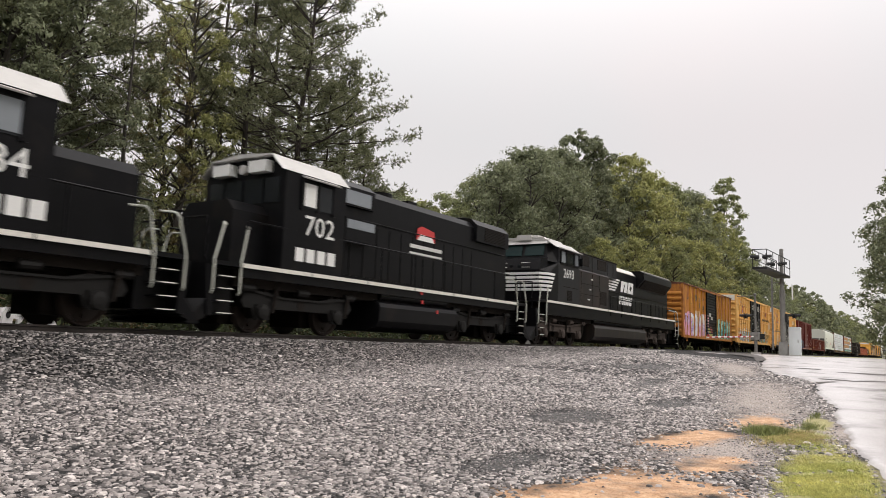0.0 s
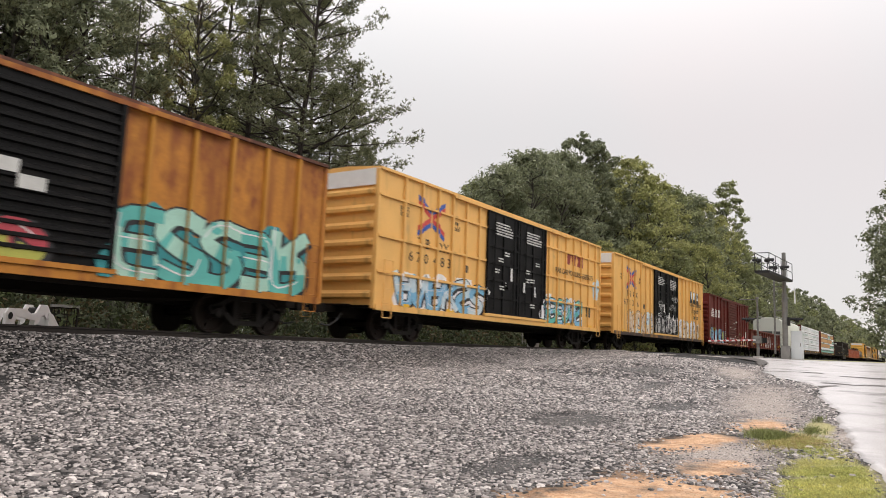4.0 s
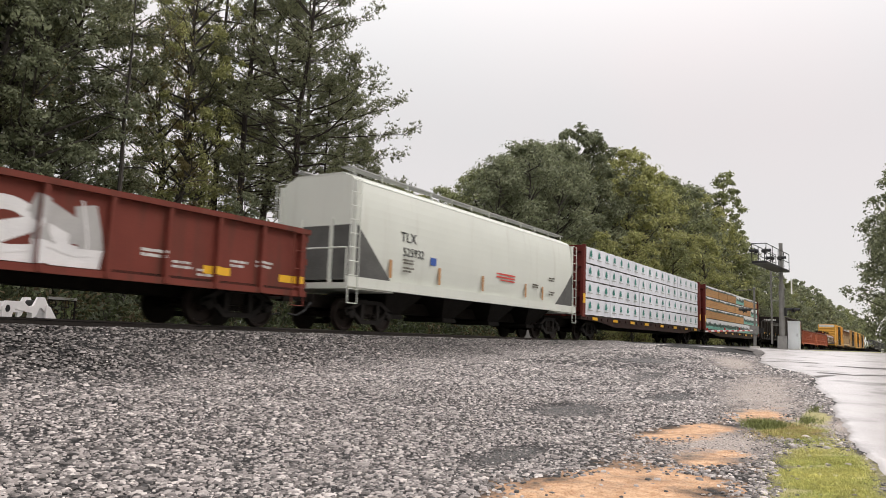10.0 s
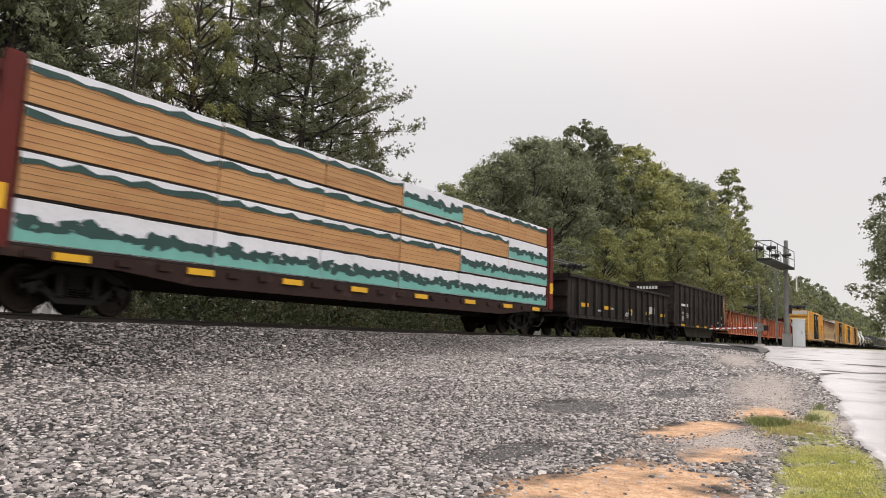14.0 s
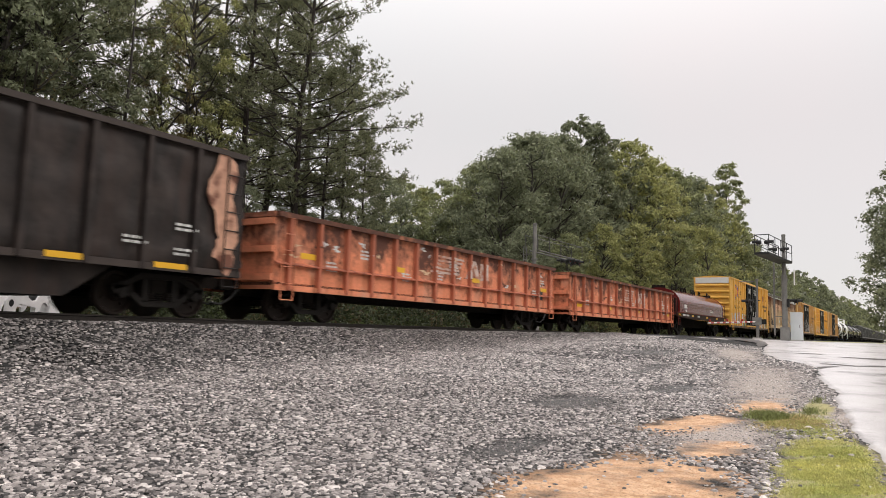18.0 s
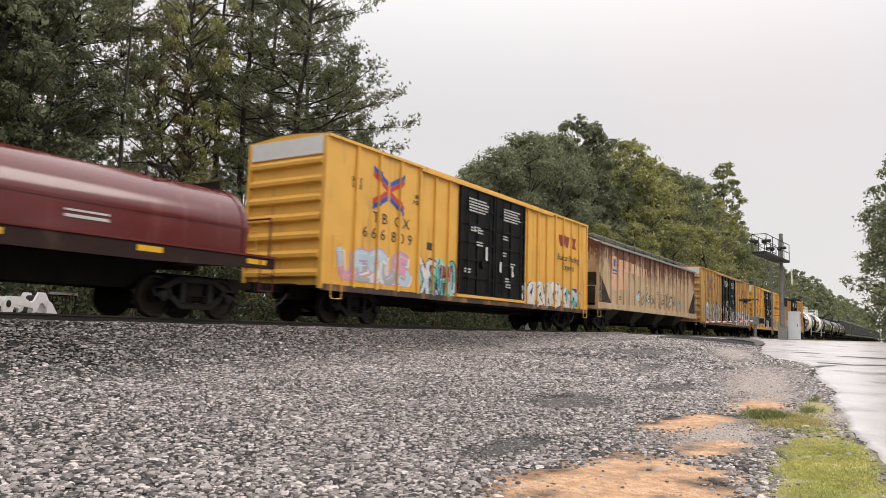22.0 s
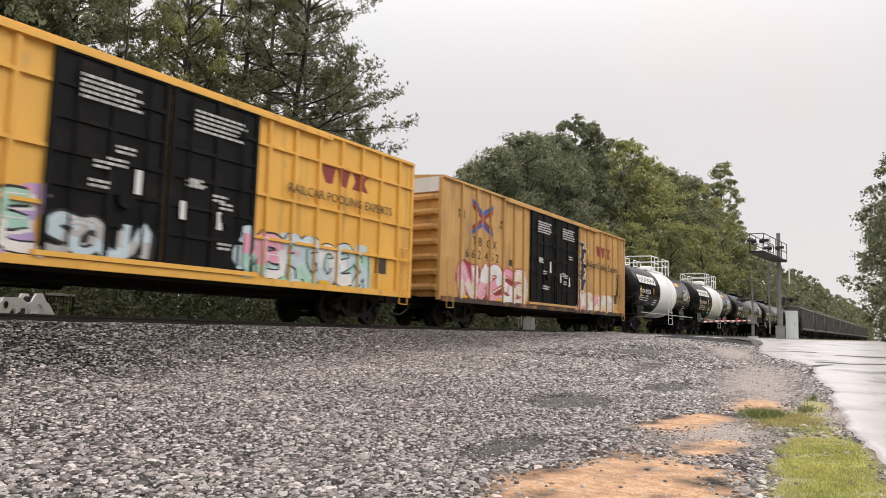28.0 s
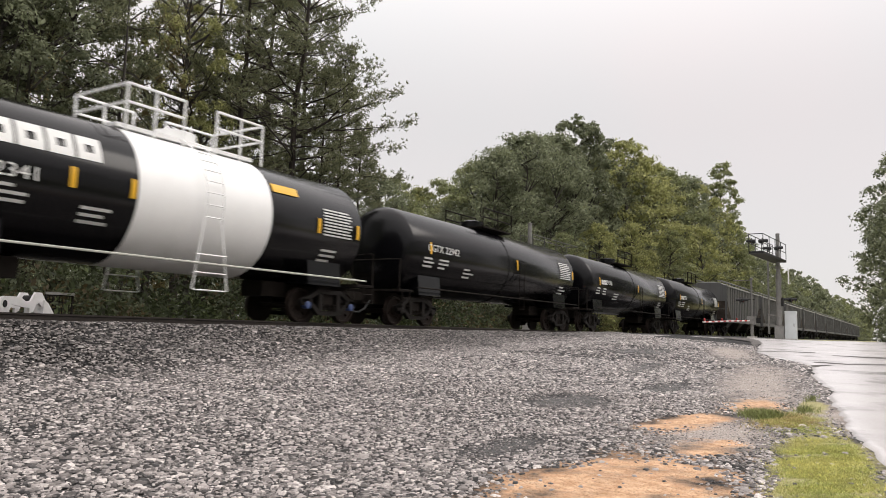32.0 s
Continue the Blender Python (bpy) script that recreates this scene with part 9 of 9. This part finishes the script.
def flasher(parent, x, y, z, turn):
    """A round crossing light: black backboard, hood and red lens."""
    f = part("backboard", lathe(B(), [(-0.01, 0.22), (0.012, 0.22)], "x", 20), SIGNAL_BLACK, parent, at=pose(x, y, z, 0, 0, turn))
    part("lens", lathe(B(), [(0.02, 0.11), (0.06, 0.1), (0.07, 0.05)], "x", 14), LENS_RED, f)
    hood = B()
    pts = [(0.13 * math.cos(t), 0.13 * math.sin(t)) for t in np.linspace(-0.3, math.pi + 0.3, 10)]
    prism(hood, pts + [(0.115 * math.cos(t), 0.115 * math.sin(t)) for t in np.linspace(math.pi + 0.3, -0.3, 10)], "x", 0.02, 0.3)
    part("hood", hood, SIGNAL_BLACK, f)
    part("lamp_case", lathe(B(), [(-0.22, 0.08), (-0.15, 0.13), (-0.01, 0.13)], "x", 12), SIGNAL_BLACK, f)


def cantilever_mast(x, y, top, za, reach, skew, label, near=True):
    """A steel mast with a railed walkway arm along the track, which carries the crossing lights; za is the arm's height."""
    t = thing("cantilever_signal", label, "railway signal", "signals of the crossing", at=pose(x, y, -0.15))
    part("base", prism(B(), [(-0.34, 0), (0.34, 0), (0.2, 0.9), (-0.2, 0.9)], "y", -0.26, 0.26), GALV, t)
    part("mast", tube(tube(B(), (0, 0, 0), (0, 0, top * 0.62), 0.17, 14), (0, 0, top * 0.62), (0, 0, top), 0.12, 14), GALV, t, smooth=True)
    for z in (top * 0.42, top * 0.55, top * 0.68):
        part("collar", lathe(B(), [(z - 0.04, 0.2), (z + 0.04, 0.2)], "z", 14), GALV, t)
    d = reach / abs(reach)
    steel = SIGNAL_BLACK if near else GALV_DARK
    def on(u, off, z):
        return (u, u * skew + off, z)
    arm = B()
    if near:
        box(arm, *sorted((-d * 0.45, reach)), -0.42, 0.42, za - 0.14, za)
    else:
        for off in (-0.3, 0.3):
            tube(arm, (0, off, za), (reach, off, za), 0.045, 6)
    if near:
        for v in arm.verts:
            v.co.y += v.co.x * skew
    part("arm", arm, steel, t, "railed walkway arm")
    for off in (-0.4, 0.4):
        rl = B()
        for z in ((0.5, 1.05) if near else (0.9,)):
            tube(rl, on(-d * 0.45, off, za + z), on(reach, off, za + z), 0.025, 6)
        for k in range(5):
            u = -d * 0.45 + (reach + d * 0.45) * k / 4
            tube(rl, on(u, off, za), on(u, off, za + (1.05 if near else 0.9)), 0.022, 6)
        part("walkway_railing", rl, steel, t)
    part("end_railing", rail_line(B(), [on(reach, -0.4, za + 1.05), on(reach, 0.4, za + 1.05)], 0.025) if near else rail_line(B(), [on(reach, -0.4, za + 0.9), on(reach, 0.4, za + 0.9)], 0.025), steel, t)
    for u in ((0.25, 0.95) if near else (0.72, 0.85, 0.97)):
        for turn in (90, -90):
            flasher(t, reach * u, reach * u * skew + (0.3 if turn > 0 else -0.3), za + (0.62 if near else -0.15), turn)
    bm = B()
    for sx in (-0.2, 0.2):
        tube(bm, (sx, 0.62, 0.35), (sx, 0.62, za + 0.3), 0.03, 6)
    for i in range(int(za / 0.33)):
        tube(bm, (-0.2, 0.62, 0.5 + 0.33 * i), (0.2, 0.62, 0.5 + 0.33 * i), 0.016, 5)
    part("ladder", bm, GALV, t)
    for z in (1.6, 3.2, 4.8):
        part("ladder_bracket", tube(B(), (0, 0, z), (0, 0.62, z), 0.025, 6), GALV, t)
    part("cap", lathe(B(), [(top, 0.13), (top + 0.06, 0.13), (top + 0.1, 0.05)], "z", 12), GALV, t)
    if near:
        for turn in (90, -90):
            flasher(t, 0.25, -0.66 + (0.08 if turn > 0 else -0.08), 2.62, turn)
        part("cross_arm", tube(B(), (0, 0, 2.62), (0.25, -0.66, 2.62), 0.035, 6), SIGNAL_BLACK, t)
        part("relay_box", box(B(), -0.15, 0.15, -0.3, -0.16, 2.2, 2.75), SIGNAL_BLACK, t)
        part("bell", lathe(B(), [(3.9, 0.03), (3.95, 0.12), (4.05, 0.13), (4.12, 0.04)], "z", 12), GALV, t, at=pose(0.2, -0.1, 0))
        part("crossing_sign", box(B(), -0.3, 0.3, -0.62, -0.6, 3.65, 4.65), WHITE_PAINT, t, "white crossing sign seen on edge")
    return t


GALV_DARK = shade("weathered_dark_galvanised", (0.1, 0.098, 0.09), 0.7, vary=0.25, scale=4)
cantilever_mast(52.6, 7.2, 6.95, 5.25, -5.8, -0.07, "grey steel crossing signal mast with a railed black arm")
cantilever_mast(40.2, 19.4, 6.6, 5.0, 6.6, 0.0, "grey steel crossing signal mast beyond the track", False)


def gate_post(x, y):
    t = thing("crossing_flasher", "slim grey crossing post with dark lights and gate box", "railway signal", "signals of the crossing", at=pose(x, y, -0.18))
    part("footing", box(B(), -0.28, 0.28, -0.28, 0.28, -0.1, 0.2), CONCRETE, t)
    part("post", tube(tube(B(), (0, 0, 0.1), (0, 0, 1.3), 0.1, 12), (0, 0, 1.3), (0, 0, 4.1), 0.065, 12), GALV, t, smooth=True)
    part("gate_box", box(B(), -0.3, 0.3, -0.22, 0.28, 1.05, 1.55), GALV, t)
    part("counterweight", box(B(), 0.3, 0.42, -0.5, 0.35, 1.1, 1.45), SIGNAL_BLACK, t)
    arm = part("gate_arm", tube(B(), (-0.2, 0.1, 1.25), (-7.0, 1.6, 0.98), 0.05, 8), WHITE_PAINT, t, "lowered white and red gate arm")
    for k in range(8):
        a0, a1 = Vector((-0.2, 0.1, 1.25)), Vector((-7.0, 1.6, 0.98))
        part("red_band", tube(B(), a0.lerp(a1, 0.08 + 0.118 * k), a0.lerp(a1, 0.135 + 0.118 * k), 0.053, 8), GATE_RED, arm)
    for k in (0.3, 0.62, 0.97):
        part("arm_lamp", lathe(B(), [(0, 0.05), (0.14, 0.05), (0.16, 0.02)], "z", 10), GATE_RED, arm, at=pose(*a0.lerp(a1, k)) @ pose(0, 0, 0.05))
    part("cross_arm", tube(B(), (0, -0.2, 2.7), (0, 0.75, 2.7), 0.035, 6), SIGNAL_BLACK, t)
    for turn in (90, -90):
        flasher(t, -0.1, 0.6 + (0.08 if turn > 0 else -0.08), 2.62, turn)
    part("top_arm", tube(B(), (0, 0.1, 4.0), (0, 1.15, 3.98), 0.03, 6), GALV, t)
    part("cap", lathe(B(), [(4.05, 0.11), (4.14, 0.11), (4.18, 0.04)], "z", 10), GALV, t)


gate_post(53.2, 8.98)

cab = thing("signal_cabinet", "pale blue-white steel signal cabinet beside the mast", "cabinet", at=pose(53.6, 6.62, -0.16))
part("body", box(B(), -0.34, 0.34, -0.34, 0.34, 0.1, 1.85), CABINET, cab)
part("roof", prism(B(), [(-0.38, 1.85), (0.38, 1.85), (0.32, 1.92), (-0.32, 1.92)], "x", -0.38, 0.38), CABINET, cab)
part("plinth", box(B(), -0.36, 0.36, -0.36, 0.36, -0.05, 0.1), CONCRETE, cab)
door = part("door", box(B(), -0.362, -0.34, -0.3, 0.3, 0.2, 1.75), CABINET, cab)
part("handle", box(B(), -0.4, -0.362, -0.24, -0.2, 0.9, 1.1), GALV, door)

mk = thing("marker_block", "small white concrete marker by the road", "marker", at=pose(150, 4.3, -0.25))
part("block", prism(B(), [(-0.5, 0), (0.5, 0), (0.42, 0.75), (-0.42, 0.75)], "x", -0.4, 0.4), WHITE_PAINT, mk)
part("band", box(B(), -0.41, 0.41, -0.47, 0.47, 0.4, 0.48), SIGNAL_BLACK, mk)

# a white loader and a wire crate on the ground beyond the track
MACHINE = shade("white_machine_paint", (0.86, 0.84, 0.84), 0.4, vary=0.06, scale=3)
RUBBER = shade("black_rubber", (0.015, 0.015, 0.015), 0.8, vary=0.2, bump=0.3)
ld = thing("loader_attachment", "white steel loader arm unit parked in weeds", "machine", at=pose(10.42, 20.0, -0.75) @ Matrix.Diagonal((0.63, 0.8, 1.05, 1)))
for s in (-0.45, 0.45):
    part("arm", prism(B(), [(-1.1, 0.15), (-1.1, 1.0), (-0.98, 1.14), (-0.3, 1.14), (-0.05, 1.02), (0.15, 1.05), (0.32, 1.27), (0.58, 1.27), (0.8, 1.02), (0.62, 0.9), (0.5, 1.0), (0.38, 0.98), (0.28, 0.8), (0.1, 0.72), (0.1, 0.86), (-0.62, 0.94), (-0.7, 0.8), (-0.7, 0.15)], "y", s - 0.07, s + 0.07), MACHINE, ld, "white steel arm plate")
    # black discs painted in for the dark of the bracket's two open holes
    part("pin", lathe(B(), [(s - 0.085, 0.09), (s + 0.085, 0.09)], "y", 14), RUBBER, ld, at=pose(-0.9, 0, 0.95))
    part("pin", lathe(B(), [(s - 0.085, 0.11), (s + 0.085, 0.11)], "y", 14), RUBBER, ld, at=pose(-0.9, 0, 0.62))
    part("wheel", lathe(B(), [(s - 0.12, 0.2), (s - 0.12, 0.36), (s + 0.12, 0.36), (s + 0.12, 0.2)], "y", 20), RUBBER, ld, at=pose(0.25, 0, 0.4))
part("cross_tube", tube(B(), (0.45, -0.5, 1.12), (0.45, 0.5, 1.12), 0.08, 12), SIGNAL_BLACK, ld)
part("blade", prism(B(), [(0.66, 1.08), (0.82, 1.02), (1.62, 0.24), (1.62, 0.1), (1.2, 0.2), (0.62, 0.62)], "y", -0.6, 0.6), MACHINE, ld, "white sloping blade")
part("cross_beam", box(B(), -1.05, -0.75, -0.4, 0.4, 0.2, 0.4), MACHINE, ld)
cr = thing("wire_crate", "dark wire mesh crate standing in weeds", "crate", at=pose(11.97, 21.3, -0.75) @ Matrix.Diagonal((0.66, 1, 1.06, 1)))
for s in (-0.6, 0.6):
    for k in (-0.5, 0.5):
        part("corner_post", box(B(), s - 0.03, s + 0.03, k - 0.03, k + 0.03, 0, 1.3), GRIME, cr)
for i in range(7):
    for k in (-0.5, 0.5):
        part("mesh_rail", box(B(), -0.6, 0.6, k - 0.01, k + 0.01, 0.15 + 0.18 * i, 0.18 + 0.18 * i), GRIME, cr)
for i in range(9):
    part("mesh_bar", box(B(), -0.6 + 0.15 * i - 0.01, -0.6 + 0.15 * i + 0.01, -0.51, -0.49, 0, 1.28), GRIME, cr)
part("top_bar", box(B(), -0.64, 0.64, -0.54, -0.46, 1.26, 1.33), GALV, cr)
part("floor", box(B(), -0.6, 0.6, -0.5, 0.5, 0.05, 0.1), GRIME, cr)

# ---------------------------------------------------------------- what moves


def run(t):
    """How far the train has gone at t seconds, in metres."""
    return 12.681 * t - 0.00298 * (t - 16) ** 2 + 0.0003 * (t - 16) ** 3


def motions():
    for car, s in TRAIN:
        walk(car, [(t, pose(s - run(t), YC, 0)) for t in range(0, 33, 2)])
    first = {}
    for w, r in WHEELSETS:
        if r not in first:                 # all wheels of a size roll alike and share their keys
            walk(w, [(k / 30, Matrix.Rotation(-run(k / 30) / r, 4, "Y")) for k in range(961)])
            first[r] = w.animation_data
        else:
            w.rotation_mode = "QUATERNION"
            d = w.animation_data_create()
            d.action = first[r].action
            d.action_slot = first[r].action_slot


motions()
